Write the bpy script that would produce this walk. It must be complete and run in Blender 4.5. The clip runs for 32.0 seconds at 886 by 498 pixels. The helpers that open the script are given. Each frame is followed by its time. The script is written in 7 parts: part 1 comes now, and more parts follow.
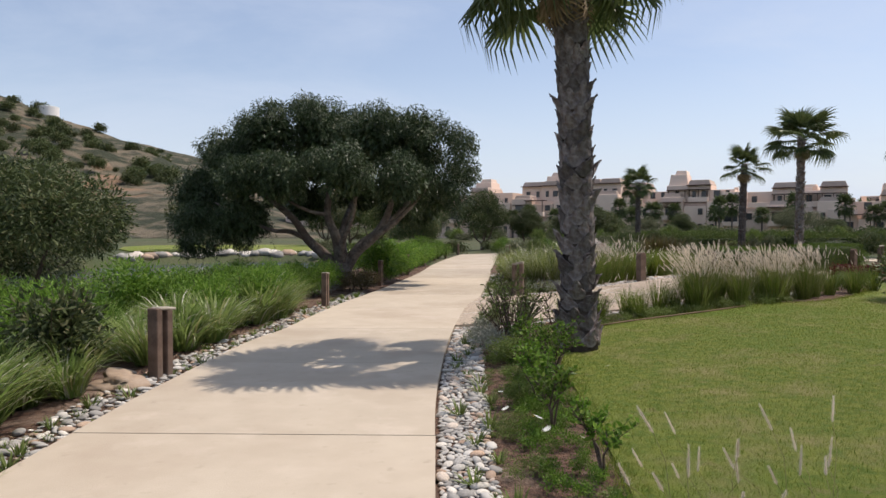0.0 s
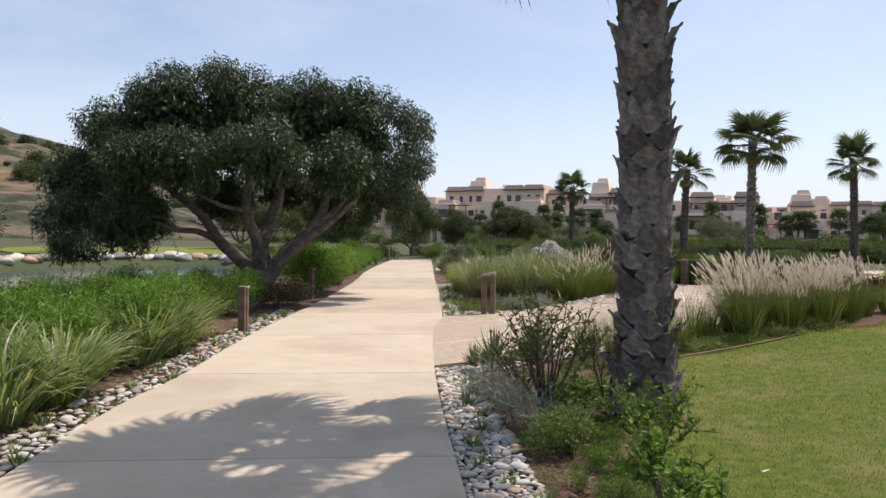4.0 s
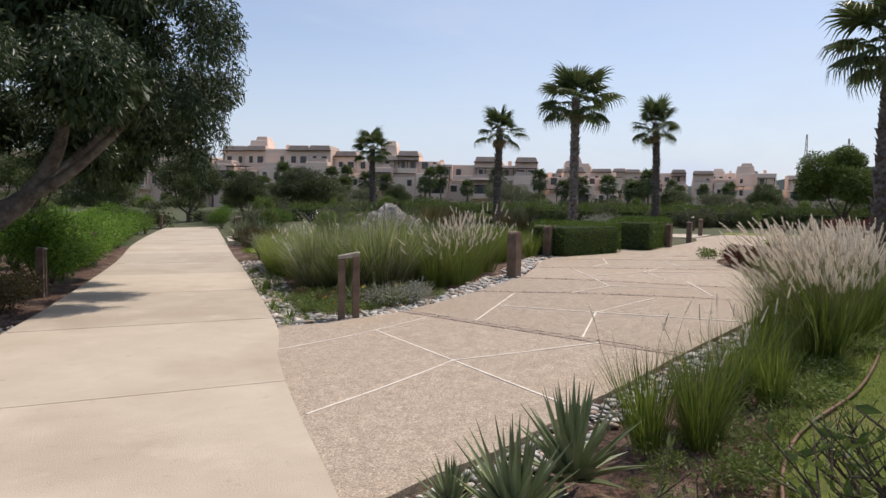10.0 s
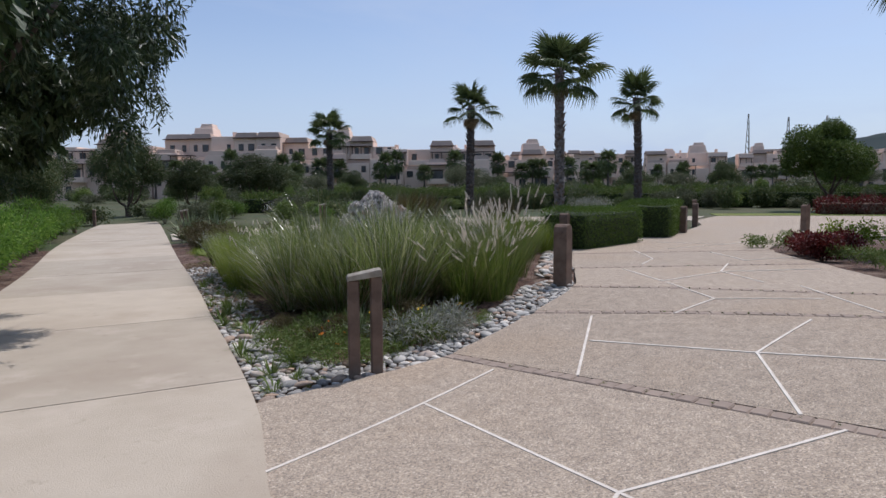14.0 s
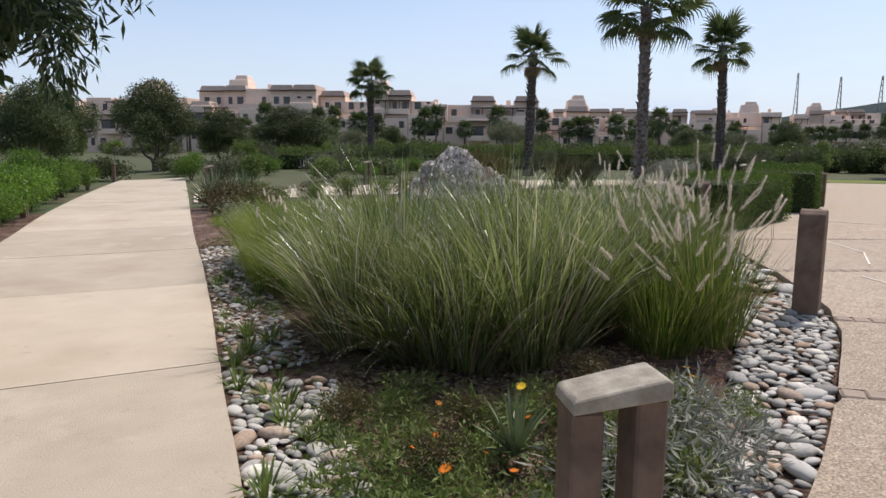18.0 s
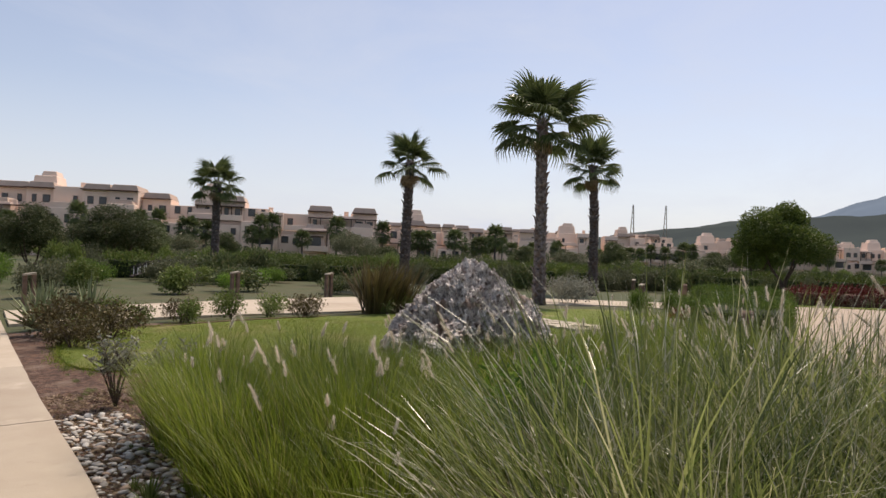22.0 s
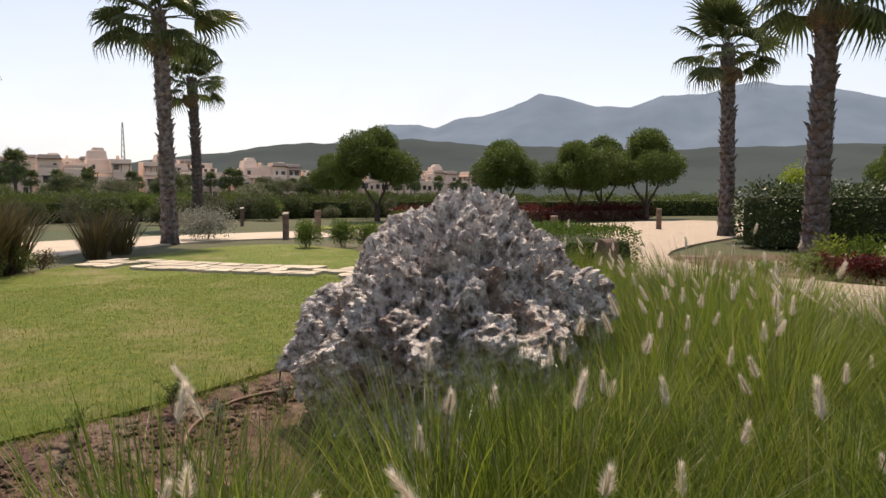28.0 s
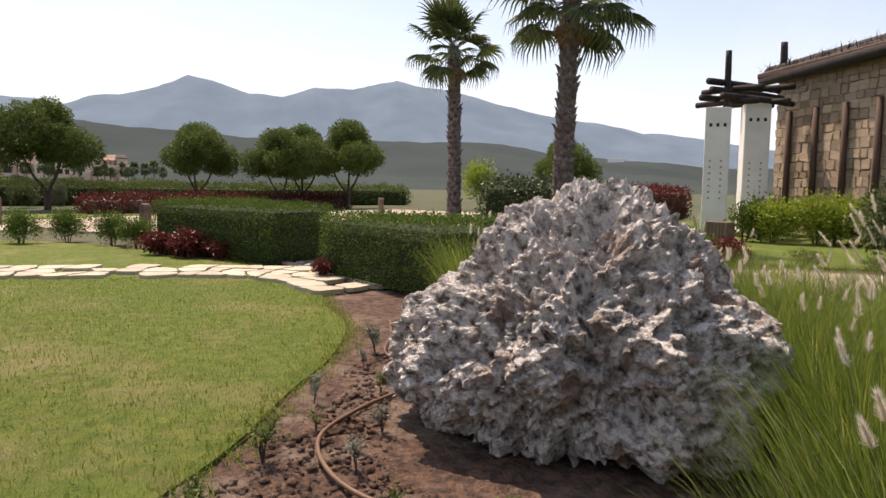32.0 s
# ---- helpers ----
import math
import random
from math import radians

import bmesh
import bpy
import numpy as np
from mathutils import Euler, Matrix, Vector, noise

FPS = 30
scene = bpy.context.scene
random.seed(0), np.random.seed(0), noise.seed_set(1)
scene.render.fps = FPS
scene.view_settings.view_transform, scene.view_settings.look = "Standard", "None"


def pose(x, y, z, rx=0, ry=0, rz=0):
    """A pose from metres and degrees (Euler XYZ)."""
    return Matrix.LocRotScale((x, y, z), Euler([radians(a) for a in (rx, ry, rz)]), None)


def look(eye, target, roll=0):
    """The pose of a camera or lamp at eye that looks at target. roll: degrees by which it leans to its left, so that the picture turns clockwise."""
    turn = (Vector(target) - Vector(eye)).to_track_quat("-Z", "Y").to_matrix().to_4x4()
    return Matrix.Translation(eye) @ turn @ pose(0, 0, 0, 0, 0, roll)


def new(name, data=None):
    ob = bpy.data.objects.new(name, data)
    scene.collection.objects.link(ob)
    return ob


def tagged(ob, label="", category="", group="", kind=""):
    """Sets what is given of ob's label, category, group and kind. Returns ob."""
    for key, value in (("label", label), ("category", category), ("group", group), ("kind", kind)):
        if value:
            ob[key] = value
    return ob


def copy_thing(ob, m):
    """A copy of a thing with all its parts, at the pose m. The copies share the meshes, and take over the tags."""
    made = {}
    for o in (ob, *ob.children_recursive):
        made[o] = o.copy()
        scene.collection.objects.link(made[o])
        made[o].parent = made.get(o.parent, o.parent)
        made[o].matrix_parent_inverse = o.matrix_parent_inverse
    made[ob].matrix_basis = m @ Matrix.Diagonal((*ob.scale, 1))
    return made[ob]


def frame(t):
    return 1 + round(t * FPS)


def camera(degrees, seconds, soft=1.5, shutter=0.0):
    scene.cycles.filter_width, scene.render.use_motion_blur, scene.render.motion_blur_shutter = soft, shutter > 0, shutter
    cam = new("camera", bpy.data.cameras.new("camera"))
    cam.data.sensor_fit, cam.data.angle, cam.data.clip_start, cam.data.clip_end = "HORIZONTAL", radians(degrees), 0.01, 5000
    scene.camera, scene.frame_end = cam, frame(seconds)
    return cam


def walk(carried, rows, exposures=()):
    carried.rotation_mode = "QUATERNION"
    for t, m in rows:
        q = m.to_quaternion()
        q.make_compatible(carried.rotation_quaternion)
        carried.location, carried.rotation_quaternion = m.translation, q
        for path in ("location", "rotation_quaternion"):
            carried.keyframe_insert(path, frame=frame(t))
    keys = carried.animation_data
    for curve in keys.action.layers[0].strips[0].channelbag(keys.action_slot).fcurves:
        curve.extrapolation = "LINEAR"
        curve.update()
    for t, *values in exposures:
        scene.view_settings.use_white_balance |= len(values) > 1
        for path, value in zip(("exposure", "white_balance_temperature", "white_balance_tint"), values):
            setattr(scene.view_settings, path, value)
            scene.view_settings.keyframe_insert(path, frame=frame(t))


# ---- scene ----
cam = camera(64.7, 32.0, soft=1.5)
METRES, EYE = 25.0, 1.5
ROWS = [
    (0.0, 0.0, 0.0, 0.0, 0.0, -1.54, -0.09),
    (0.5, -0.0019, 0.0147, -0.0023, 2.4, -3.16, -0.8),
    (1.0, -0.0036, 0.0309, -0.0014, -3.25, -3.42, -0.6),
    (1.5, -0.0072, 0.0493, -0.0012, -0.27, -4.49, 0.18),
    (2.0, -0.0125, 0.068, -0.0023, -4.18, -5.44, 2.32),
    (2.5, -0.0161, 0.084, -0.0022, -4.23, -1.0, 1.73),
    (4.5, -0.0289, 0.1475, -0.0022, -7.62, -1.08, -1.82),
    (5.0, -0.0314, 0.1614, -0.0031, -7.6, -1.31, -3.45),
    (5.5, -0.032, 0.1791, -0.004, -8.3, -3.65, -5.42),
    (6.0, -0.0345, 0.1944, -0.0047, -10.53, -6.12, -6.19),
    (6.5, -0.0344, 0.212, -0.0047, -14.82, -5.27, -0.96),
    (7.0, -0.036, 0.2282, -0.0047, -19.99, -3.42, -1.32),
    (7.5, -0.0355, 0.2462, -0.0051, -27.36, -4.26, -0.93),
    (8.0, -0.0349, 0.2628, -0.0047, -28.81, -3.21, -2.3),
    (8.5, -0.0344, 0.2803, -0.004, -31.73, -2.23, -0.68),
    (9.0, -0.0317, 0.2963, -0.0041, -27.74, -2.8, -1.5),
    (9.5, -0.03, 0.3135, -0.006, -25.68, -5.75, -2.64),
    (10.0, -0.0276, 0.3274, -0.005, -24.6, -3.75, -0.94),
    (10.5, -0.0232, 0.3423, -0.0044, -27.16, -4.01, -2.67),
    (11.0, -0.0202, 0.3583, -0.0051, -32.99, -7.39, 1.94),
    (11.5, -0.0156, 0.3741, -0.0039, -38.22, -2.26, 0.75),
    (12.0, -0.0147, 0.3902, -0.0055, -39.55, -1.91, -0.2),
    (12.5, -0.015, 0.4065, -0.0048, -35.45, -3.21, 0.07),
    (13.0, -0.0109, 0.4226, -0.0047, -30.16, -5.06, -0.96),
    (13.5, -0.0104, 0.4376, -0.0047, -29.81, -6.14, -0.61),
    (14.0, -0.0087, 0.4519, -0.0052, -28.6, -4.9, 0.44),
    (14.5, -0.0049, 0.4657, -0.0045, -28.06, -4.48, 0.37),
    (16.5, 0.0147, 0.5308, -0.0059, -27.6, -7.75, -1.46),
    (17.0, 0.0194, 0.5496, -0.0054, -22.8, -5.91, -1.3),
    (17.5, 0.0216, 0.5693, -0.0056, -26.81, -9.7, -0.61),
    (18.0, 0.0232, 0.5895, -0.0058, -25.82, -8.35, -0.48),
    (18.5, 0.0205, 0.6102, -0.0064, -26.85, -8.38, -0.18),
    (19.0, 0.019, 0.6269, -0.0069, -26.15, -6.31, -0.17),
    (19.5, 0.0198, 0.6448, -0.0068, -25.79, -4.98, -2.19),
    (20.0, 0.0192, 0.6615, -0.0061, -29.5, -7.16, 1.06),
    (20.5, 0.0193, 0.6795, -0.0067, -30.62, -4.98, -0.81),
    (21.0, 0.0176, 0.697, -0.0078, -32.75, -3.84, -2.46),
    (21.5, 0.0182, 0.717, -0.007, -36.88, -4.73, -1.59),
    (22.0, 0.0179, 0.7334, -0.0073, -40.02, 1.07, -2.12),
    (22.5, 0.021, 0.7494, -0.0074, -45.64, -1.77, -0.38),
    (23.0, 0.0253, 0.7665, -0.0075, -46.75, -0.76, -1.0),
    (23.5, 0.0274, 0.7832, -0.0081, -49.27, -5.27, 0.39),
    (24.0, 0.0303, 0.7989, -0.0081, -53.0, -5.69, 0.67),
    (24.5, 0.0328, 0.8115, -0.0079, -51.84, -4.64, -1.02),
    (25.0, 0.036, 0.8247, -0.0078, -56.15, -3.68, -1.03),
    (25.5, 0.0403, 0.8365, -0.0081, -56.15, -3.14, 0.83),
    (27.5, 0.0442, 0.8817, -0.008, -69.49, -6.2, 0.05),
    (28.0, 0.0464, 0.8968, -0.0076, -76.96, -4.29, -0.01),
    (28.5, 0.0525, 0.9098, -0.0082, -81.71, -6.14, 1.98),
    (29.0, 0.0539, 0.9218, -0.0077, -88.06, -4.26, 4.3),
    (29.5, 0.0518, 0.9348, -0.0077, -90.16, -5.82, 2.24),
    (30.0, 0.0548, 0.947, -0.0095, -89.22, -7.3, 1.36),
    (30.5, 0.0575, 0.9586, -0.0104, -90.77, -6.71, -3.35),
    (31.0, 0.0575, 0.9705, -0.0087, -101.14, -7.48, -2.09),
    (31.5, 0.0601, 0.9813, -0.0094, -102.28, -6.41, 0.26),
    (32.0, 0.0617, 0.9925, -0.0084, -104.61, -4.96, -0.99),
]
walk(cam, [(t, pose(METRES * x, METRES * y, EYE + METRES * z, 90 + pitch, roll, yaw)) for t, x, y, z, yaw, pitch, roll in ROWS],
     [(0.0, 0.25, 6950, 17), (4.5, 0.45, 7050, 17), (6.0, 0.45, 7150, 17), (8.0, 0.3, 6950, 17), (10.0, 0.15, 6800, 17), (12.0, -0.04, 6650, 17), (14.0, -0.12, 6050, 17), (17.0, 0.08, 6250, 16), (17.5, 0.12, 6350, 16), (18.0, 0.25, 6600, 16), (20.0, 0.3, 7250, 18), (21.0, 0.3, 7350, 19), (22.0, 0.2, 7500, 20), (23.0, 0.02, 7450, 20), (24.0, 0.3, 7700, 19), (28.0, 0.5, 8000, 20), (30.0, 0.48, 7900, 20), (32.0, 0.7, 7900, 21)])

# ---- light ----
SUN_AZ, SUN_EL = 70.0, 60.0          # degrees clockwise from +y, degrees above the horizon
world = bpy.data.worlds.new("world")
scene.world = world
world.use_nodes = True
wn = world.node_tree.nodes
sky = wn.new("ShaderNodeTexSky")
sky.sky_type, sky.sun_disc = "NISHITA", False
sky.sun_elevation, sky.sun_rotation = radians(SUN_EL), radians(SUN_AZ)
sky.air_density, sky.dust_density, sky.ozone_density = 1.0, 0.9, 1.5
wn["Background"].inputs["Strength"].default_value = 0.125
# thin high cloud drawn out by the wind, and a little haze
wl_ = world.node_tree.links
sky_tc, sky_map, veil, veil_range, veil_mix = (wn.new(k) for k in ("ShaderNodeTexCoord", "ShaderNodeMapping", "ShaderNodeTexNoise", "ShaderNodeMapRange", "ShaderNodeMix"))
sky_map.inputs["Rotation"].default_value, sky_map.inputs["Scale"].default_value = (0, 0, radians(35)), (1.0, 2.6, 5.0)
veil.inputs["Scale"].default_value, veil.inputs["Detail"].default_value, veil.inputs["Roughness"].default_value, veil.inputs["Distortion"].default_value = 1.6, 7.0, 0.62, 0.5
veil_range.inputs["From Min"].default_value, veil_range.inputs["From Max"].default_value = 0.42, 0.75
veil_range.inputs["To Min"].default_value, veil_range.inputs["To Max"].default_value = 0.18, 0.55
veil_mix.data_type = "RGBA"
veil_mix.inputs["B"].default_value = (4.3, 5.2, 6.4, 1)
wl_.new(sky_tc.outputs["Generated"], sky_map.inputs["Vector"])
wl_.new(sky_map.outputs["Vector"], veil.inputs["Vector"])
wl_.new(veil.outputs["Fac"], veil_range.inputs["Value"])
sky_sep, low_range, veil_sum = (wn.new(k) for k in ("ShaderNodeSeparateXYZ", "ShaderNodeMapRange", "ShaderNodeMath"))
low_range.inputs["From Min"].default_value, low_range.inputs["From Max"].default_value = 0.0, 0.22
low_range.inputs["To Min"].default_value, low_range.inputs["To Max"].default_value = 0.6, 0.0
veil_sum.use_clamp = True
wl_.new(sky_tc.outputs["Generated"], sky_sep.inputs["Vector"])
wl_.new(sky_sep.outputs["Z"], low_range.inputs["Value"])
wl_.new(low_range.outputs["Result"], veil_sum.inputs[0])
wl_.new(veil_range.outputs["Result"], veil_sum.inputs[1])
wl_.new(veil_sum.outputs["Value"], veil_mix.inputs["Factor"])
wl_.new(sky.outputs["Color"], veil_mix.inputs["A"])
wl_.new(veil_mix.outputs["Result"], wn["Background"].inputs["Color"])
sun = new("sun", bpy.data.lights.new("sun", "SUN"))
sun.data.energy, sun.data.angle, sun.data.color = 3.6, radians(0.55), (1.0, 0.955, 0.88)
_a, _e = radians(SUN_AZ), radians(SUN_EL)
sun.matrix_world = look((math.sin(_a) * math.cos(_e) * 60, math.cos(_a) * math.cos(_e) * 60, math.sin(_e) * 60), (0, 0, 0))


# ---- small tools ----
def smooth(u):
    u = np.clip(u, 0, 1)
    return u * u * (3 - 2 * u)


def height(x, y):
    """Level of the paving and the lawns."""
    x, y = np.asarray(x, float), np.asarray(y, float)
    rise = smooth((x - 0.8) / 5.2) * (0.24 - 0.1 * smooth((y - 17) / 7))
    ring = ((x + 11.5) / 8.0) ** 2 + ((y - 33) / 14.5) ** 2
    bank = -1.4 * smooth((1.15 - ring) / 0.7)
    side = -0.35 * smooth((-3.4 - x) / 3.0) * smooth((40 - y) / 10)
    return rise + bank + side


def hz(x, y):
    return float(height(x, y))


def mesh_of(name, V, F, smooth_shade=False):
    me = bpy.data.meshes.new(name)
    me.from_pydata([tuple(v) for v in np.asarray(V, float).tolist()], [], [tuple(f) for f in (F.tolist() if isinstance(F, np.ndarray) else F)])
    if smooth_shade:
        me.polygons.foreach_set("use_smooth", [True] * len(me.polygons))
    me.update()
    return me


def from_bm(name, bm, smooth_shade=False):
    me = bpy.data.meshes.new(name)
    bm.to_mesh(me)
    bm.free()
    if smooth_shade:
        me.polygons.foreach_set("use_smooth", [True] * len(me.polygons))
    return me


def part(name, me, material, parent=None, label="", m=None):
    """One mesh object under a thing (or at top level)."""
    if isinstance(me, bmesh.types.BMesh):
        me = from_bm(name, me)
    if material is not None and not me.materials:
        me.materials.append(material)
    ob = new(name, me)
    if parent is not None:
        ob.parent = parent
    if m is not None:
        ob.matrix_basis = m
    if label:
        ob["label"] = label
    return ob


def thing(name, label, category, group="", m=None, kind=""):
    ob = new(name)
    ob.empty_display_size = 0.1
    if m is not None:
        ob.matrix_basis = m
    return tagged(ob, label, category, group, kind)


def at(x, y, rz=0, s=1.0, dz=0.0, sz=None, rx=0, ry=0):
    """A pose on the ground."""
    return pose(x, y, hz(x, y) + dz, rx, ry, rz) @ Matrix.Diagonal((s, s, sz if sz else s, 1))


def join(*pieces):
    Vs, Fs, n = [], [], 0
    for V, F in pieces:
        V = np.asarray(V, float)
        Vs.append(V)
        Fs.extend([tuple(int(i) + n for i in f) for f in F])
        n += len(V)
    return np.concatenate(Vs), Fs


def tube(pts, radii, n=8, cap=True):
    pts = [Vector(p) for p in pts]
    V, F = [], []
    side = Vector((1, 0, 0))
    for i, p in enumerate(pts):
        d = (pts[min(i + 1, len(pts) - 1)] - pts[max(i - 1, 0)]).normalized()
        side = (side - d * side.dot(d))
        if side.length < 1e-4:
            side = d.orthogonal()
        side.normalize()
        up = d.cross(side)
        for k in range(n):
            a = 2 * math.pi * k / n
            V.append(p + (side * math.cos(a) + up * math.sin(a)) * radii[i])
    for i in range(len(pts) - 1):
        for k in range(n):
            F.append((i * n + k, i * n + (k + 1) % n, (i + 1) * n + (k + 1) % n, (i + 1) * n + k))
    if cap:
        F.append(tuple(range(n - 1, -1, -1)))
        F.append(tuple(range((len(pts) - 1) * n, len(pts) * n)))
    return np.array([tuple(v) for v in V]), F


def box_bm(sx, sy, sz, bevel=0.0, z0=0.0, segments=1):
    """A box standing on z0, its edges rounded."""
    bm = bmesh.new()
    bmesh.ops.create_cube(bm, size=1, matrix=Matrix.Translation((0, 0, z0 + sz / 2)) @ Matrix.Diagonal((sx, sy, sz, 1)))
    if bevel:
        bmesh.ops.bevel(bm, geom=bm.edges[:], offset=bevel, segments=segments, affect="EDGES", profile=0.6)
    return bm


def outline(points, per=4, closed=False):
    """A smooth line through the points (Catmull-Rom)."""
    p = [np.array(q, float) for q in points]
    out = []
    n = len(p)
    for i in range(n if closed else n - 1):
        a, b, c, d = (p[(i - 1) % n], p[i], p[(i + 1) % n], p[(i + 2) % n]) if closed else (p[max(i - 1, 0)], p[i], p[i + 1], p[min(i + 2, n - 1)])
        for k in range(per):
            t = k / per
            out.append(0.5 * (2 * b + (c - a) * t + (2 * a - 5 * b + 4 * c - d) * t * t + (3 * b - a - 3 * c + d) * t ** 3))
    if not closed:
        out.append(p[-1])
    return [tuple(q) for q in out]


def sheet(poly, lift, step=1.0, skirt=0.1):
    """A flat surface inside an outline, laid on the ground's level."""
    bm = bmesh.new()
    f = bm.faces.new([bm.verts.new((x, y, 0)) for x, y in poly])
    f.normal_update()
    if f.normal.z < 0:
        f.normal_flip()
    bmesh.ops.triangulate(bm, faces=bm.faces[:])
    xs, ys = [p[0] for p in poly], [p[1] for p in poly]
    for k, (lo, hi) in enumerate(((min(xs), max(xs)), (min(ys), max(ys)))):
        for c in np.arange(math.ceil(lo / step) * step, hi, step):
            no = (1, 0, 0) if k == 0 else (0, 1, 0)
            bmesh.ops.bisect_plane(bm, geom=bm.verts[:] + bm.edges[:] + bm.faces[:], plane_co=(c, c, 0), plane_no=no)
    if skirt:
        rim = [e for e in bm.edges if e.is_boundary]
        low = bmesh.ops.extrude_edge_only(bm, edges=rim)["geom"]
        lowv = {v for v in low if isinstance(v, bmesh.types.BMVert)}
    else:
        lowv = set()
    for v in bm.verts:
        v.co.z = hz(v.co.x, v.co.y) + lift - (skirt if v in lowv else 0)
    bmesh.ops.recalc_face_normals(bm, faces=bm.faces[:])
    return bm


def inside(poly, x, y):
    hit = False
    j = len(poly) - 1
    for i in range(len(poly)):
        (xi, yi), (xj, yj) = poly[i], poly[j]
        if (yi > y) != (yj > y) and x < (xj - xi) * (y - yi) / (yj - yi) + xi:
            hit = not hit
        j = i
    return hit


def scatter(poly, n, rng, gap=0.0):
    xs, ys = [p[0] for p in poly], [p[1] for p in poly]
    out, tries = [], 0
    while len(out) < n and tries < n * 60:
        tries += 1
        x, y = rng.uniform(min(xs), max(xs)), rng.uniform(min(ys), max(ys))
        if inside(poly, x, y) and (gap == 0 or all((x - a) ** 2 + (y - b) ** 2 > gap * gap for a, b in out)):
            out.append((x, y))
    return out


# ---- materials ----
def rgb(c):
    return (c[0], c[1], c[2], 1.0)


def surface(name, a, b, scale=4.0, rough=0.85, bump=0.3, fine=45.0, c=None, big=0.4, vary=0.0, metal=0.0, spec=0.3, dist=0.02, low=0.35, high=0.65, biglow=0.45, bighigh=0.65):
    m = bpy.data.materials.new(name)
    m.use_nodes = True
    nt = m.node_tree
    N, L = nt.nodes, nt.links
    bsdf = N["Principled BSDF"]
    bsdf.inputs["Roughness"].default_value = rough
    bsdf.inputs["Metallic"].default_value = metal
    bsdf.inputs["Specular IOR Level"].default_value = spec
    tc = N.new("ShaderNodeTexCoord")

    def noise_fac(sc, lo, hi, detail=6.0):
        n = N.new("ShaderNodeTexNoise")
        n.inputs["Scale"].default_value, n.inputs["Detail"].default_value, n.inputs["Roughness"].default_value = sc, detail, 0.6
        L.new(tc.outputs["Object"], n.inputs["Vector"])
        r = N.new("ShaderNodeMapRange")
        r.inputs["From Min"].default_value, r.inputs["From Max"].default_value = lo, hi
        L.new(n.outputs["Fac"], r.inputs["Value"])
        return n, r.outputs["Result"]

    def mixed(fac, x, y):
        k = N.new("ShaderNodeMix")
        k.data_type = "RGBA"
        L.new(fac, k.inputs["Factor"])
        for v, s in ((x, k.inputs["A"]), (y, k.inputs["B"])):
            if isinstance(v, tuple):
                s.default_value = rgb(v)
            else:
                L.new(v, s)
        return k.outputs["Result"]
    col = mixed(noise_fac(scale, low, high)[1], a, b)
    if c is not None:
        col = mixed(noise_fac(big, biglow, bighigh, 4.0)[1], col, c)
    if vary:
        info = N.new("ShaderNodeObjectInfo")
        h = N.new("ShaderNodeHueSaturation")
        r = N.new("ShaderNodeMapRange")
        r.inputs["To Min"].default_value, r.inputs["To Max"].default_value = 1 - vary, 1 + vary
        L.new(info.outputs["Random"], r.inputs["Value"])
        L.new(r.outputs["Result"], h.inputs["Value"])
        L.new(col, h.inputs["Color"])
        col = h.outputs["Color"]
    L.new(col, bsdf.inputs["Base Color"])
    if bump:
        n, _ = noise_fac(fine, 0, 1, 8.0)
        bp = N.new("ShaderNodeBump")
        bp.inputs["Strength"].default_value, bp.inputs["Distance"].default_value = bump, dist
        L.new(n.outputs["Fac"], bp.inputs["Height"])
        L.new(bp.outputs["Normal"], bsdf.inputs["Normal"])
    return m


def foliage(name, a, b, through_light=0.3, rough=0.55, vary=0.15, c=None, gloss=0.22, few=0.9):
    """Leaves, or small stones: each island of the mesh takes its own tint between a and b, some light passes through."""
    m = bpy.data.materials.new(name)
    m.use_nodes = True
    nt = m.node_tree
    N, L = nt.nodes, nt.links
    bsdf = N["Principled BSDF"]
    bsdf.inputs["Roughness"].default_value = rough
    bsdf.inputs["Specular IOR Level"].default_value = gloss
    geo = N.new("ShaderNodeNewGeometry")
    ramp = N.new("ShaderNodeValToRGB")
    ramp.color_ramp.elements[0].color, ramp.color_ramp.elements[1].color = rgb(a), rgb(b)
    if c is not None:
        e = ramp.color_ramp.elements.new(few)
        e.color = rgb(b)
        ramp.color_ramp.elements[-1].color = rgb(c)
    L.new(geo.outputs["Random Per Island"], ramp.inputs["Fac"])
    info = N.new("ShaderNodeObjectInfo")
    r = N.new("ShaderNodeMapRange")
    r.inputs["To Min"].default_value, r.inputs["To Max"].default_value = 1 - vary, 1 + vary
    L.new(info.outputs["Random"], r.inputs["Value"])
    h = N.new("ShaderNodeHueSaturation")
    L.new(r.outputs["Result"], h.inputs["Value"])
    L.new(ramp.outputs["Color"], h.inputs["Color"])
    L.new(h.outputs["Color"], bsdf.inputs["Base Color"])
    tr = N.new("ShaderNodeBsdfTranslucent")
    L.new(h.outputs["Color"], tr.inputs["Color"])
    mix = N.new("ShaderNodeMixShader")
    mix.inputs["Fac"].default_value = through_light
    L.new(bsdf.outputs["BSDF"], mix.inputs[1])
    L.new(tr.outputs["BSDF"], mix.inputs[2])
    L.new(mix.outputs["Shader"], N["Material Output"].inputs["Surface"])
    return m


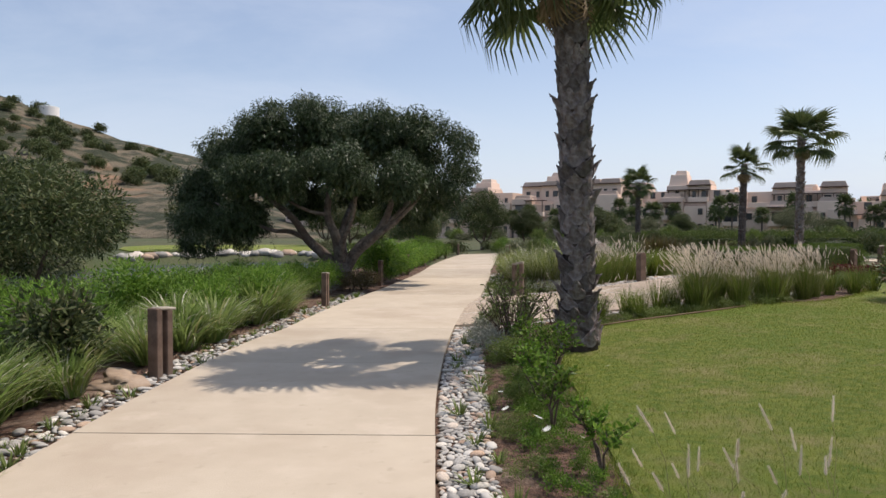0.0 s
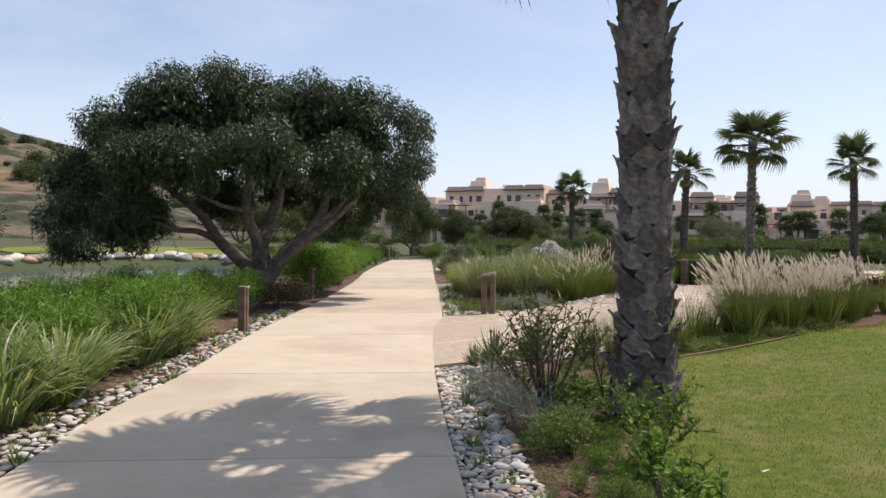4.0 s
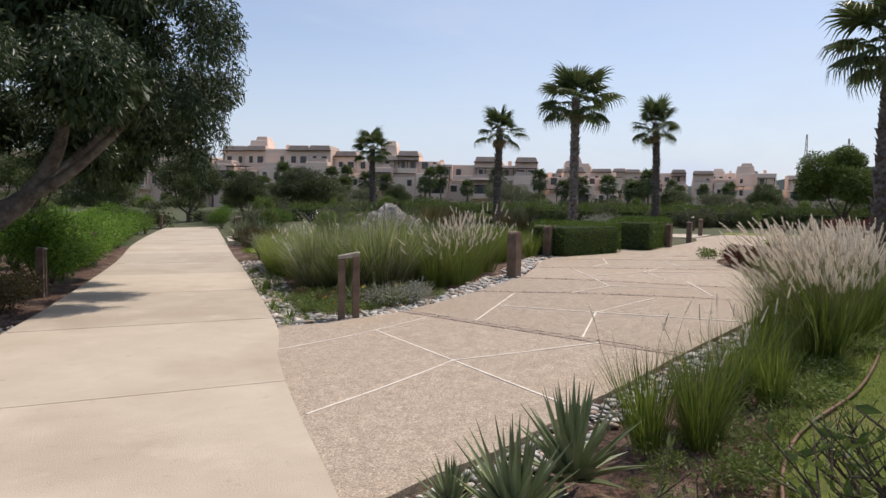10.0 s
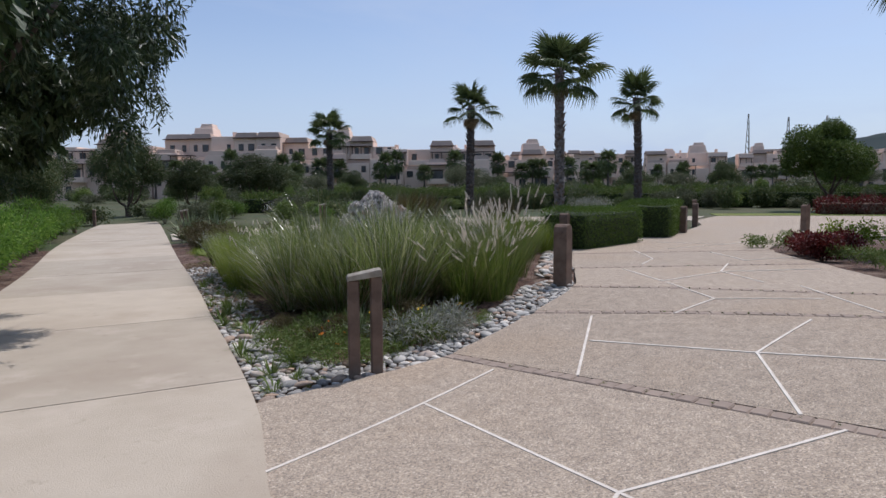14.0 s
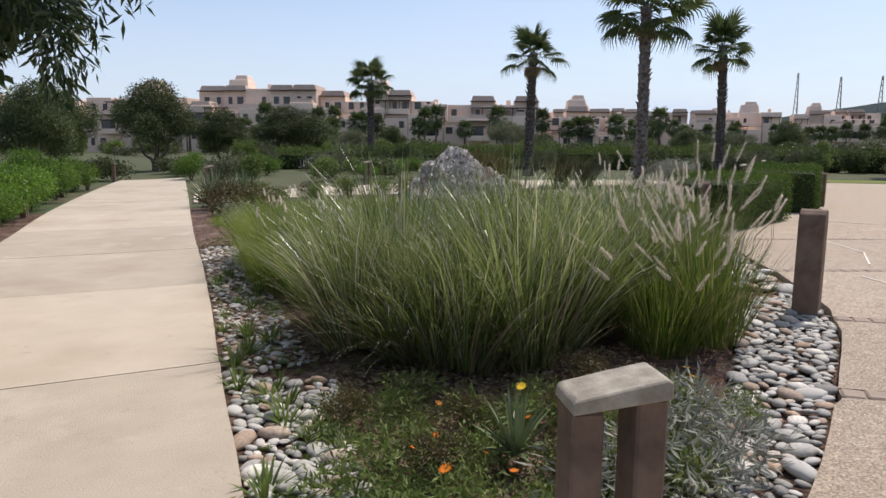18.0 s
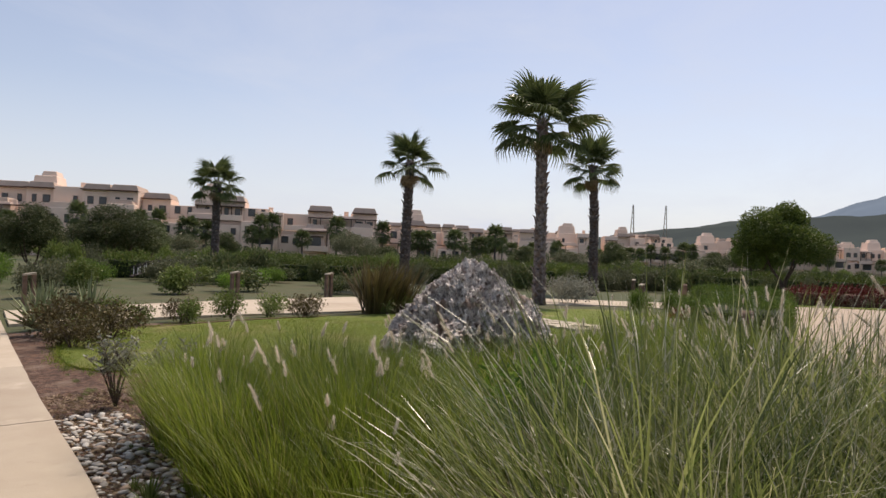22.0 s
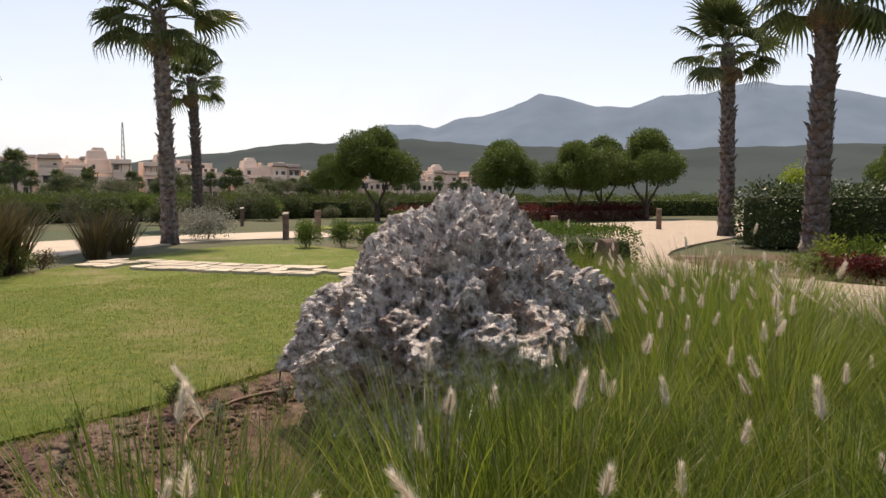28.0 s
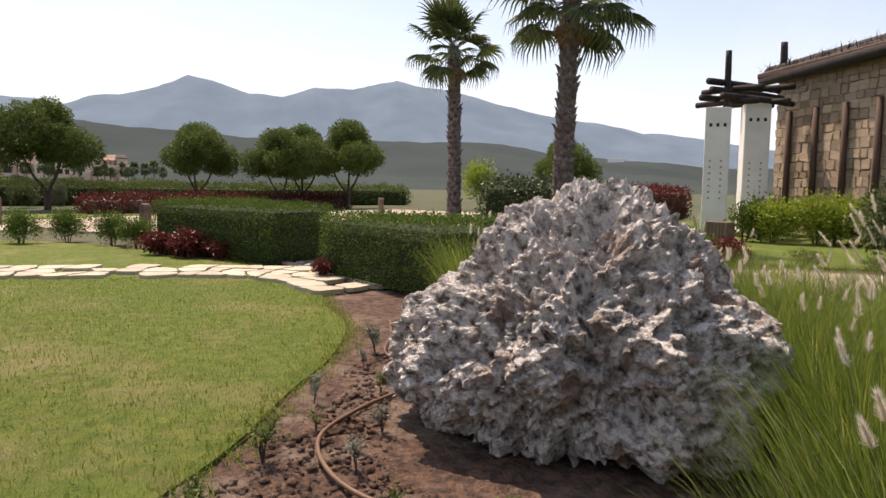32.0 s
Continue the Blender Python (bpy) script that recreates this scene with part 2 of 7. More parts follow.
def stained(m, scale, lo, hi, color, detail=5.0, amount=1.0):
    """Lay another scale of patches over a surface's base colour."""
    N, L = m.node_tree.nodes, m.node_tree.links
    base_in = N["Principled BSDF"].inputs["Base Color"]
    nz, rg_, mx = N.new("ShaderNodeTexNoise"), N.new("ShaderNodeMapRange"), N.new("ShaderNodeMix")
    nz.inputs["Scale"].default_value, nz.inputs["Detail"].default_value, nz.inputs["Roughness"].default_value = scale, detail, 0.65
    rg_.inputs["From Min"].default_value, rg_.inputs["From Max"].default_value, rg_.inputs["To Max"].default_value = lo, hi, amount
    mx.data_type = "RGBA"
    L.new([k for k in N if k.type == "TEX_COORD"][0].outputs["Object"], nz.inputs["Vector"])
    L.new(nz.outputs["Fac"], rg_.inputs["Value"])
    L.new(rg_.outputs["Result"], mx.inputs["Factor"])
    L.new(base_in.links[0].from_socket, mx.inputs["A"])
    mx.inputs["B"].default_value = rgb(color)
    L.new(mx.outputs["Result"], base_in)


CONCRETE = surface("path_concrete", (0.475, 0.408, 0.315), (0.435, 0.37, 0.283), 2.4, 0.9, 0.7, 90, (0.375, 0.305, 0.228), 0.55, 0.12, dist=0.006, biglow=0.48, bighigh=0.72)
stained(CONCRETE, 7.0, 0.60, 0.72, (0.30, 0.24, 0.18), 9.0, 0.5)
stained(CONCRETE, 1.3, 0.56, 0.70, (0.56, 0.48, 0.385), 8.0, 0.6)
AGGREGATE = surface("exposed_aggregate", (0.395, 0.335, 0.27), (0.33, 0.278, 0.223), 9, 0.9, 0.6, 150, (0.36, 0.285, 0.21), 0.35, 0.05, dist=0.005, low=0.36, high=0.62, biglow=0.5, bighigh=0.8)
_nt = AGGREGATE.node_tree
_vor, _sep, _ramp, _mul = (_nt.nodes.new(k) for k in ("ShaderNodeTexVoronoi", "ShaderNodeSeparateColor", "ShaderNodeValToRGB", "ShaderNodeMix"))
_vor.inputs["Scale"].default_value = 125.0
_mul.data_type, _mul.blend_type = "RGBA", "MULTIPLY"
_mul.inputs["Factor"].default_value = 1.0
_cr = _ramp.color_ramp
_cr.elements[0].color, _cr.elements[1].color = rgb((0.58, 0.56, 0.55)), rgb((1.55, 1.55, 1.5))
for _p, _c in ((0.25, (0.8, 0.77, 0.73)), (0.6, (1.08, 1.05, 1.0)), (0.85, (1.2, 1.12, 1.0))):
    _cr.elements.new(_p).color = rgb(_c)
_tc = [n for n in _nt.nodes if n.type == "TEX_COORD"][0]
_nt.links.new(_tc.outputs["Object"], _vor.inputs["Vector"])
_nt.links.new(_vor.outputs["Color"], _sep.inputs["Color"])
_nt.links.new(_sep.outputs["Red"], _ramp.inputs["Fac"])
_base = _nt.nodes["Principled BSDF"].inputs["Base Color"]
_nt.links.new(_base.links[0].from_socket, _mul.inputs["A"])
_nt.links.new(_ramp.outputs["Color"], _mul.inputs["B"])
_nt.links.new(_mul.outputs["Result"], _base)
INLAY = surface("white_inlay", (0.72, 0.66, 0.57), (0.6, 0.54, 0.46), 9, 0.8, 0.2, 90, dist=0.004)
BRICK = surface("band_brick", (0.33, 0.26, 0.205), (0.27, 0.21, 0.165), 14, 0.9, 0.4, 90, vary=0.07, dist=0.005)
SOIL = surface("soil", (0.18, 0.105, 0.072), (0.075, 0.045, 0.033), 16, 0.95, 1.0, 30, (0.25, 0.18, 0.135), 2.6, dist=0.06, low=0.4, high=0.6, biglow=0.5, bighigh=0.66)
LAND = surface("land", (0.06, 0.075, 0.03), (0.095, 0.085, 0.045), 0.6, 0.95, 0.6, 5, (0.05, 0.07, 0.028), 0.06, dist=0.08)
LAWN = surface("lawn", (0.095, 0.152, 0.014), (0.20, 0.228, 0.037), 9, 0.9, 1.0, 140, (0.28, 0.245, 0.095), 1.0, dist=0.03, biglow=0.5, bighigh=0.7)
stained(LAWN, 0.28, 0.50, 0.64, (0.085, 0.165, 0.012), 4.0, 0.4)
stained(LAWN, 3.2, 0.58, 0.70, (0.25, 0.20, 0.09), 7.0, 0.65)
PEBBLE = surface("pebble", (0.55, 0.525, 0.48), (0.38, 0.362, 0.33), 6, 0.75, 0.35, 60, dist=0.006)
_nt = PEBBLE.node_tree
_info, _ramp, _mul = _nt.nodes.new("ShaderNodeObjectInfo"), _nt.nodes.new("ShaderNodeValToRGB"), _nt.nodes.new("ShaderNodeMix")
_mul.data_type, _mul.blend_type = "RGBA", "MULTIPLY"
_mul.inputs["Factor"].default_value = 1.0
_cr = _ramp.color_ramp
_cr.elements[0].color, _cr.elements[1].color = rgb((0.42, 0.42, 0.41)), rgb((1.25, 0.9, 0.68))
for _p, _c in ((0.2, (0.75, 0.76, 0.76)), (0.42, (1.0, 0.98, 0.93)), (0.62, (1.45, 1.42, 1.36)), (0.78, (0.85, 0.62, 0.47)), (0.9, (0.6, 0.5, 0.42))):
    _cr.elements.new(_p).color = rgb(_c)
_nt.links.new(_info.outputs["Random"], _ramp.inputs["Fac"])
_base = _nt.nodes["Principled BSDF"].inputs["Base Color"]
_nt.links.new(_base.links[0].from_socket, _mul.inputs["A"])
_nt.links.new(_ramp.outputs["Color"], _mul.inputs["B"])
_nt.links.new(_mul.outputs["Result"], _base)
BARK = surface("bark", (0.14, 0.10, 0.075), (0.06, 0.045, 0.036), 9, 0.95, 0.9, 30, dist=0.03)
PALM_BARK = surface("palm_boot", (0.235, 0.207, 0.20), (0.072, 0.06, 0.058), 11, 0.9, 1.0, 60, (0.12, 0.08, 0.06), 5.0, 0.4, dist=0.015)
PALM_CORE = surface("palm_core", (0.10, 0.075, 0.06), (0.05, 0.037, 0.03), 12, 0.95, 0.8, 30, dist=0.02)
POST_WOOD = surface("weathered_wood", (0.195, 0.13, 0.095), (0.105, 0.07, 0.052), 6, 0.85, 0.5, 60, (0.22, 0.16, 0.12), 2.2, 0.1, dist=0.008)
GREY_WOOD = surface("bleached_wood", (0.42, 0.375, 0.30), (0.26, 0.225, 0.175), 16, 0.85, 0.6, 50, vary=0.1, dist=0.008)
WOOD_AND_HOLE_DARK = surface("tarred_wood_and_hole_shade", (0.045, 0.034, 0.03), (0.025, 0.02, 0.018), 6, 0.8, 0.5, 40, vary=0.2)
BOULDER = surface("porous_boulder", (0.92, 0.85, 0.785), (0.13, 0.092, 0.073), 20, 0.95, 1.0, 65, (0.44, 0.31, 0.245), 4.0, dist=0.05, low=0.43, high=0.66, biglow=0.57, bighigh=0.67)
stained(BOULDER, 2.2, 0.52, 0.66, (0.26, 0.185, 0.15), 6.0, 0.4)
RENDER_WALL = surface("house_render", (0.80, 0.63, 0.515), (0.74, 0.575, 0.465), 0.4, 0.9, 0.1, 6, (0.68, 0.51, 0.405), 0.06, 0.12)
# near-black green that paints the shade between a hedge's leaves
HEDGE_CORE_SHADE = surface("hedge_core_shade", (0.022, 0.035, 0.012), (0.035, 0.048, 0.018), 9, 0.95, 0.8, 30, dist=0.03)
GLASS_AND_SHADE = surface("window_glass_and_recess_shade", (0.03, 0.032, 0.036), (0.045, 0.047, 0.05), 0.8, 0.15, 0, spec=0.6)
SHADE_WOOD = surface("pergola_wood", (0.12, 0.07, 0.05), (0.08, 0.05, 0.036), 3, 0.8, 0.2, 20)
PARAPET = surface("parapet_render", (0.50, 0.385, 0.31), (0.44, 0.335, 0.265), 0.6, 0.9, 0.2, 5, vary=0.1)
WHITEWASH = surface("whitewash", (0.80, 0.79, 0.76), (0.72, 0.70, 0.66), 2.0, 0.85, 0.25, 30, dist=0.01)
WALL_STONE = surface("wall_stone", (0.46, 0.345, 0.245), (0.31, 0.225, 0.16), 6, 0.9, 0.7, 30, (0.42, 0.33, 0.25), 1.6, 0.3, dist=0.02)
MORTAR = surface("mortar", (0.38, 0.31, 0.24), (0.3, 0.24, 0.185), 9, 0.95, 0.5, 40)
FLAGSTONE = surface("flagstone", (0.52, 0.46, 0.35), (0.40, 0.345, 0.26), 4, 0.85, 0.4, 40, vary=0.16, dist=0.01)
HOSE = surface("hose", (0.19, 0.105, 0.06), (0.13, 0.075, 0.045), 8, 0.55, 0.1, 60)
HILL_DRY = surface("dry_hill", (0.145, 0.12, 0.082), (0.032, 0.038, 0.02), 0.12, 0.95, 0.8, 0.5, (0.30, 0.17, 0.10), 0.014, dist=1.5, low=0.42, high=0.54, biglow=0.6, bighigh=0.67)
STALK = surface("dry_stalk", (0.30, 0.26, 0.13), (0.20, 0.18, 0.08), 10, 0.8, 0)
BLEACHED = foliage("bleached_stem", (0.36, 0.36, 0.24), (0.60, 0.58, 0.44), 0.25, 0.35, 0.1, None, 0.5)

REED = foliage("tall_grass", (0.06, 0.10, 0.02), (0.27, 0.305, 0.105), 0.5, 0.27, 0.3, (0.48, 0.46, 0.27), 0.45, 0.9)
FOUNTAIN = foliage("fountain_grass", (0.065, 0.115, 0.014), (0.20, 0.25, 0.05), 0.42, 0.42, 0.22, (0.34, 0.29, 0.14), 0.35)
FINE_GRASS = foliage("fine_grass", (0.078, 0.128, 0.012), (0.2, 0.25, 0.038), 0.45, 0.45, 0.22, (0.34, 0.31, 0.13), 0.35)
PLUME = foliage("plume", (0.66, 0.58, 0.48), (0.85, 0.79, 0.69), 0.55, 0.8, 0.1)
STRAP = foliage("strap_leaf", (0.115, 0.19, 0.04), (0.275, 0.335, 0.11), 0.45, 0.4, 0.25, (0.42, 0.38, 0.18))
FERN = foliage("feathery_leaf", (0.045, 0.11, 0.012), (0.165, 0.28, 0.04), 0.45, 0.45, 0.3, (0.26, 0.34, 0.09))
# the palest tint paints sun highlights onto some of the leaves
PEPPER = foliage("pepper_leaf", (0.022, 0.04, 0.015), (0.058, 0.088, 0.036), 0.18, 0.4, 0.1, (0.15, 0.18, 0.10), 0.3, 0.82)
PALE_BARK = surface("pale_bark", (0.20, 0.175, 0.152), (0.075, 0.06, 0.052), 9, 0.9, 0.9, 26, (0.10, 0.075, 0.06), 1.6, dist=0.03)
ROUND_LEAF = foliage("round_tree_leaf", (0.055, 0.092, 0.02), (0.15, 0.205, 0.045), 0.3, 0.5, 0.12)
DARK_LEAF = foliage("dark_leaf", (0.036, 0.058, 0.02), (0.105, 0.13, 0.048), 0.28, 0.5, 0.25, (0.19, 0.17, 0.085), 0.22, 0.85)
HEDGE = foliage("hedge_leaf", (0.05, 0.10, 0.014), (0.14, 0.205, 0.034), 0.25, 0.65, 0.12)
LOOSE_HEDGE = foliage("loose_hedge_leaf", (0.05, 0.085, 0.018), (0.12, 0.16, 0.035), 0.3, 0.65, 0.2, (0.17, 0.16, 0.06))
OLIVE_LEAF = foliage("olive_leaf", (0.075, 0.09, 0.045), (0.165, 0.175, 0.095), 0.25, 0.55, 0.25, (0.24, 0.22, 0.12))
GLOSSY = foliage("glossy_hedge_leaf", (0.022, 0.045, 0.014), (0.075, 0.105, 0.03), 0.15, 0.42, 0.15, (0.20, 0.235, 0.12), 0.4, 0.82)
BRIGHT = foliage("bright_leaf", (0.16, 0.23, 0.022), (0.30, 0.36, 0.05), 0.4, 0.45, 0.1)
RED_LEAF = foliage("red_leaf", (0.075, 0.014, 0.013), (0.165, 0.034, 0.028), 0.3, 0.45, 0.15, (0.10, 0.06, 0.03))
SILVER = foliage("silver_leaf", (0.19, 0.20, 0.15), (0.33, 0.33, 0.27), 0.2, 0.6, 0.15)
LOWGREEN = foliage("groundcover_leaf", (0.09, 0.145, 0.03), (0.20, 0.24, 0.07), 0.3, 0.5, 0.2)
AGAVE = foliage("agave_leaf", (0.15, 0.20, 0.09), (0.29, 0.32, 0.17), 0.1, 0.35, 0.15, None, 0.4)
BRONZE = foliage("bronze_leaf", (0.075, 0.06, 0.028), (0.15, 0.12, 0.05), 0.25, 0.45, 0.15)
PALM_LEAF = foliage("palm_leaf", (0.06, 0.088, 0.03), (0.125, 0.155, 0.06), 0.35, 0.35, 0.2)
DRY_LEAF = foliage("dry_palm_leaf", (0.21, 0.15, 0.09), (0.36, 0.275, 0.18), 0.3, 0.7, 0.15)
PETAL_ORANGE = foliage("orange_petal", (0.75, 0.17, 0.01), (0.85, 0.27, 0.02), 0.3, 0.6, 0.05)
PETAL_YELLOW = foliage("yellow_petal", (0.8, 0.5, 0.02), (0.85, 0.58, 0.05), 0.3, 0.6, 0.05)
PETAL_WHITE = foliage("white_petal", (0.8, 0.8, 0.7), (0.85, 0.85, 0.78), 0.3, 0.6, 0.05)
GRASS_BLADE = foliage("lawn_blade", (0.105, 0.17, 0.018), (0.215, 0.25, 0.045), 0.45, 0.8, 0.0, (0.33, 0.29, 0.12))

WATER = bpy.data.materials.new("pond_water")
WATER.use_nodes = True
_b = WATER.node_tree.nodes["Principled BSDF"]
_b.inputs["Base Color"].default_value, _b.inputs["Roughness"].default_value = (0.035, 0.06, 0.075, 1), 0.12
_n = WATER.node_tree.nodes.new("ShaderNodeTexNoise")
_n.inputs["Scale"].default_value = 5.0
_p = WATER.node_tree.nodes.new("ShaderNodeBump")
_p.inputs["Strength"].default_value, _p.inputs["Distance"].default_value = 0.35, 0.05
WATER.node_tree.links.new(_n.outputs["Fac"], _p.inputs["Height"])
WATER.node_tree.links.new(_p.outputs["Normal"], _b.inputs["Normal"])


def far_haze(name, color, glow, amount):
    """Distant land seen through air: its own colour, haze painted on as a glow."""
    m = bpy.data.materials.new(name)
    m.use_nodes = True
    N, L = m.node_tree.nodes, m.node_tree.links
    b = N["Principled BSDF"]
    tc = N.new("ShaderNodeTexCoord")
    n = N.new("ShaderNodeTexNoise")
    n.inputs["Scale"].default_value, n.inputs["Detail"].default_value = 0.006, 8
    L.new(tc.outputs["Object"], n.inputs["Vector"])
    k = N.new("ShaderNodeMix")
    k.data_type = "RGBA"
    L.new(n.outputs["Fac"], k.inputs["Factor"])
    # random light and dark tones paint the slopes' relief into the colour
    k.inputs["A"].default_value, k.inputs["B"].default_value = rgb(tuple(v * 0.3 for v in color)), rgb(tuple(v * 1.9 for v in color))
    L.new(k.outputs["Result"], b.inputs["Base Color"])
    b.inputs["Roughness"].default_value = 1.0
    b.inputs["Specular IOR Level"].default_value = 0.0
    # even emission in place of the air's scattered light
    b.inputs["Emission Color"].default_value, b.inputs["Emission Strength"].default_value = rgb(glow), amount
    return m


MOUNTAIN = far_haze("far_mountain_haze_glow", (0.05, 0.062, 0.07), (0.17, 0.245, 0.35), 0.6)
HILL_FAR = far_haze("far_woods_haze_glow", (0.026, 0.033, 0.026), (0.085, 0.108, 0.135), 0.42)

# ---- ground, water, hills ----
def graded(lo, hi, step, far):
    core = list(np.arange(lo, hi + 1e-6, step))
    up, d = [], step
    while core[-1] + sum(up[-1:]) < far and (up[-1] if up else hi) < far:
        d *= 1.35
        up.append((up[-1] if up else hi) + d)
    down, d = [], step
    while (down[-1] if down else lo) > -far:
        d *= 1.35
        down.append((down[-1] if down else lo) - d)
    return np.array(down[::-1] + core + up)


gx, gy = graded(-22, 30, 0.5, 4600), graded(-2, 52, 0.5, 4600)
X, Y = np.meshgrid(gx, gy)
Z = height(X, Y) - 0.06 + 0.012 * np.sin(X * 2.1 + 0.7 * Y) * np.cos(Y * 1.7)
nx, ny = len(gx), len(gy)
idx = np.arange(nx * ny).reshape(ny, nx)
F = np.stack([idx[:-1, :-1], idx[:-1, 1:], idx[1:, 1:], idx[1:, :-1]], -1).reshape(-1, 4)
ground = part("ground", mesh_of("ground", np.stack([X, Y, Z], -1).reshape(-1, 3), F, True), None)
near_soil = (X[:-1, :-1] > -4.2) & (X[:-1, :-1] < 16) & (Y[:-1, :-1] > -2) & (Y[:-1, :-1] < 31)
ground.data.materials.append(LAND)
ground.data.materials.append(SOIL)
ground.data.polygons.foreach_set("material_index", near_soil.reshape(-1).astype(np.int32))
tagged(ground, "brown soil beds and rough green land reaching the horizon", "ground", kind="structure")

ring_pts = [(-11.5 + 8.6 * math.cos(a), 33 + 15.4 * math.sin(a)) for a in np.linspace(0, 2 * math.pi, 60, endpoint=False)]
water = part("water", mesh_of("water", [(x, y, -0.62) for x, y in ring_pts], [tuple(range(60))]), WATER)
tagged(water, "small blue-grey garden pond with a faint ripple", "pond", kind="structure")


def ridge(name, line, base, mat_, label, rough_, seed, depth=0.5, rows=14):
    """A range of hills: crest points (x, y, z), sloping down towards the viewer and away from him."""
    pts = [np.array(p, float) for p in line]
    dense = []
    for i in range(len(pts) - 1):
        for k in range(14):
            dense.append(pts[i] + (pts[i + 1] - pts[i]) * k / 14)
    dense.append(pts[-1])
    V, F = [], []
    for i, c in enumerate(dense):
        to = -np.array([c[0], c[1]]) / np.hypot(c[0], c[1])
        for r in range(rows + 6):
            u = (r - 6) / (rows - 1) if r >= 6 else (r - 6) / 6
            s = abs(u)
            q = np.array([c[0], c[1]]) + to * u * depth * np.hypot(c[0], c[1])
            z = base + (c[2] - base) * (1 - s) ** (1.25 if u > 0 else 0.8)
            nz = noise.fractal((q[0] / (rough_ * 9) + seed, q[1] / (rough_ * 9), seed), 0.9, 2.1, 5)
            z += nz * rough_ * (0.35 + 0.65 * math.sin(math.pi * min(s + 0.08, 1)))
            V.append((q[0], q[1], max(z, base - 2) if s < 0.98 else base - 3))
    n = rows + 6
    for i in range(len(dense) - 1):
        for r in range(n - 1):
            F.append((i * n + r, (i + 1) * n + r, (i + 1) * n + r + 1, i * n + r + 1))
    return tagged(part(name, mesh_of(name, V, F, True), mat_), label, "hill", kind="structure")


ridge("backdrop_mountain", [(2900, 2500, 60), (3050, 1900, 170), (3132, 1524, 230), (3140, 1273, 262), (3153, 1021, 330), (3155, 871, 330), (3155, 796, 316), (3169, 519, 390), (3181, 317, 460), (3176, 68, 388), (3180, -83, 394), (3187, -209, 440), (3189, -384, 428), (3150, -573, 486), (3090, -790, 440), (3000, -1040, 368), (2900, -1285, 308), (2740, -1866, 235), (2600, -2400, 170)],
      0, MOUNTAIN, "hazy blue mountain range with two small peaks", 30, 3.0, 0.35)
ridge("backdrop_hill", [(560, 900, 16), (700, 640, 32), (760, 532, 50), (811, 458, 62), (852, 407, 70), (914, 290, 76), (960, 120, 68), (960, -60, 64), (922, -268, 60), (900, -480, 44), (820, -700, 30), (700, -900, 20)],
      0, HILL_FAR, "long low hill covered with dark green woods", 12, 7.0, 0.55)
ridge("backdrop_hill", [(-330, 120, 40), (-270, 230, 66), (-215, 300, 64), (-190, 302, 58), (-166, 301, 52), (-146, 301, 44), (-110, 301, 33), (-70, 310, 20), (-20, 330, 6)],
      0, HILL_DRY, "dry scrubby hillside with red earth cuts", 7, 1.0, 0.62)

# ---- paths ----
PATH_L = [(-2.70, -4.0), (-2.70, 0.0), (-2.73, 4.3), (-2.74, 6.3), (-2.62, 9.3), (-2.42, 10.6), (-2.12, 14.0), (-1.5, 18.5), (-0.82, 24.8), (-0.4, 31.0), (0.5, 39.0), (1.15, 43.5)]
PATH_R = [(-0.02, -4.0), (-0.02, 0.0), (-0.04, 3.9), (-0.05, 6.8), (0.14, 10.4), (0.5, 14.0), (0.84, 15.8), (1.17, 19.1), (1.5, 22.5), (1.85, 26.7), (2.45, 33.0), (3.2, 41.0), (3.35, 43.5)]
CL, CR = outline(PATH_L, 8), outline(PATH_R, 8)


def edge_x(curve, y):
    ys = [p[1] for p in curve]
    return float(np.interp(y, ys, [p[0] for p in curve]))


JOINTS = [-3.9, -0.5, 2.3, 5.1, 7.88, 10.66, 13.44, 16.38, 19.15, 21.85, 24.3, 27.1, 29.9, 32.7, 35.5, 38.3, 41.1, 43.5]
main_path = thing("path", "pale beige concrete footpath cast in wide bays", "path", kind="structure")
rng = random.Random(4)
skews = [rng.uniform(-0.04, 0.04) for _ in JOINTS]
for y0, y1, s0, s1 in zip(JOINTS[:-1], JOINTS[1:], skews[:-1], skews[1:]):
    g = 0.006
    ys = np.linspace(y0 + g, y1 - g, 7)
    wob = [rng.uniform(-0.004, 0.004) for _ in range(14)]
    left = [(edge_x(CL, y) + wob[i], y - (s0 + (s1 - s0) * i / 6)) for i, y in enumerate(ys)]
    right = [(edge_x(CR, y) + wob[7 + i], y + (s0 + (s1 - s0) * i / 6)) for i, y in enumerate(ys)]
    part("slab", sheet(right + left[::-1], 0.0 + rng.uniform(-0.001, 0.001), 1.0, 0.09), CONCRETE, main_path)

PLAZA_R = [(0.16, 11.05), (0.75, 11.36), (1.3, 11.58), (2.11, 12.0), (2.67, 12.24), (3.6, 12.67), (4.83, 13.2), (6.3, 13.95), (7.85, 15.2), (9.0, 16.8), (9.93, 18.1), (11.6, 20.0), (14.5, 21.2), (18.0, 20.6), (23.5, 17.9), (30.0, 14.5)]
PLAZA_L = [(0.83, 15.79), (1.5, 15.93), (2.19, 16.05), (2.9, 16.35), (3.7, 16.82), (4.8, 17.55), (5.25, 17.95), (6.0, 18.9), (8.7, 22.25), (12.0, 24.0), (14.6, 25.05), (18.2, 27.4), (20.3, 29.6)]
PL, PR = outline(PLAZA_L, 3), outline(PLAZA_R, 3)
FAR_SIDE = [(24.5, 32.0), (28.5, 29.0), (31.0, 25.0), (36.0, 19.0)]
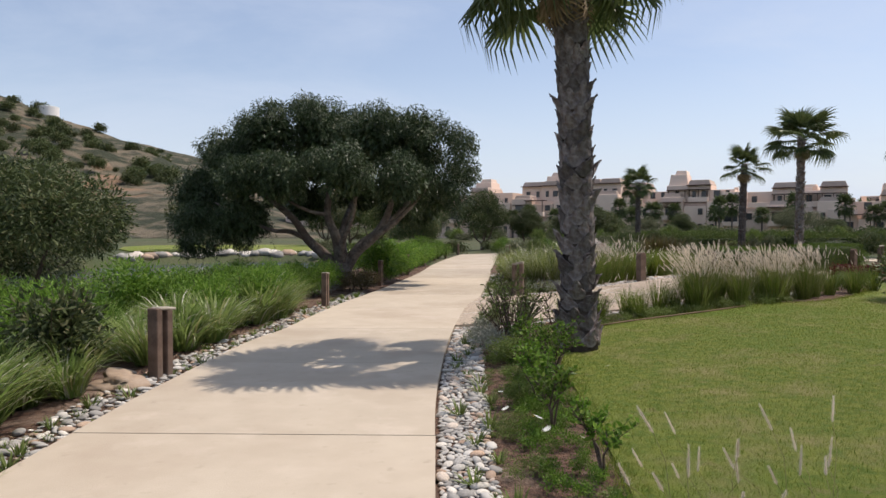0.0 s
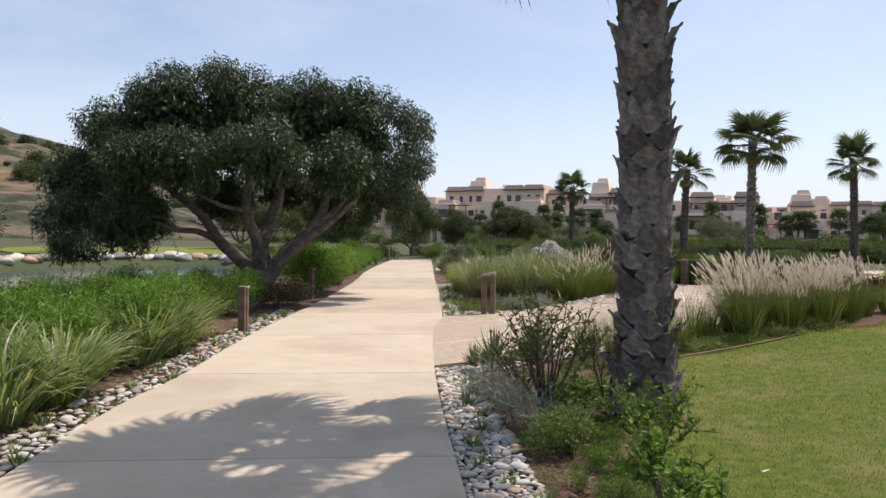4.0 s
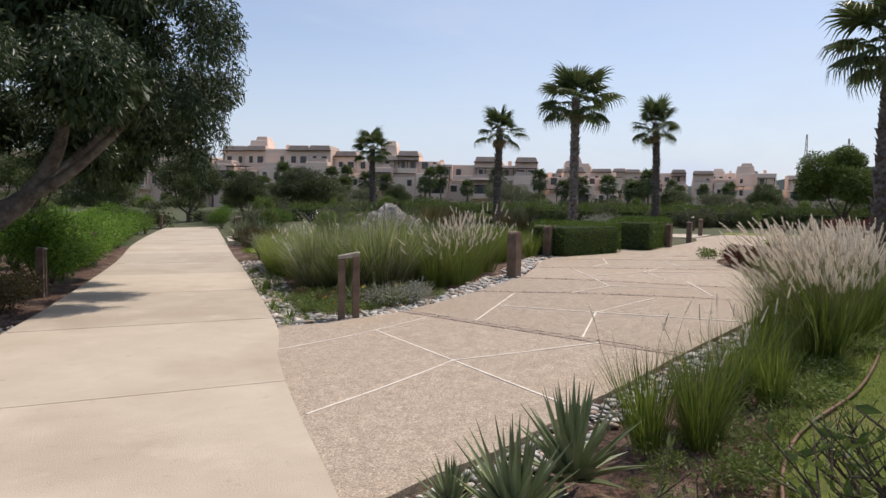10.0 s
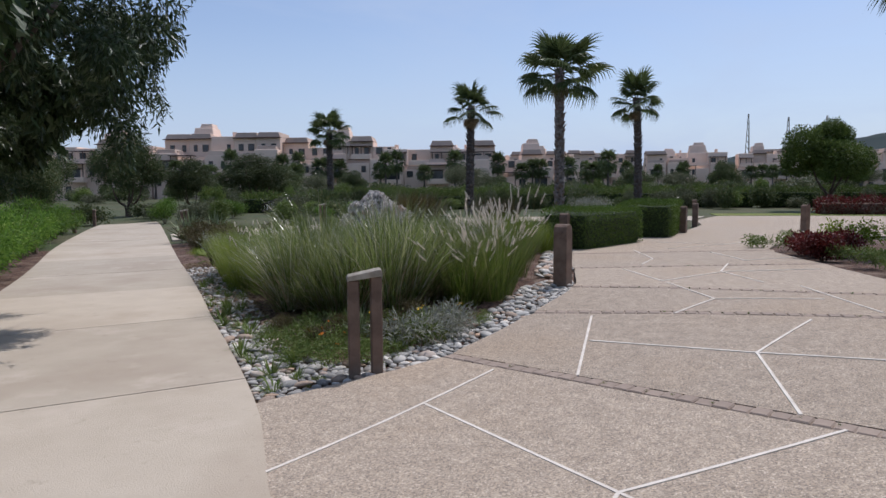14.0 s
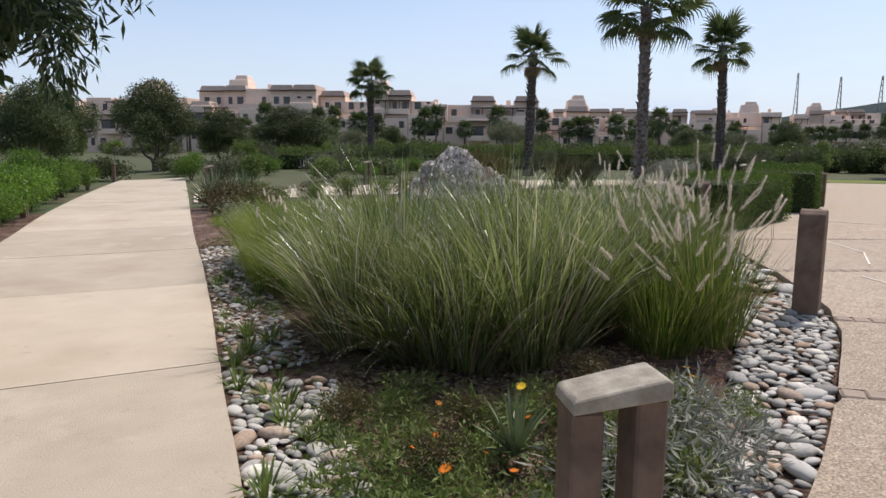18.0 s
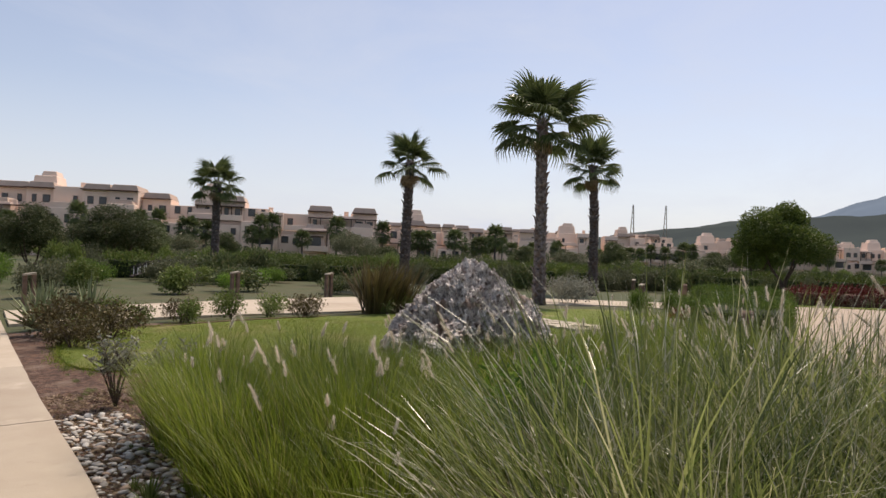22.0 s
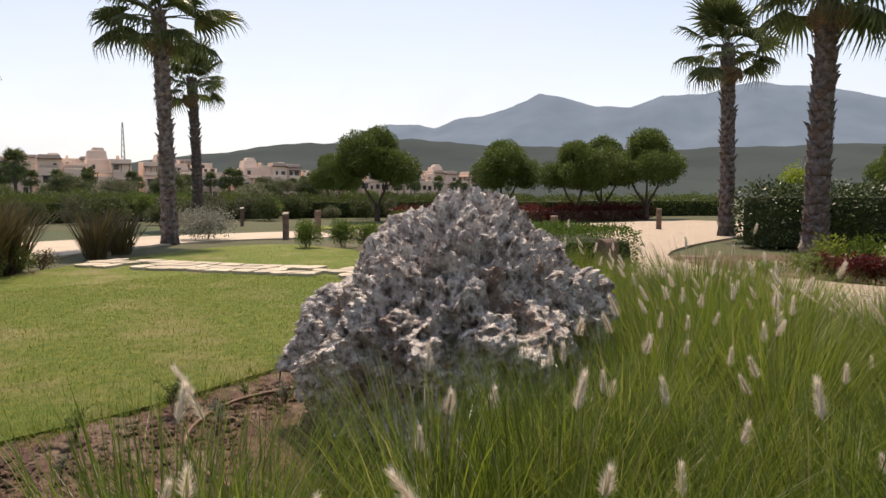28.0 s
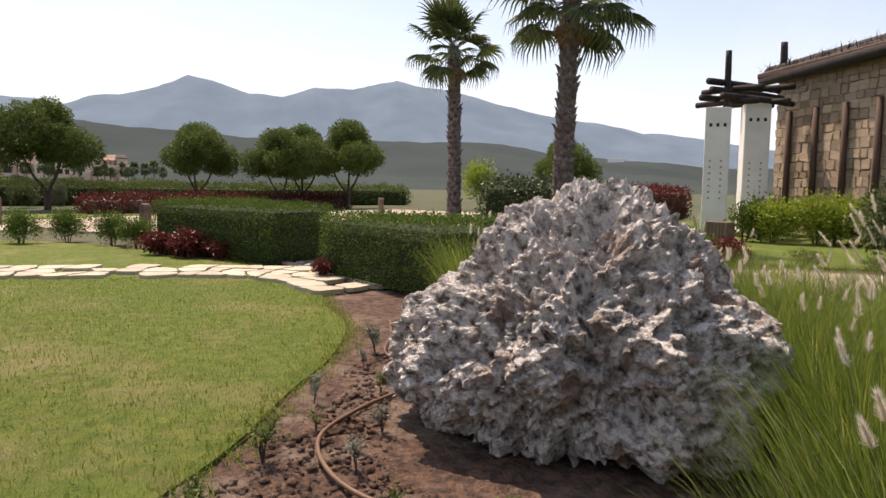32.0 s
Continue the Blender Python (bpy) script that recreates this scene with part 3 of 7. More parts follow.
# bays of the plaza, parted by brick bands that fan out from edge to edge
BANDS = [((2.43, 16.1), (3.6, 12.67)), ((3.86, 16.9), (6.6, 14.1)), ((5.05, 17.78), (7.7, 15.05)), ((6.3, 19.28), (9.6, 17.6)), ((8.0, 21.4), (11.3, 19.7))]
plaza = thing("plaza", "exposed-aggregate forecourt with white inlaid lines and narrow brick bands", "paving", kind="structure")
strip = 0.066
start = None
for k, (a, b) in enumerate(BANDS):
    d = np.array([b[0] - a[0], b[1] - a[1]])
    d /= np.hypot(*d)
    nrm = np.array([d[1], -d[0]])
    if nrm @ np.array([1.0, 0.5]) < 0:
        nrm = -nrm
    near_a, near_b = tuple(np.array(a) - nrm * strip), tuple(np.array(b) - nrm * strip)
    far_a, far_b = tuple(np.array(a) + nrm * strip), tuple(np.array(b) + nrm * strip)
    if start is None:
        left_edge = [(edge_x(CR, y) - 0.03, y) for y in np.linspace(15.77, 11.07, 7)]
        poly = [p for p in PL[1:] if p[0] < near_a[0] - 0.1] + [near_a, near_b] + [p for p in PR if p[0] < near_b[0] - 0.1][::-1] + left_edge[::-1]
    else:
        (sa, sb) = start
        poly = [sa] + [p for p in PL if sa[0] + 0.1 < p[0] < near_a[0] - 0.1] + [near_a, near_b] + [p for p in PR if sb[0] + 0.1 < p[0] < near_b[0] - 0.1][::-1] + [sb]
    part("slab", sheet(poly, -0.006, 1.0, 0.08), AGGREGATE, plaza)
    start = (far_a, far_b)
(sa, sb) = start
poly = [sa] + [p for p in PL if p[0] > sa[0] + 0.1] + FAR_SIDE + [p for p in PR if p[0] > sb[0] + 0.1][::-1] + [sb]
part("slab", sheet(poly, -0.006, 1.5, 0.08), AGGREGATE, plaza)

brick_me = from_bm("brick", box_bm(0.1, 0.127, 0.07, 0.009))
for k, (a, b) in enumerate(BANDS):
    a, b = np.array(a), np.array(b)
    across = np.array([-(b - a)[1], (b - a)[0]]) / np.hypot(*(b - a)) * 0.064
    part("joint_bed", sheet([tuple(a + across), tuple(a - across), tuple(b - across), tuple(b + across)], -0.013, 1.0, 0.05), MORTAR, plaza)
    n = int(np.hypot(*(b - a)) / 0.106)
    ang = math.degrees(math.atan2(b[1] - a[1], b[0] - a[0]))
    for i in range(n):
        p = a + (b - a) * (i + 0.5) / n
        part("brick", brick_me, BRICK, plaza, m=pose(p[0], p[1], hz(*p) - 0.072 + rng.uniform(-0.004, 0.003), rng.uniform(-1, 1), 0, ang + rng.uniform(-2, 2)))

INLAYS = [((0.60, 14.63), (2.49, 15.52)), ((1.74, 15.17), (1.89, 13.56)), ((1.89, 13.56), (3.3, 13.4)), ((1.89, 13.56), (0.38, 12.59)), ((1.89, 13.56), (2.02, 12.06)),
          ((2.86, 15.02), (4.13, 16.36)), ((3.53, 15.68), (4.17, 14.6)), ((4.17, 14.6), (3.32, 13.67)), ((4.17, 14.6), (5.4, 15.0)), ((4.17, 14.6), (5.08, 13.3)),
          ((6.1, 17.3), (5.6, 16.19)), ((5.6, 16.19), (4.75, 15.92)), ((5.6, 16.19), (6.5, 15.6)), ((6.2, 14.85), (7.15, 16.3)), ((6.16, 17.45), (6.72, 18.7)), ((6.16, 17.45), (7.5, 17.7)),
          ((7.55, 17.74), (8.5, 18.4)), ((7.55, 17.74), (8.9, 17.2)), ((7.55, 17.74), (7.08, 16.73)), ((9.4, 21.3), (8.28, 19.7)), ((8.28, 19.7), (7.46, 19.1)), ((10.05, 20.05), (9.14, 18.6)), ((9.14, 18.6), (10.2, 18.5)), ((10.2, 21.2), (12.0, 21.3)), ((12.0, 21.3), (13.4, 21.7)), ((11.5, 22.8), (12.0, 21.3))]
for a, b in INLAYS:
    a, b = np.array(a), np.array(b)
    d = (b - a) / np.hypot(*(b - a))
    n = np.array([-d[1], d[0]]) * 0.010
    part("inlay_strip", sheet([tuple(a + n), tuple(a - n), tuple(b - n), tuple(b + n)], 0.0, 0.5, 0.03), INLAY, plaza)

LOOP_N = [(2.45, 31.9), (4.4, 31.6), (9.0, 31.9), (14.0, 33.2), (18.2, 32.6), (20.6, 30.0)]
LOOP_F = [(2.75, 34.6), (5.1, 34.7), (8.1, 35.8), (13.2, 37.0), (18.0, 36.5), (24.0, 32.3)]
loop = part("path", sheet(outline(LOOP_N, 4) + outline(LOOP_F, 4)[::-1], -0.015, 1.0, 0.08), CONCRETE)
tagged(loop, "pale curved side path round the lawn", "path", kind="structure")

# ---- lawns ----
LAWN_RIGHT = outline([(0.95, -4), (1.0, 2.5), (1.12, 4.2), (1.2, 5.3), (1.28, 6.6), (1.36, 7.9), (1.6, 9.2), (2.1, 10.3), (3.0, 11.15), (4.4, 11.75), (5.6, 12.3), (7.3, 13.0), (9.3, 15.2), (10.6, 17.2), (13, 18.4), (16, 17.9), (21, 15.8), (27, 12), (22, 4), (14, -4)], 4, True)
LAWN_MID = outline([(2.35, 27.2), (2.9, 26.3), (3.5, 25.8), (4.2, 25.3), (4.8, 24.95), (5.6, 24.65), (6.5, 24.3), (7.6, 24.1), (8.6, 24.2), (9.6, 24.15), (11.0, 24.4), (12.6, 25.2), (14.6, 26.6), (16.6, 28.6), (17.4, 30.4), (16.0, 31.4), (12.0, 31.5), (8.0, 30.9), (4.4, 30.3), (2.9, 29.6)], 4, True)
LAWN_FAR = [(25.2, 32.6), (29.4, 29.6), (32.0, 25.6), (34.0, 26.8), (31.2, 31.2), (27, 34.6)]
for poly_, lab in ((LAWN_RIGHT, "mown lawn with dry yellow patches"), (LAWN_MID, "short mown lawn around the rock bed"), (LAWN_FAR, "narrow strip of mown grass")):
    tagged(part("lawn", sheet(poly_, -0.03, 1.0, 0.06), LAWN), lab, "lawn", kind="structure")


# ---- plants: leaf and blade generators ----
WIND = (-0.45, 0.89)


def blades(n, length, spread, lean, width, seed, droop=1.0, segs=4, base=0.12, vary=0.35, wind=0.0):
    """Arching blades that rise from a small disc."""
    r = np.random.RandomState(seed)
    phi = r.uniform(0, 2 * np.pi, n)
    rad = base * np.sqrt(r.uniform(0, 1, n))
    L = length * (1 - vary * r.uniform(0, 1, n) ** 1.5)
    th0 = lean * r.uniform(0.05, 1, n) ** 0.8
    dr = droop * r.uniform(0.4, 1.2, n)
    az = phi + r.normal(0, 0.35, n)
    P = np.stack([rad * np.cos(phi), rad * np.sin(phi), np.zeros(n)], -1)
    side = np.stack([-np.sin(az), np.cos(az), np.zeros(n)], -1)
    twist = r.uniform(-0.9, 0.9, n)[:, None]
    W = width * r.uniform(0.6, 1.3, n)
    pts = []
    for k in range(segs + 1):
        s = k / segs
        pts.append(P.copy())
        th = th0 + dr * s ** 1.5
        step = np.stack([np.sin(th) * np.cos(az), np.sin(th) * np.sin(az), np.cos(th)], -1) * (L / segs)[:, None] * spread
        if wind:
            step = step + np.array([WIND[0], WIND[1], -0.35]) * (wind * s * s * L / segs)[:, None]
        P = P + step
    V = np.zeros((n, 2 * segs + 1, 3))
    for k in range(segs):
        s = k / segs
        w = (W * (1 - s ** 2.2) * (0.75 + 0.5 * min(s * 3, 1) * 0.5))[:, None]
        sd = side + np.stack([np.cos(az), np.sin(az), np.zeros(n)], -1) * twist * 0.5
        V[:, 2 * k], V[:, 2 * k + 1] = pts[k] - sd * w, pts[k] + sd * w
    V[:, 2 * segs] = pts[segs]
    m = 2 * segs + 1
    off = np.arange(n)[:, None] * m
    quads = [np.concatenate([off + 2 * k, off + 2 * k + 1, off + 2 * k + 3, off + 2 * k + 2], 1) for k in range(segs - 1)]
    tri = np.concatenate([off + 2 * segs - 2, off + 2 * segs - 1, off + 2 * segs], 1)
    F = [tuple(f) for q in quads for f in q.tolist()] + [tuple(f) for f in tri.tolist()]
    return V.reshape(-1, 3), F


def bristle_plumes(n, stalk, lean, seed, length=0.14, thick=0.02, bristles=400, base=0.1, wind=0.35):
    """Soft seed heads on thin stalks: returns (stalks), (heads)."""
    r = np.random.RandomState(seed)
    sv, hv = [], []
    for i in range(n):
        az, th = r.uniform(0, 2 * np.pi), lean * r.uniform(0.1, 1)
        L = stalk * r.uniform(0.62, 1.1)
        d = Vector((math.sin(th) * math.cos(az), math.sin(th) * math.sin(az), math.cos(th)))
        b = Vector((base * math.cos(az) * r.uniform(0, 1), base * math.sin(az) * r.uniform(0, 1), 0))
        top = b + d * L
        top = top + Vector((WIND[0], WIND[1], -0.3)) * wind * 0.3 * r.uniform(0.4, 1.2)
        ax = (d + Vector((math.cos(az), math.sin(az), -0.1)) * r.uniform(0.0, 0.35) + Vector((WIND[0], WIND[1], -0.1)) * wind * r.uniform(0.3, 1.4)).normalized()
        sv.append(tube([b, b + d * L * 0.55 + Vector((0, 0, 0.02)), b + d * L * 0.8, top], [0.0022, 0.0018, 0.0016, 0.0012], 3, False))
        e1 = ax.orthogonal().normalized()
        e2 = ax.cross(e1)
        ll = length * r.uniform(0.7, 1.25)
        V, F = tube([top, top + ax * ll * 0.25, top + ax * ll * 0.7, top + ax * ll], [thick * 0.12, thick * 0.26, thick * 0.2, 0.001], 4, False)
        V, F = V.tolist(), list(F)
        for k in range(bristles):
            s = r.uniform(0, 0.98)
            a = r.uniform(0, 2 * np.pi)
            o = top + ax * ll * s
            out = (e1 * math.cos(a) + e2 * math.sin(a))
            tip = o + out * thick * r.uniform(0.7, 1.35) * (1.1 - 0.6 * s) + ax * thick * r.uniform(0.5, 1.4)
            sd = ax.cross(out) * 0.0007
            q = len(V)
            V += [tuple(o - sd), tuple(o + sd), tuple(tip)]
            F.append((q, q + 1, q + 2))
        hv.append((np.array(V), F))
    return join(*sv), join(*hv)


def leaf_quads(P, D, length, width, seed, fold=0.25):
    """Rhombic leaves at points P, pointing along D."""
    r = np.random.RandomState(seed)
    n = len(P)
    D = D / np.maximum(np.linalg.norm(D, axis=1, keepdims=True), 1e-6)
    R = r.normal(size=(n, 3))
    Sd = np.cross(D, R)
    Sd /= np.maximum(np.linalg.norm(Sd, axis=1, keepdims=True), 1e-6)
    Up = np.cross(Sd, D)
    L = (length * r.uniform(0.55, 1.25, n))[:, None]
    W = (width * r.uniform(0.7, 1.2, n))[:, None]
    V = np.stack([P, P + D * L * 0.45 + Sd * W + Up * W * fold, P + D * L, P + D * L * 0.45 - Sd * W + Up * W * fold], 1).reshape(-1, 3)
    o = np.arange(n)[:, None] * 4
    return V, np.concatenate([o, o + 1, o + 2, o + 3], 1)


def blob_points(lobes, n, seed, shell=0.35, gaps=0.0):
    """Points in the outer layers of several ellipsoid lobes (x, y, z, rx, ry, rz)."""
    r = np.random.RandomState(seed)
    lobes = np.array(lobes, float)
    wgt = (lobes[:, 3] * lobes[:, 4] * lobes[:, 5]) ** (2 / 3)
    which = r.choice(len(lobes), n, p=wgt / wgt.sum())
    d = r.normal(size=(n, 3))
    d /= np.linalg.norm(d, axis=1, keepdims=True)
    rad = 1 - shell * r.uniform(0, 1, n) ** 1.3 + 0.045 * r.normal(size=n)
    # clumpy outline
    k = r.normal(size=(7, 3)) * 3.0
    bump_ = sum(np.sin(d @ k[i] * 1.6 + i * 1.7 + which * 0.9) for i in range(7)) / 7
    rad *= 1 + 0.22 * bump_
    P = lobes[which, :3] + d * rad[:, None] * lobes[which, 3:]
    return P, d


def limb_tree(base_r, forks, seed, n=9):
    """Trunk and limbs from a list of polylines with start and end radius."""
    return join(*[tube(outline(p, 4), list(np.linspace(a, b, (len(p) - 1) * 4 + 1) ), n) for p, a, b in forks])

# ---- palms ----
def fan_frond(seed, radius, stem, hang):
    """A fan leaf: stem, then pleated fingers that droop at their tips. Grows along +x, upper side +z."""
    r = random.Random(seed)
    V, F = [], []
    sw = 0.018
    pts = [(0, 0), (stem * 0.5, 0.03 - hang * 0.02), (stem, -hang * 0.05)]
    for i, (x, z) in enumerate(pts):
        V += [(x, -sw * (1 - 0.25 * i), z), (x, sw * (1 - 0.25 * i), z), (x, 0, z - 0.02)]
    for i in range(2):
        for a, b in ((0, 1), (1, 2), (2, 0)):
            F.append((i * 3 + a, i * 3 + b, i * 3 + 3 + b, i * 3 + 3 + a))
    cx, cz = pts[-1]
    n = 24
    for k in range(n):
        a = radians(-104 + 208 * k / (n - 1)) + r.uniform(-0.03, 0.03)
        L = radius * (1.0 - 0.28 * (abs(a) / 2.06) ** 2) * r.uniform(0.9, 1.06)
        d = Vector((math.cos(a), math.sin(a), 0))
        s = Vector((-math.sin(a), math.cos(a), 0))
        w = 0.034 * radius / 0.75
        o = Vector((cx, 0, cz))
        m1 = o + d * L * 0.5 + Vector((0, 0, -0.02 * hang))
        m2 = o + d * L * 0.78 + Vector((0, 0, -(0.05 + 0.12 * hang) * L - r.uniform(0, 0.05)))
        tip = o + d * L * (0.98 - 0.12 * hang) + Vector((0, 0, -(0.16 + 0.4 * hang) * L - r.uniform(0, 0.14)))
        q = len(V)
        up = Vector((0, 0, 0.018))
        V += [tuple(o), tuple(m1 - s * w - up), tuple(m1 + up), tuple(m1 + s * w - up), tuple(m2 - s * w * 0.5), tuple(m2 + up * 0.5), tuple(m2 + s * w * 0.5), tuple(tip)]
        F += [(q, q + 1, q + 2), (q, q + 2, q + 3), (q + 1, q + 4, q + 5, q + 2), (q + 2, q + 5, q + 6, q + 3), (q + 4, q + 7, q + 5), (q + 5, q + 7, q + 6)]
    return mesh_of("frond", V, F)


FRONDS = [fan_frond(11, 0.78, 0.60, 0.15), fan_frond(12, 0.78, 0.72, 0.45), fan_frond(13, 0.72, 0.74, 0.85)]


def boot_mesh(seed, big):
    """The cut-off foot of an old leaf: a broad shield with torn sides and a notched tip. Grows along +z, outwards +y."""
    r = random.Random(seed)
    w, L = 0.138 * big, 0.31 * big
    V, F = [], []
    rows_ = 7
    for i in range(rows_):
        s = i / (rows_ - 1)
        ww = w * (0.62 + 0.5 * math.sin(math.pi * min(s * 1.25 + 0.1, 1.0) ** 0.9) - 0.28 * s ** 3) * r.uniform(0.94, 1.06)
        lift = 0.012 + 0.016 * s + 0.02 * s ** 4
        for k, u in enumerate((-1, -0.5, 0, 0.5, 1)):
            tear = r.uniform(-0.03, 0.025) if i == rows_ - 1 else r.uniform(-0.006, 0.006)
            V.append((u * ww + r.uniform(-0.006, 0.006), lift * big + 0.006 * r.uniform(-1, 1) - 0.052 * abs(u) ** 2 * (1 - 0.25 * s), s * L + tear - 0.05 * abs(u) ** 1.5 * s))
    for i in range(rows_ - 1):
        for k in range(4):
            q = i * 5 + k
            F.append((q, q + 1, q + 6, q + 5))
    n = len(V)
    V += [(x, y - 0.016, z) for x, y, z in V]
    F += [tuple(n + i for i in f[::-1]) for f in F]
    last = 5 * (rows_ - 1)
    rim = [0, 1, 2, 3] + [4 + 5 * i for i in range(rows_)] + [last + 3, last + 2, last + 1] + [5 * i for i in range(rows_ - 1, 0, -1)]
    for a, b in zip(rim, rim[1:] + rim[:1]):
        F.append((b, a, a + n, b + n))
    return mesh_of("leaf_base", V, F, False)


BOOTS = [boot_mesh(s, 1.0) for s in (1, 2, 3, 4)]


def palm(x, y, top, radius, crown, seed, label, hero=False, lean=(0, 0), z0=0.0, fronds=25, foot=1.55):
    r = random.Random(seed)
    p = thing("palm_tree", label, "palm tree", "fan palms in the garden", at(x, y, dz=z0))
    hgt = top
    pts, rad = [], []
    for i in range(15):
        s = i / 14
        z = -0.15 + (hgt + 0.15) * s
        pts.append((lean[0] * s * s, lean[1] * s * s, z))
        flare = 1 + (foot - 1) * math.exp(-max(z, 0) / 0.28)
        rad.append(radius * (1.0 - 0.12 * s) * flare * (0.86 if hero else 0.92))
    V, F = tube(pts, rad, 14)
    part("trunk", mesh_of("trunk", V, F, True), PALM_CORE if hero else PALM_BARK, p, "brown fibrous trunk")

    def spine(z):
        s = min(max((z + 0.15) / (hgt + 0.15), 0), 1)
        return lean[0] * s * s, lean[1] * s * s, radius * (1.0 - 0.12 * s) * (1 + (foot - 1) * math.exp(-max(z, 0) / 0.28))
    z, k = (0.1 if hero else 0.35), 0
    extra = []
    while z < hgt - 0.05:
        around = 5 if hero else 6
        for j in range(around):
            a = 2 * math.pi * (j + 0.5 * (k % 2)) / around + r.uniform(-0.15, 0.15)
            zz = z + r.uniform(-0.035, 0.035)
            sx, sy, rr = spine(zz)
            rr *= 0.97
            tilt = r.choice((0, 1, 1, 2, 3, 3, 4, 5, 7, 20)) if hero else r.choice((0, 2, 6, 18))
            m = pose(sx + rr * math.cos(a), sy + rr * math.sin(a), zz - 0.1, 0, 0, math.degrees(a) - 90) @ pose(0, 0, 0, -tilt, r.uniform(-7, 7), 0) @ Matrix.Diagonal((radius / 0.24 * r.uniform(0.85, 1.1), 1, r.uniform(0.85, 1.15) * (0.86 if hero else 0.7), 1))
            if hero:
                part("leaf_base", r.choice(BOOTS), PALM_BARK, p, m=m)
            else:
                me = r.choice(BOOTS)
                extra.append((np.array([tuple(m @ v.co) for v in me.vertices]), [tuple(f.vertices) for f in me.polygons]))
        z += 0.118 if hero else 0.17
        k += 1
    if extra:
        part("leaf_base", mesh_of("leaf_base", *join(*extra), True), PALM_BARK, p, "ring upon ring of old leaf bases")
    for i in range(fronds):
        s = (i + 0.5) / fronds
        a = i * 137.5 + r.uniform(-12, 12)
        el = 88 - 124 * s ** 0.92 + r.uniform(-9, 9)
        me = FRONDS[0] if s < 0.45 else FRONDS[1] if s < 0.75 else FRONDS[2]
        sc = crown / 1.42 * r.uniform(0.8, 1.12)
        m = pose(lean[0], lean[1], hgt - 0.03 - 0.22 * s, 0, 0, a) @ pose(0.06, 0, 0, r.uniform(-25, 25), -el, 0) @ Matrix.Diagonal((sc * r.uniform(0.75, 1.2), sc * r.uniform(0.75, 1.0), sc, 1))
        part("frond", me, PALM_LEAF, p, m=m)
    for i in range(5):
        a = r.uniform(0, 360)
        m = pose(lean[0], lean[1], hgt - 0.22, 0, 0, a) @ pose(0.12, 0, 0, 0, r.uniform(62, 82), 0) @ Matrix.Diagonal((0.7, 0.7, 0.7, 1))
        if i:
            part("dead_frond", dead_me, DRY_LEAF, p, "dry brown hanging leaf", m=m)
    return p


dead_me = FRONDS[2].copy()
dead_me.name = "dead_frond"
TALL = "tall fan palm with a shaggy trunk of grey leaf bases"
palm_a = palm(1.72, 8.88, 5.15, 0.205, 1.72, 1, "large fan palm with a dark scaly trunk beside the path", True, (-0.17, 0.05), fronds=30, foot=1.6)
palm(16.9, 33.2, 5.85, 0.18, 1.85, 2, TALL, lean=(0.2, 0.3), fronds=32)
palm(17.6, 41.2, 5.3, 0.19, 1.45, 3, "fan palm of middle height on the lawn", lean=(0.1, 0))
palm(25.5, 37.8, 5.7, 0.18, 1.6, 4, "fan palm beside the clipped hedges", lean=(-0.1, 0.1))
palm(15.6, 56.0, 5.2, 0.2, 1.8, 5, "fan palm in front of the houses", lean=(0.0, 0.0))
palm(22.1, 19.1, 5.3, 0.19, 1.65, 6, "slender fan palm behind the forecourt", lean=(0.0, 0.1))
palm(15.22, 18.65, 5.15, 0.2, 1.75, 7, "stout fan palm at the edge of the forecourt", lean=(0.0, -0.1), fronds=34)

# ---- trees ----
def crown_part(name, lobes, n, leaf_l, leaf_w, mat_, parent, seed, hang=0.3, shell=0.35, label="", keep=None):
    P, d = blob_points(lobes, n, seed, shell)
    if keep is not None:
        ok = keep(P)
        P, d = P[ok], d[ok]
    r = np.random.RandomState(seed + 5)
    D = d * 0.6 + r.normal(size=d.shape) * 0.5 + np.array([0, 0, -hang])
    ob = part(name, mesh_of(name, *leaf_quads(P, D, leaf_l, leaf_w, seed)), mat_, parent, label)
    return ob


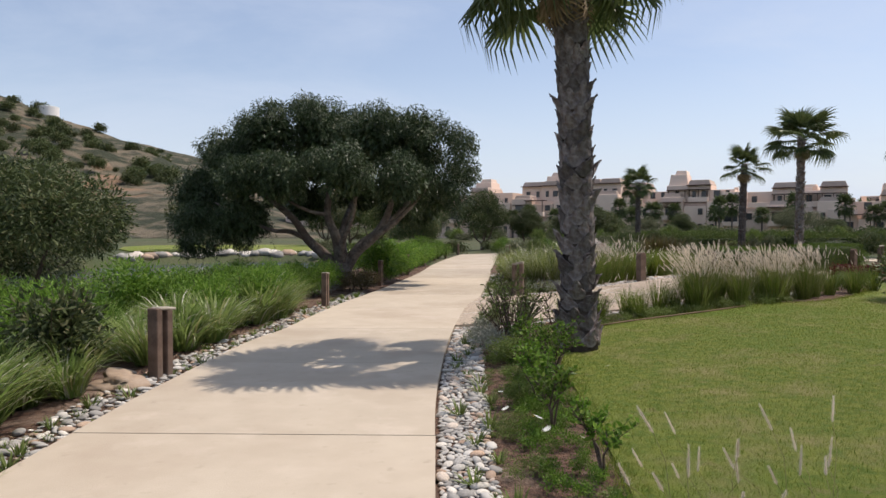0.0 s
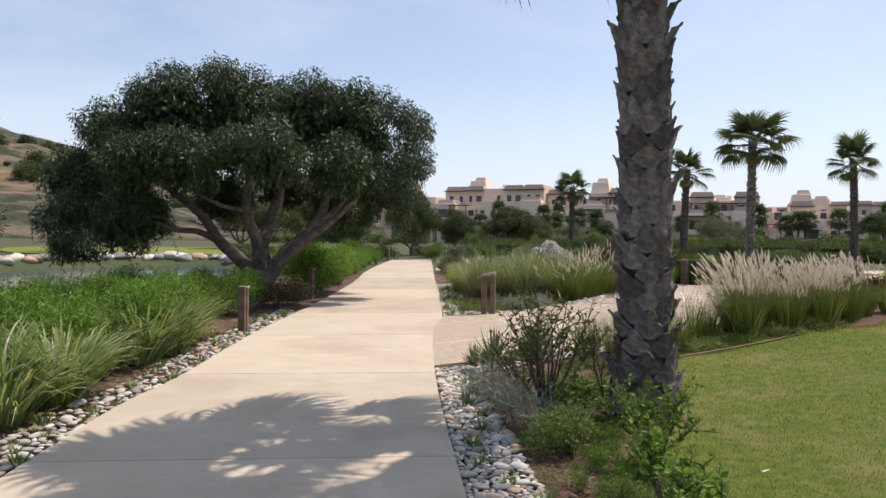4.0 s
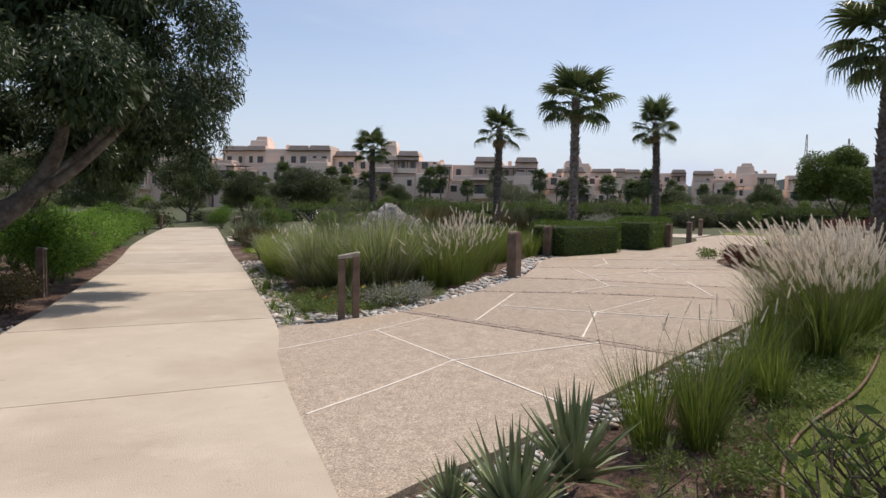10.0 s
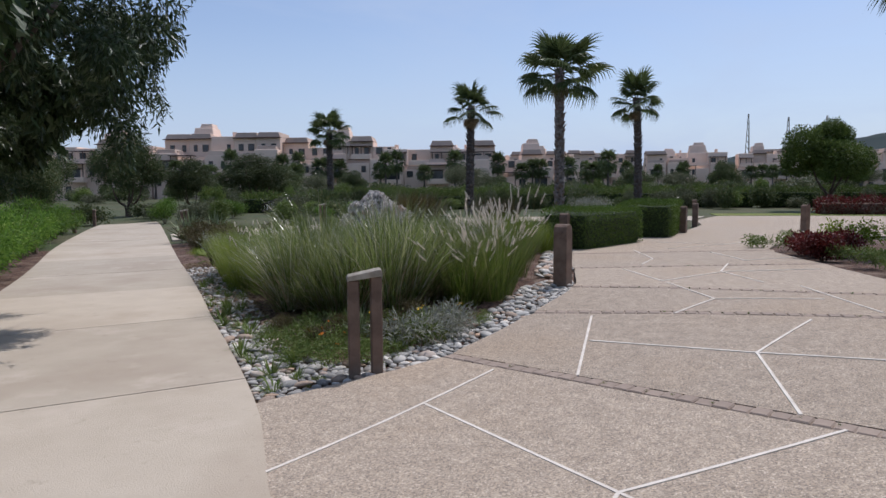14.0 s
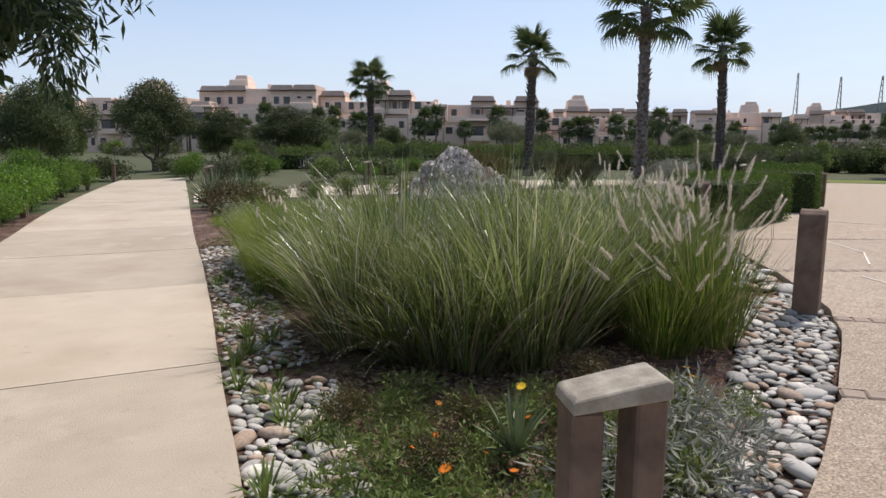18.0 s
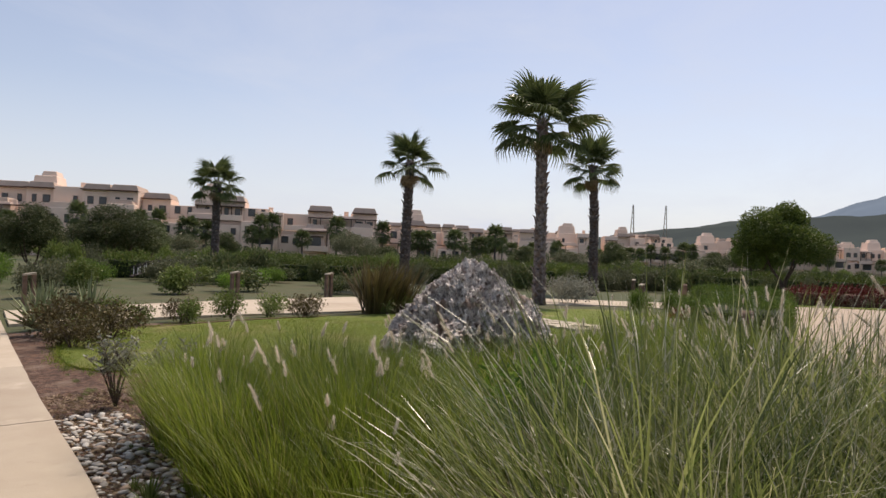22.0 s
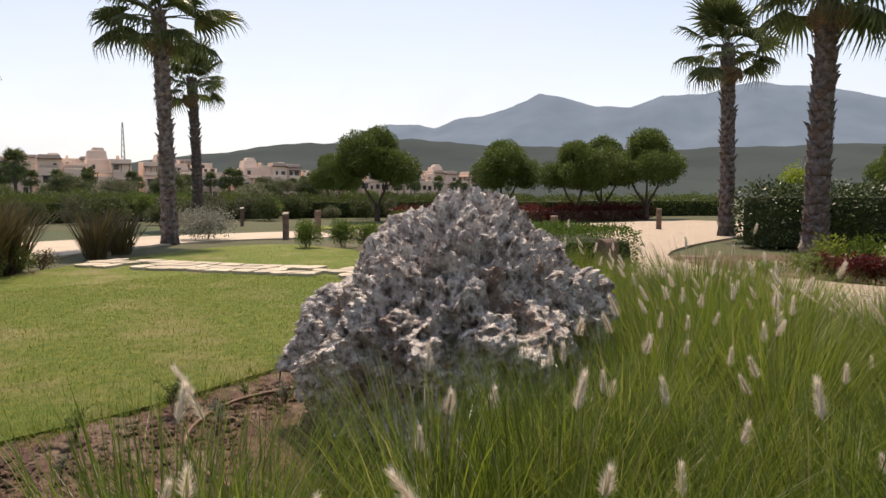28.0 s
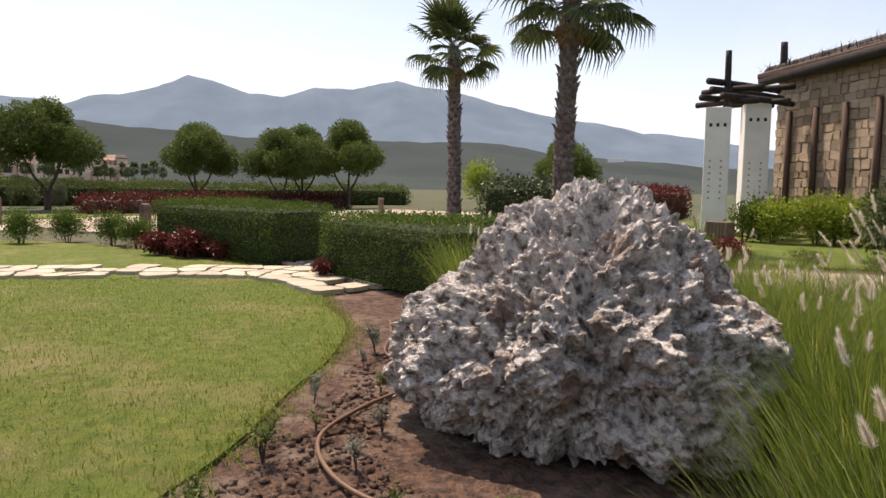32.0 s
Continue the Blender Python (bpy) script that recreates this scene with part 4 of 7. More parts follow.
# the spreading pepper tree beside the path
tree = thing("pepper_tree", "broad spreading pepper tree with several pale limbs and drooping dark foliage", "tree", m=at(-2.75, 18.9, dz=-0.1))
wood = limb_tree(0.3, [
    ([(0, 0, -0.2), (0.02, 0.0, 0.35), (0.05, -0.05, 0.75)], 0.34, 0.25),
    ([(-0.1, 0, 0.55), (-0.5, -0.1, 1.0), (-0.85, -0.3, 1.35), (-1.2, -0.45, 1.9), (-1.9, -0.6, 2.5), (-2.6, -0.6, 3.1)], 0.17, 0.04),
    ([(-0.05, 0.0, 0.6), (-0.08, -0.2, 1.3), (-0.3, -0.4, 2.0), (-0.25, -0.5, 2.8), (-0.6, -0.5, 3.8)], 0.16, 0.04),
    ([(0.1, 0, 0.5), (0.42, -0.2, 1.0), (0.95, -0.4, 1.45), (1.3, -0.6, 2.0), (1.5, -0.7, 2.7), (1.9, -0.6, 3.5)], 0.17, 0.04),
    ([(0.1, 0.1, 0.6), (0.5, 0.3, 1.2), (1.15, 0.5, 1.7), (1.8, 0.7, 2.4), (2.4, 0.9, 3.2)], 0.15, 0.03),
    ([(0.0, -0.1, 0.65), (0.12, -0.6, 1.3), (0.45, -1.0, 2.0), (0.6, -1.4, 2.9)], 0.11, 0.03),
    ([(-0.78, -0.28, 1.3), (-1.25, -0.5, 1.55), (-1.7, -0.9, 1.6), (-2.4, -1.0, 1.95), (-3.1, -0.9, 2.3)], 0.08, 0.02),
    ([(-0.3, -0.4, 2.0), (-0.75, -0.75, 2.1), (-1.2, -0.95, 2.35), (-1.6, -1.1, 2.7)], 0.06, 0.02),
    ([(0.05, 0.2, 0.7), (-0.1, 1.0, 1.6), (0.1, 1.9, 2.5), (0.3, 2.5, 3.2)], 0.13, 0.03),
    ([(0.95, -0.4, 1.45), (1.5, -0.8, 1.8), (2.1, -1.0, 2.4), (2.6, -1.1, 3.0)], 0.09, 0.02),
    ([(2.4, 0.9, 3.2), (2.9, 0.7, 2.9), (3.1, 0.45, 2.3)], 0.02, 0.008)], 1)
part("trunk", mesh_of("trunk", *wood, True), PALE_BARK, tree, "short trunk forking low into crooked pale limbs")
# the crown: large leaf masses, each broken up into smaller ones
rt_ = random.Random(21)
MASSES = [(-2.9, -0.2, 3.6, 0.88), (-1.75, -0.7, 4.15, 0.85), (-0.45, -0.3, 4.3, 0.95), (0.95, -0.6, 4.1, 0.82), (1.95, -0.4, 4.2, 0.82), (2.85, -0.2, 3.65, 0.8), (3.2, 0.6, 3.1, 0.6), (0.3, 0.6, 4.2, 0.8), (2.6, -0.8, 2.75, 0.6),
          (-3.85, 0.2, 2.7, 0.8), (-3.55, -0.4, 1.75, 0.85), (-2.4, -0.9, 1.95, 0.75), (-4.0, 0.3, 1.15, 0.5), (-2.9, 0.9, 1.6, 0.8), (-1.3, -1.5, 3.0, 0.85), (0.3, -1.9, 3.0, 0.85), (1.75, -1.5, 2.9, 0.8),
          (-2.5, 1.3, 3.3, 0.9), (-1.0, 1.9, 3.7, 0.95), (0.5, 1.7, 3.9, 0.95), (1.8, 1.4, 3.4, 0.85), (2.5, 2.0, 2.7, 0.7), (1.6, 2.8, 2.3, 0.75), (0.2, 3.0, 2.8, 0.8), (2.2, 3.1, 2.2, 0.55), (-1.4, 2.6, 2.5, 0.8), (1.5, 1.2, 2.3, 0.6), (-2.3, -1.5, 2.9, 0.7)]
LOBES = []
for x, y, z, a in MASSES:
    a *= 1.07
    z += 0.12 if z > 3.4 else 0.0
    for k in range(10):
        el, az = math.asin(rt_.uniform(-0.6, 1.0)), rt_.uniform(0, 2 * math.pi)
        q = a * rt_.uniform(0.5, 0.78)
        e = a * rt_.uniform(0.34, 0.5)
        LOBES.append((x + q * math.cos(az) * math.cos(el), y + q * math.sin(az) * math.cos(el), z + q * math.sin(el) * 0.85, e, e, e * 0.85))
INNER = [(x, y, z - 0.05, a * 0.72, a * 0.72, a * 0.62) for x, y, z, a in MASSES if z > 1.9 and x < 2.6]
# a hanging branch at the path
LOBES += [(3.0, 0.45, 2.35, 0.28, 0.4, 0.32), (3.14, 0.35, 2.0, 0.14, 0.24, 0.32), (3.15, 0.5, 2.7, 0.4, 0.6, 0.35)]


def clear_path(P):
    """No leaves hang low over the middle of the path."""
    return ~((P[:, 0] > 3.27) & (P[:, 2] < 2.4)) & ~((P[:, 0] > 1.9) & (P[:, 2] < 1.62))


crown_part("crown", LOBES, 170000, 0.105, 0.0125, PEPPER, tree, 21, 0.9, 0.6, "dense drooping narrow leaves", clear_path)
crown_part("inner_crown", INNER, 30000, 0.17, 0.045, PEPPER, tree, 24, 0.6, 0.9)
# hanging sprays along the rim
r_ = np.random.RandomState(77)
P, d = blob_points(LOBES, 2200, 22, 0.12)
low = P[(d[:, 2] < 0.25) & ~((P[:, 0] > 2.4) & (P[:, 2] < 2.2)) & (P[:, 2] > 1.0)]
sprays, dirs = [], []
for p in low:
    k = int(r_.randint(14, 26))
    L = r_.uniform(0.2, 0.5)
    s = np.linspace(0, 1, k)[:, None]
    out = r_.normal(0, 0.10, 3)
    sprays.append(p + s * (np.array([out[0], out[1], -L])))
    dd = r_.normal(size=(k, 3)) * 0.7
    dd[:, 2] -= 0.8
    dirs.append(dd)
part("hanging_sprays", mesh_of("hanging_sprays", *leaf_quads(np.concatenate(sprays), np.concatenate(dirs), 0.115, 0.010, 23)), PEPPER, tree, "thin hanging leafy sprays")


def round_tree(x, y, w, h, seed, mat_, label, trunk_h=1.2, n=9000, leaf=0.16, wide=0.035, name="tree", cat="tree", group="", stems=3, hang=0.1):
    r = random.Random(seed)
    t = thing(name, label, cat, group, at(x, y))
    limbs = []
    for i in range(stems):
        a = 2 * math.pi * i / stems + r.uniform(-0.4, 0.4)
        e = w * 0.28
        limbs.append(([(0.06 * math.cos(a), 0.06 * math.sin(a), -0.1), (0.12 * math.cos(a), 0.12 * math.sin(a), trunk_h * 0.5), (e * 0.5 * math.cos(a), e * 0.5 * math.sin(a), trunk_h), (e * math.cos(a), e * math.sin(a), h * 0.75)], 0.05 * h / 3 + 0.03, 0.02))
    part("trunk", mesh_of("trunk", *limb_tree(0.1, limbs, seed, 7), True), BARK, t)
    lobes = []
    for i in range(14):
        a = i * 2.39996 + r.uniform(-0.3, 0.3)
        q = r.uniform(0.05, 0.18) * w if i > 9 else r.uniform(0.22, 0.37) * w
        e = r.uniform(0.14, 0.22) * w
        lobes.append((q * math.cos(a), q * math.sin(a), trunk_h + (h - trunk_h) * (r.uniform(0.55, 0.8) if i > 9 else r.uniform(0.28, 0.6)), e, e, min(e, (h - trunk_h) * 0.3) * r.uniform(0.8, 1.1)))
    crown_part("crown", lobes, n, leaf, wide, mat_, t, seed, hang, 0.5)
    return t


ROUND = "round-headed evergreen tree on several stems"
rt = round_tree(34.5, 33.5, 4.5, 4.5, 31, ROUND_LEAF, ROUND, 1.6, 42000, 0.12, 0.03, group="round trees beyond the hedge")
tagged(rt, group="round trees beyond the hedge")
for x, y, s, rz in ((39.4, 27.9, 0.92, 40), (36.2, 23.8, 0.84, 100), (38.0, 20.4, 0.98, 200), (40.0, 22.6, 0.95, 300), (32.6, 10.8, 0.75, 20), (47, 41, 0.9, 75)):
    copy_thing(rt, at(x, y, rz, s))
ol = round_tree(3.0, 53.4, 4.2, 4.5, 41, DARK_LEAF, "grey-green olive tree on crooked stems at the path's end", 1.0, 24000, 0.14, 0.024, group="olive trees near the houses", stems=4, hang=0.2)
for x, y, s, rz, sz in ((6.6, 54.6, 0.75, 60, 0.7), (13.4, 67, 1.45, 150, 0.9), (-1.4, 41.5, 0.72, 300, 0.75), (-1.5, 60, 1.0, 220, 1.0), (-6, 62, 1.3, 10, 1.15), (-11, 66, 1.3, 90, 1.2), (16.5, 72, 1.2, 30, 0.75)):
    copy_thing(ol, at(x, y, rz, s, sz=sz))
ol_b = round_tree(-8.5, 64, 5.0, 4.6, 43, OLIVE_LEAF, "grey-green olive tree with an open crown", 1.2, 16000, 0.16, 0.026, group="olive trees near the houses", stems=4, hang=0.2)
# the dark trees on the pond's near side
tam = round_tree(-12.2, 19.5, 6.4, 4.2, 51, DARK_LEAF, "loose dark tamarisk with pale leaning stems at the pond", 0.7, 16000, 0.22, 0.03, group="trees at the pond", stems=5, hang=0.1)
for x, y, s, rz in ((-15.5, 22.5, 1.05, 140), (-20, 26, 1.2, 30), (-19.0, 33.5, 1.1, 250), (-24, 40, 1.3, 80), (-17, 52, 1.0, 200)):
    copy_thing(tam, at(x, y, rz, s))

# ---- boulder ----
ARC_S = [0.0, 0.12, 0.25, 0.38, 0.5, 0.6, 0.7, 0.8, 0.9, 0.96, 1.0]
ARC_R = [0.0, 0.46, 0.70, 0.87, 0.95, 0.86, 0.66, 0.47, 0.25, 0.11, 0.0]
ARC_Z = [0.0, 0.01, 0.06, 0.22, 0.46, 0.68, 0.9, 1.09, 1.26, 1.33, 1.35]


def boulder_mesh():
    bm = bmesh.new()
    bmesh.ops.create_icosphere(bm, subdivisions=7, radius=1.0)
    for v in bm.verts:
        n = v.co.normalized()
        az = math.atan2(n.y, n.x)
        el = n.z
        r = 1.0 + 0.09 * math.sin(az * 3 + 0.6) + 0.06 * math.sin(az * 5 + 2.0)
        flat_ = math.hypot(n.x, n.y) or 1e-6
        s = math.asin(max(-1, min(1, el))) / math.pi + 0.5
        rad = float(np.interp(s, ARC_S, ARC_R)) * r
        c = Vector((n.x / flat_ * rad, n.y / flat_ * rad, float(np.interp(s, ARC_S, ARC_Z))))
        c.x, c.y = c.x - 0.10 * max(c.z - 0.4, 0), c.y - 0.06 * c.z
        p = c * 1.0
        big = noise.fractal(p * 2.0 + Vector((3, 1, 7)), 0.9, 2.0, 4) * 0.15 * (1 - 0.5 * smooth(c.z - 0.5))
        d1 = noise.voronoi(p * 4.2)[0]
        d2 = noise.voronoi(p * 9.5 + Vector((5, 2, 1)))[0]
        d3 = noise.voronoi(p * 19.0)[0]
        d4 = noise.voronoi(p * 34.0)[0]
        pit = -0.10 * max(0.0, 0.42 - d1[0]) / 0.42 - 0.10 * max(0.0, 0.42 - d2[0]) / 0.42 - 0.06 * max(0.0, 0.42 - d3[0]) / 0.42
        knob = 0.05 * (d2[1] - d2[0]) + 0.052 * (d3[1] - d3[0]) + 0.032 * (d4[1] - d4[0]) + 0.02 * noise.noise(p * 26)
        hollow = -0.17 * max(0.0, noise.noise(p * 8 + Vector((9, 9, 9))) - 0.08) - 0.13 * max(0.0, noise.noise(p * 20 + Vector((2, 9, 5))) - 0.08)
        v.co = c + n * (big + pit + knob + hollow)
        v.co.z = max(v.co.z, -0.06)
    return from_bm("boulder", bm, False)


boulder = part("boulder", boulder_mesh(), BOULDER, m=pose(4.8, 23.22, hz(4.8, 23.22) - 0.09, 0, 0, 62) @ Matrix.Diagonal((0.94, 0.82, 0.98, 1)))
tagged(boulder, "big porous grey and pinkish boulder standing in the flower bed", "boulder")

# ---- grasses ----
def grass_clump(name, label, cat, group, specs, seed, plume=None, plume_mat=PLUME, wind=0.25):
    t = thing(name, label, cat, group)
    for i, (mat_, n, length, lean, width, droop, base) in enumerate(specs):
        part("foliage" if i == 0 else "stem_tuft", mesh_of("foliage", *blades(n, length, 1.0, lean, width, seed + i, droop, 5 if length > 0.6 else 4, base, wind=wind)), mat_, t)
    if plume:
        n, stalk, lean, length, thick = plume
        st, hd = bristle_plumes(n, stalk, lean, seed + 9, length, thick, wind=0.12 + wind * 0.6)
        part("stalk_tuft", mesh_of("stalk_tuft", *st), STALK, t)
        part("plume_tuft", mesh_of("plume_tuft", *hd), plume_mat, t, "fluffy pale seed heads")
    return t


def plant_all(protos, spots, rng_, smin=0.85, smax=1.15, lean=0.0, turn=180):
    """Spread copies of the prototypes over the spots; each prototype stands on a spot itself."""
    used = set()
    for i, (x, y) in enumerate(spots):
        q = protos[i % len(protos)]
        s = rng_.uniform(smin, smax)
        m = at(x, y, rng_.uniform(-turn, turn), s, -0.05, s * rng_.uniform(0.92, 1.08), rng_.uniform(-lean, lean), rng_.uniform(-lean, lean))
        if id(q) not in used:
            used.add(id(q))
            q.matrix_basis = m
        else:
            copy_thing(q, m)


rg = random.Random(12)
TALL_BED = outline([(2.0, 19.1), (2.4, 18.45), (3.0, 18.2), (3.9, 18.45), (4.3, 19.2), (3.8, 20.0), (3.0, 20.15), (2.5, 20.0), (2.1, 19.6)], 3, True)
tall = [grass_clump("tall_grass", "clump of tall arching grey-green grass with bleached stems", "grass clump", "tall grass in the middle bed",
                    [(REED, 200, 1.36, 0.52, 0.0058, 0.95, 0.22), (BLEACHED, 56, 1.42, 0.7, 0.0040, 1.2, 0.18), (REED, 60, 0.85, 1.15, 0.005, 0.5, 0.22), (DRY_LEAF, 110, 0.75, 0.7, 0.0045, 1.1, 0.24), (REED, 40, 1.25, 0.95, 0.0055, 0.25, 0.2)], 100 + 10 * k, wind=0.15) for k in range(4)]
plant_all(tall, scatter(TALL_BED, 46, rg, 0.24), rg, 0.68, 1.1, 16, 180)

FOUNTAIN_LABEL = "fountain grass with soft buff seed heads"
fount = [grass_clump("fountain_grass", FOUNTAIN_LABEL, "grass clump", "fountain grasses", [(FOUNTAIN, 420, 0.80, 0.5, 0.003, 0.7, 0.2)], 200 + 10 * k, (22, 0.86, 0.7, 0.13, 0.02), wind=0.15) for k in range(3)]
spots = [(4.35, 18.35), (4.7, 18.8), (4.05, 17.95), (5.2, 19.3), (4.9, 19.9), (5.6, 20.2), (4.6, 19.4), (3.7, 18.0), (5.3, 20.6), (4.4, 18.9)]
plant_all(fount, spots, rg, 0.9, 1.1, 4, 30)
fine = [grass_clump("fountain_grass", "bright green fountain grass with pale plumes", "grass clump", "fountain grasses round the boulder", [(FINE_GRASS, 470, 0.90, 0.5, 0.0031, 0.8, 0.22), (BLEACHED, 16, 0.8, 0.7, 0.0024, 0.9, 0.2)], 260 + 10 * k, (2, 0.92, 0.28, 0.085, 0.022), wind=0.05) for k in range(3)]
NEAR_BED = outline([(2.0, 21.4), (2.1, 20.6), (3.0, 21.1), (4.2, 21.0), (5.6, 20.6), (7.3, 21.8), (7.0, 22.4), (5.9, 22.3), (4.9, 22.1), (4.0, 22.4), (3.4, 22.8), (3.0, 23.2), (2.6, 23.6), (2.15, 23.2)], 3, True)
plant_all(fine, scatter(NEAR_BED, 70, rg, 0.26) + [(8.1, 22.4), (7.2, 22.6), (7.6, 22.5), (7.9, 22.8), (7.4, 23.0), (6.8, 22.7), (7.0, 23.1), (4.3, 22.2), (4.7, 22.15), (5.2, 22.1), (3.7, 22.55)], rg, 0.8, 1.05, 4, 30)

big = [grass_clump("fountain_grass", "tall fountain grass crowned with pinkish-buff plumes", "grass clump", "fountain grasses beside the forecourt", [(FOUNTAIN, 420, 1.05, 0.42, 0.0035, 0.55, 0.2), (REED, 80, 1.0, 0.6, 0.005, 0.9, 0.2)], 300 + 10 * k, (105, 1.15, 0.5, 0.15, 0.022), wind=0.55) for k in range(3)]
spots = [(4.5, 12.35), (4.85, 12.45), (4.35, 11.95), (5.4, 12.75), (5.9, 12.9), (5.2, 12.3), (6.4, 13.25), (6.9, 13.4), (6.0, 12.7), (7.3, 13.8)]
plant_all(big, spots, rg, 0.78, 0.95, 4, 30)
small = [grass_clump("fountain_grass", "small tuft of green fountain grass", "grass clump", "fountain grasses beside the forecourt", [(FOUNTAIN, 260, 0.62, 0.45, 0.003, 0.5, 0.1)], 360 + 10 * k, (4, 0.7, 0.4, 0.1, 0.012)) for k in range(2)]
plant_all(small, [(2.05, 11.28), (2.3, 11.12), (2.52, 11.38), (3.08, 11.68), (3.26, 11.45), (3.7, 11.95), (3.98, 12.1)], rg, 0.85, 1.1, 6)
near_g = [grass_clump("fountain_grass", "sparse fountain grass stalks with pale plumes in the lawn's edge", "grass clump", "fountain grasses at the lawn's edge", [(FOUNTAIN, 14, 0.45, 0.5, 0.003, 0.6, 0.1)], 380, (4, 0.78, 0.35, 0.12, 0.018))]
plant_all(near_g, [(1.05, 2.95), (1.3, 3.05), (1.55, 3.0), (1.2, 3.25), (1.7, 3.05)], rg, 0.85, 1.0)

# left border: strap leaves, then feathery shrubs
strap = [grass_clump("strap_leaf_plant", "clump of arching yellow-green strap leaves", "plant", "strap-leaved plants along the path", [(STRAP, 165, 1.0, 0.62, 0.0175, 1.5, 0.2), (BLEACHED, 30, 1.0, 0.7, 0.012, 1.6, 0.18)], 400 + 10 * k) for k in range(3)]
spots = [(edge_x(CL, 2.6 + i * 0.36) - 0.62 - rg.uniform(0, 0.4), 2.6 + i * 0.36 + rg.uniform(-0.1, 0.1)) for i in range(32)] + [(-4.25 - rg.uniform(0, 0.3), 3.2 + i * 0.6) for i in range(16)]
plant_all(strap, [p for p in spots if abs(p[1] - 7.35) > 0.3 and abs(p[1] - 14.0) > 0.25], rg, 0.7, 1.15, 9)


def shrub(name, label, cat, group, seed, w, h, mat_, n, leaf, wide, twigs=8, low=0.1, hang=0.0, flat=1.0, twig_mat=BARK):
    r = random.Random(seed)
    t = thing(name, label, cat, group)
    st = []
    for i in range(twigs):
        a, q = r.uniform(0, 2 * math.pi), r.uniform(0.3, 0.9) * w * 0.45
        st.append(tube([(0.03 * math.cos(a), 0.03 * math.sin(a), -0.05), (q * 0.4 * math.cos(a), q * 0.4 * math.sin(a), h * 0.4), (q * math.cos(a + 0.3), q * math.sin(a + 0.3), h * r.uniform(0.75, 1.0))], [0.012, 0.008, 0.003], 5))
    if st:
        part("branchwork", mesh_of("branchwork", *join(*st)), twig_mat, t)
    lobes = [(r.uniform(-0.25, 0.25) * w, r.uniform(-0.25, 0.25) * w, low + (h - low) * r.uniform(0.35, 0.65), w * 0.28, w * 0.28, (h - low) * 0.38 * flat) for _ in range(6)]
    crown_part("foliage", lobes, n, leaf, wide, mat_, t, seed, hang, 0.8)
    return t


fern = [shrub("feathery_shrub", "bright green feathery shrub on the pond bank", "shrub", "feathery shrubs on the pond bank", 500 + k, 1.4, 1.05, FERN, 4200, 0.085, 0.011, 8, 0.1) for k in range(3)]
spots = [(-5.2 - rg.uniform(-0.3, 0.5), 3.5 + 1.1 * i) for i in range(9)] + [(edge_x(CL, 10.6 + 0.6 * i) - 0.95 - rg.uniform(0, 0.5), 10.6 + 0.6 * i) for i in range(11)] + [(-3.6, 13.2), (-3.9, 14.3), (-4.2, 15.6), (-4.9, 16.6), (-5.6, 18.2), (-4.6, 20.5), (-3.2, 22.5), (-2.6, 24), (-2.2, 26), (-2.0, 28), (-1.9, 30.2), (-1.6, 32.5), (-1.3, 35), (-0.9, 37.5), (-3.2, 26.5), (-3.4, 30), (-3.0, 34), (-2.2, 38), (-0.5, 40), (-2.6, 42)]
spots += [(-4.5 - rg.uniform(0, 0.9), 7.0 + 0.55 * i) for i in range(0, 20, 2)] + [(edge_x(CL, 20.5 + 0.75 * i) - 0.45 - rg.uniform(0, 0.35), 20.5 + 0.75 * i) for i in range(26)]
plant_all(fern, spots, rg, 0.68, 1.08, 10)
for i, (x, y) in enumerate(((-5.0, 8.5), (-5.4, 10.0), (-5.2, 11.5), (-5.0, 13.0), (-4.9, 14.5), (-6.2, 9.2), (-6.4, 12.0), (-6.0, 14.2), (-6.8, 10.6))):
    copy_thing(fern[i % 3], at(x, y, rg.uniform(0, 360), 1.2, -0.05))
dark_bush = shrub("shrub", "dark broad-leaved shrub among the strap-leaved plants", "shrub", "", 520, 0.95, 0.95, DARK_LEAF, 1500, 0.11, 0.02, 10, 0.0)
dark_bush.matrix_basis = at(-3.75, 6.8)


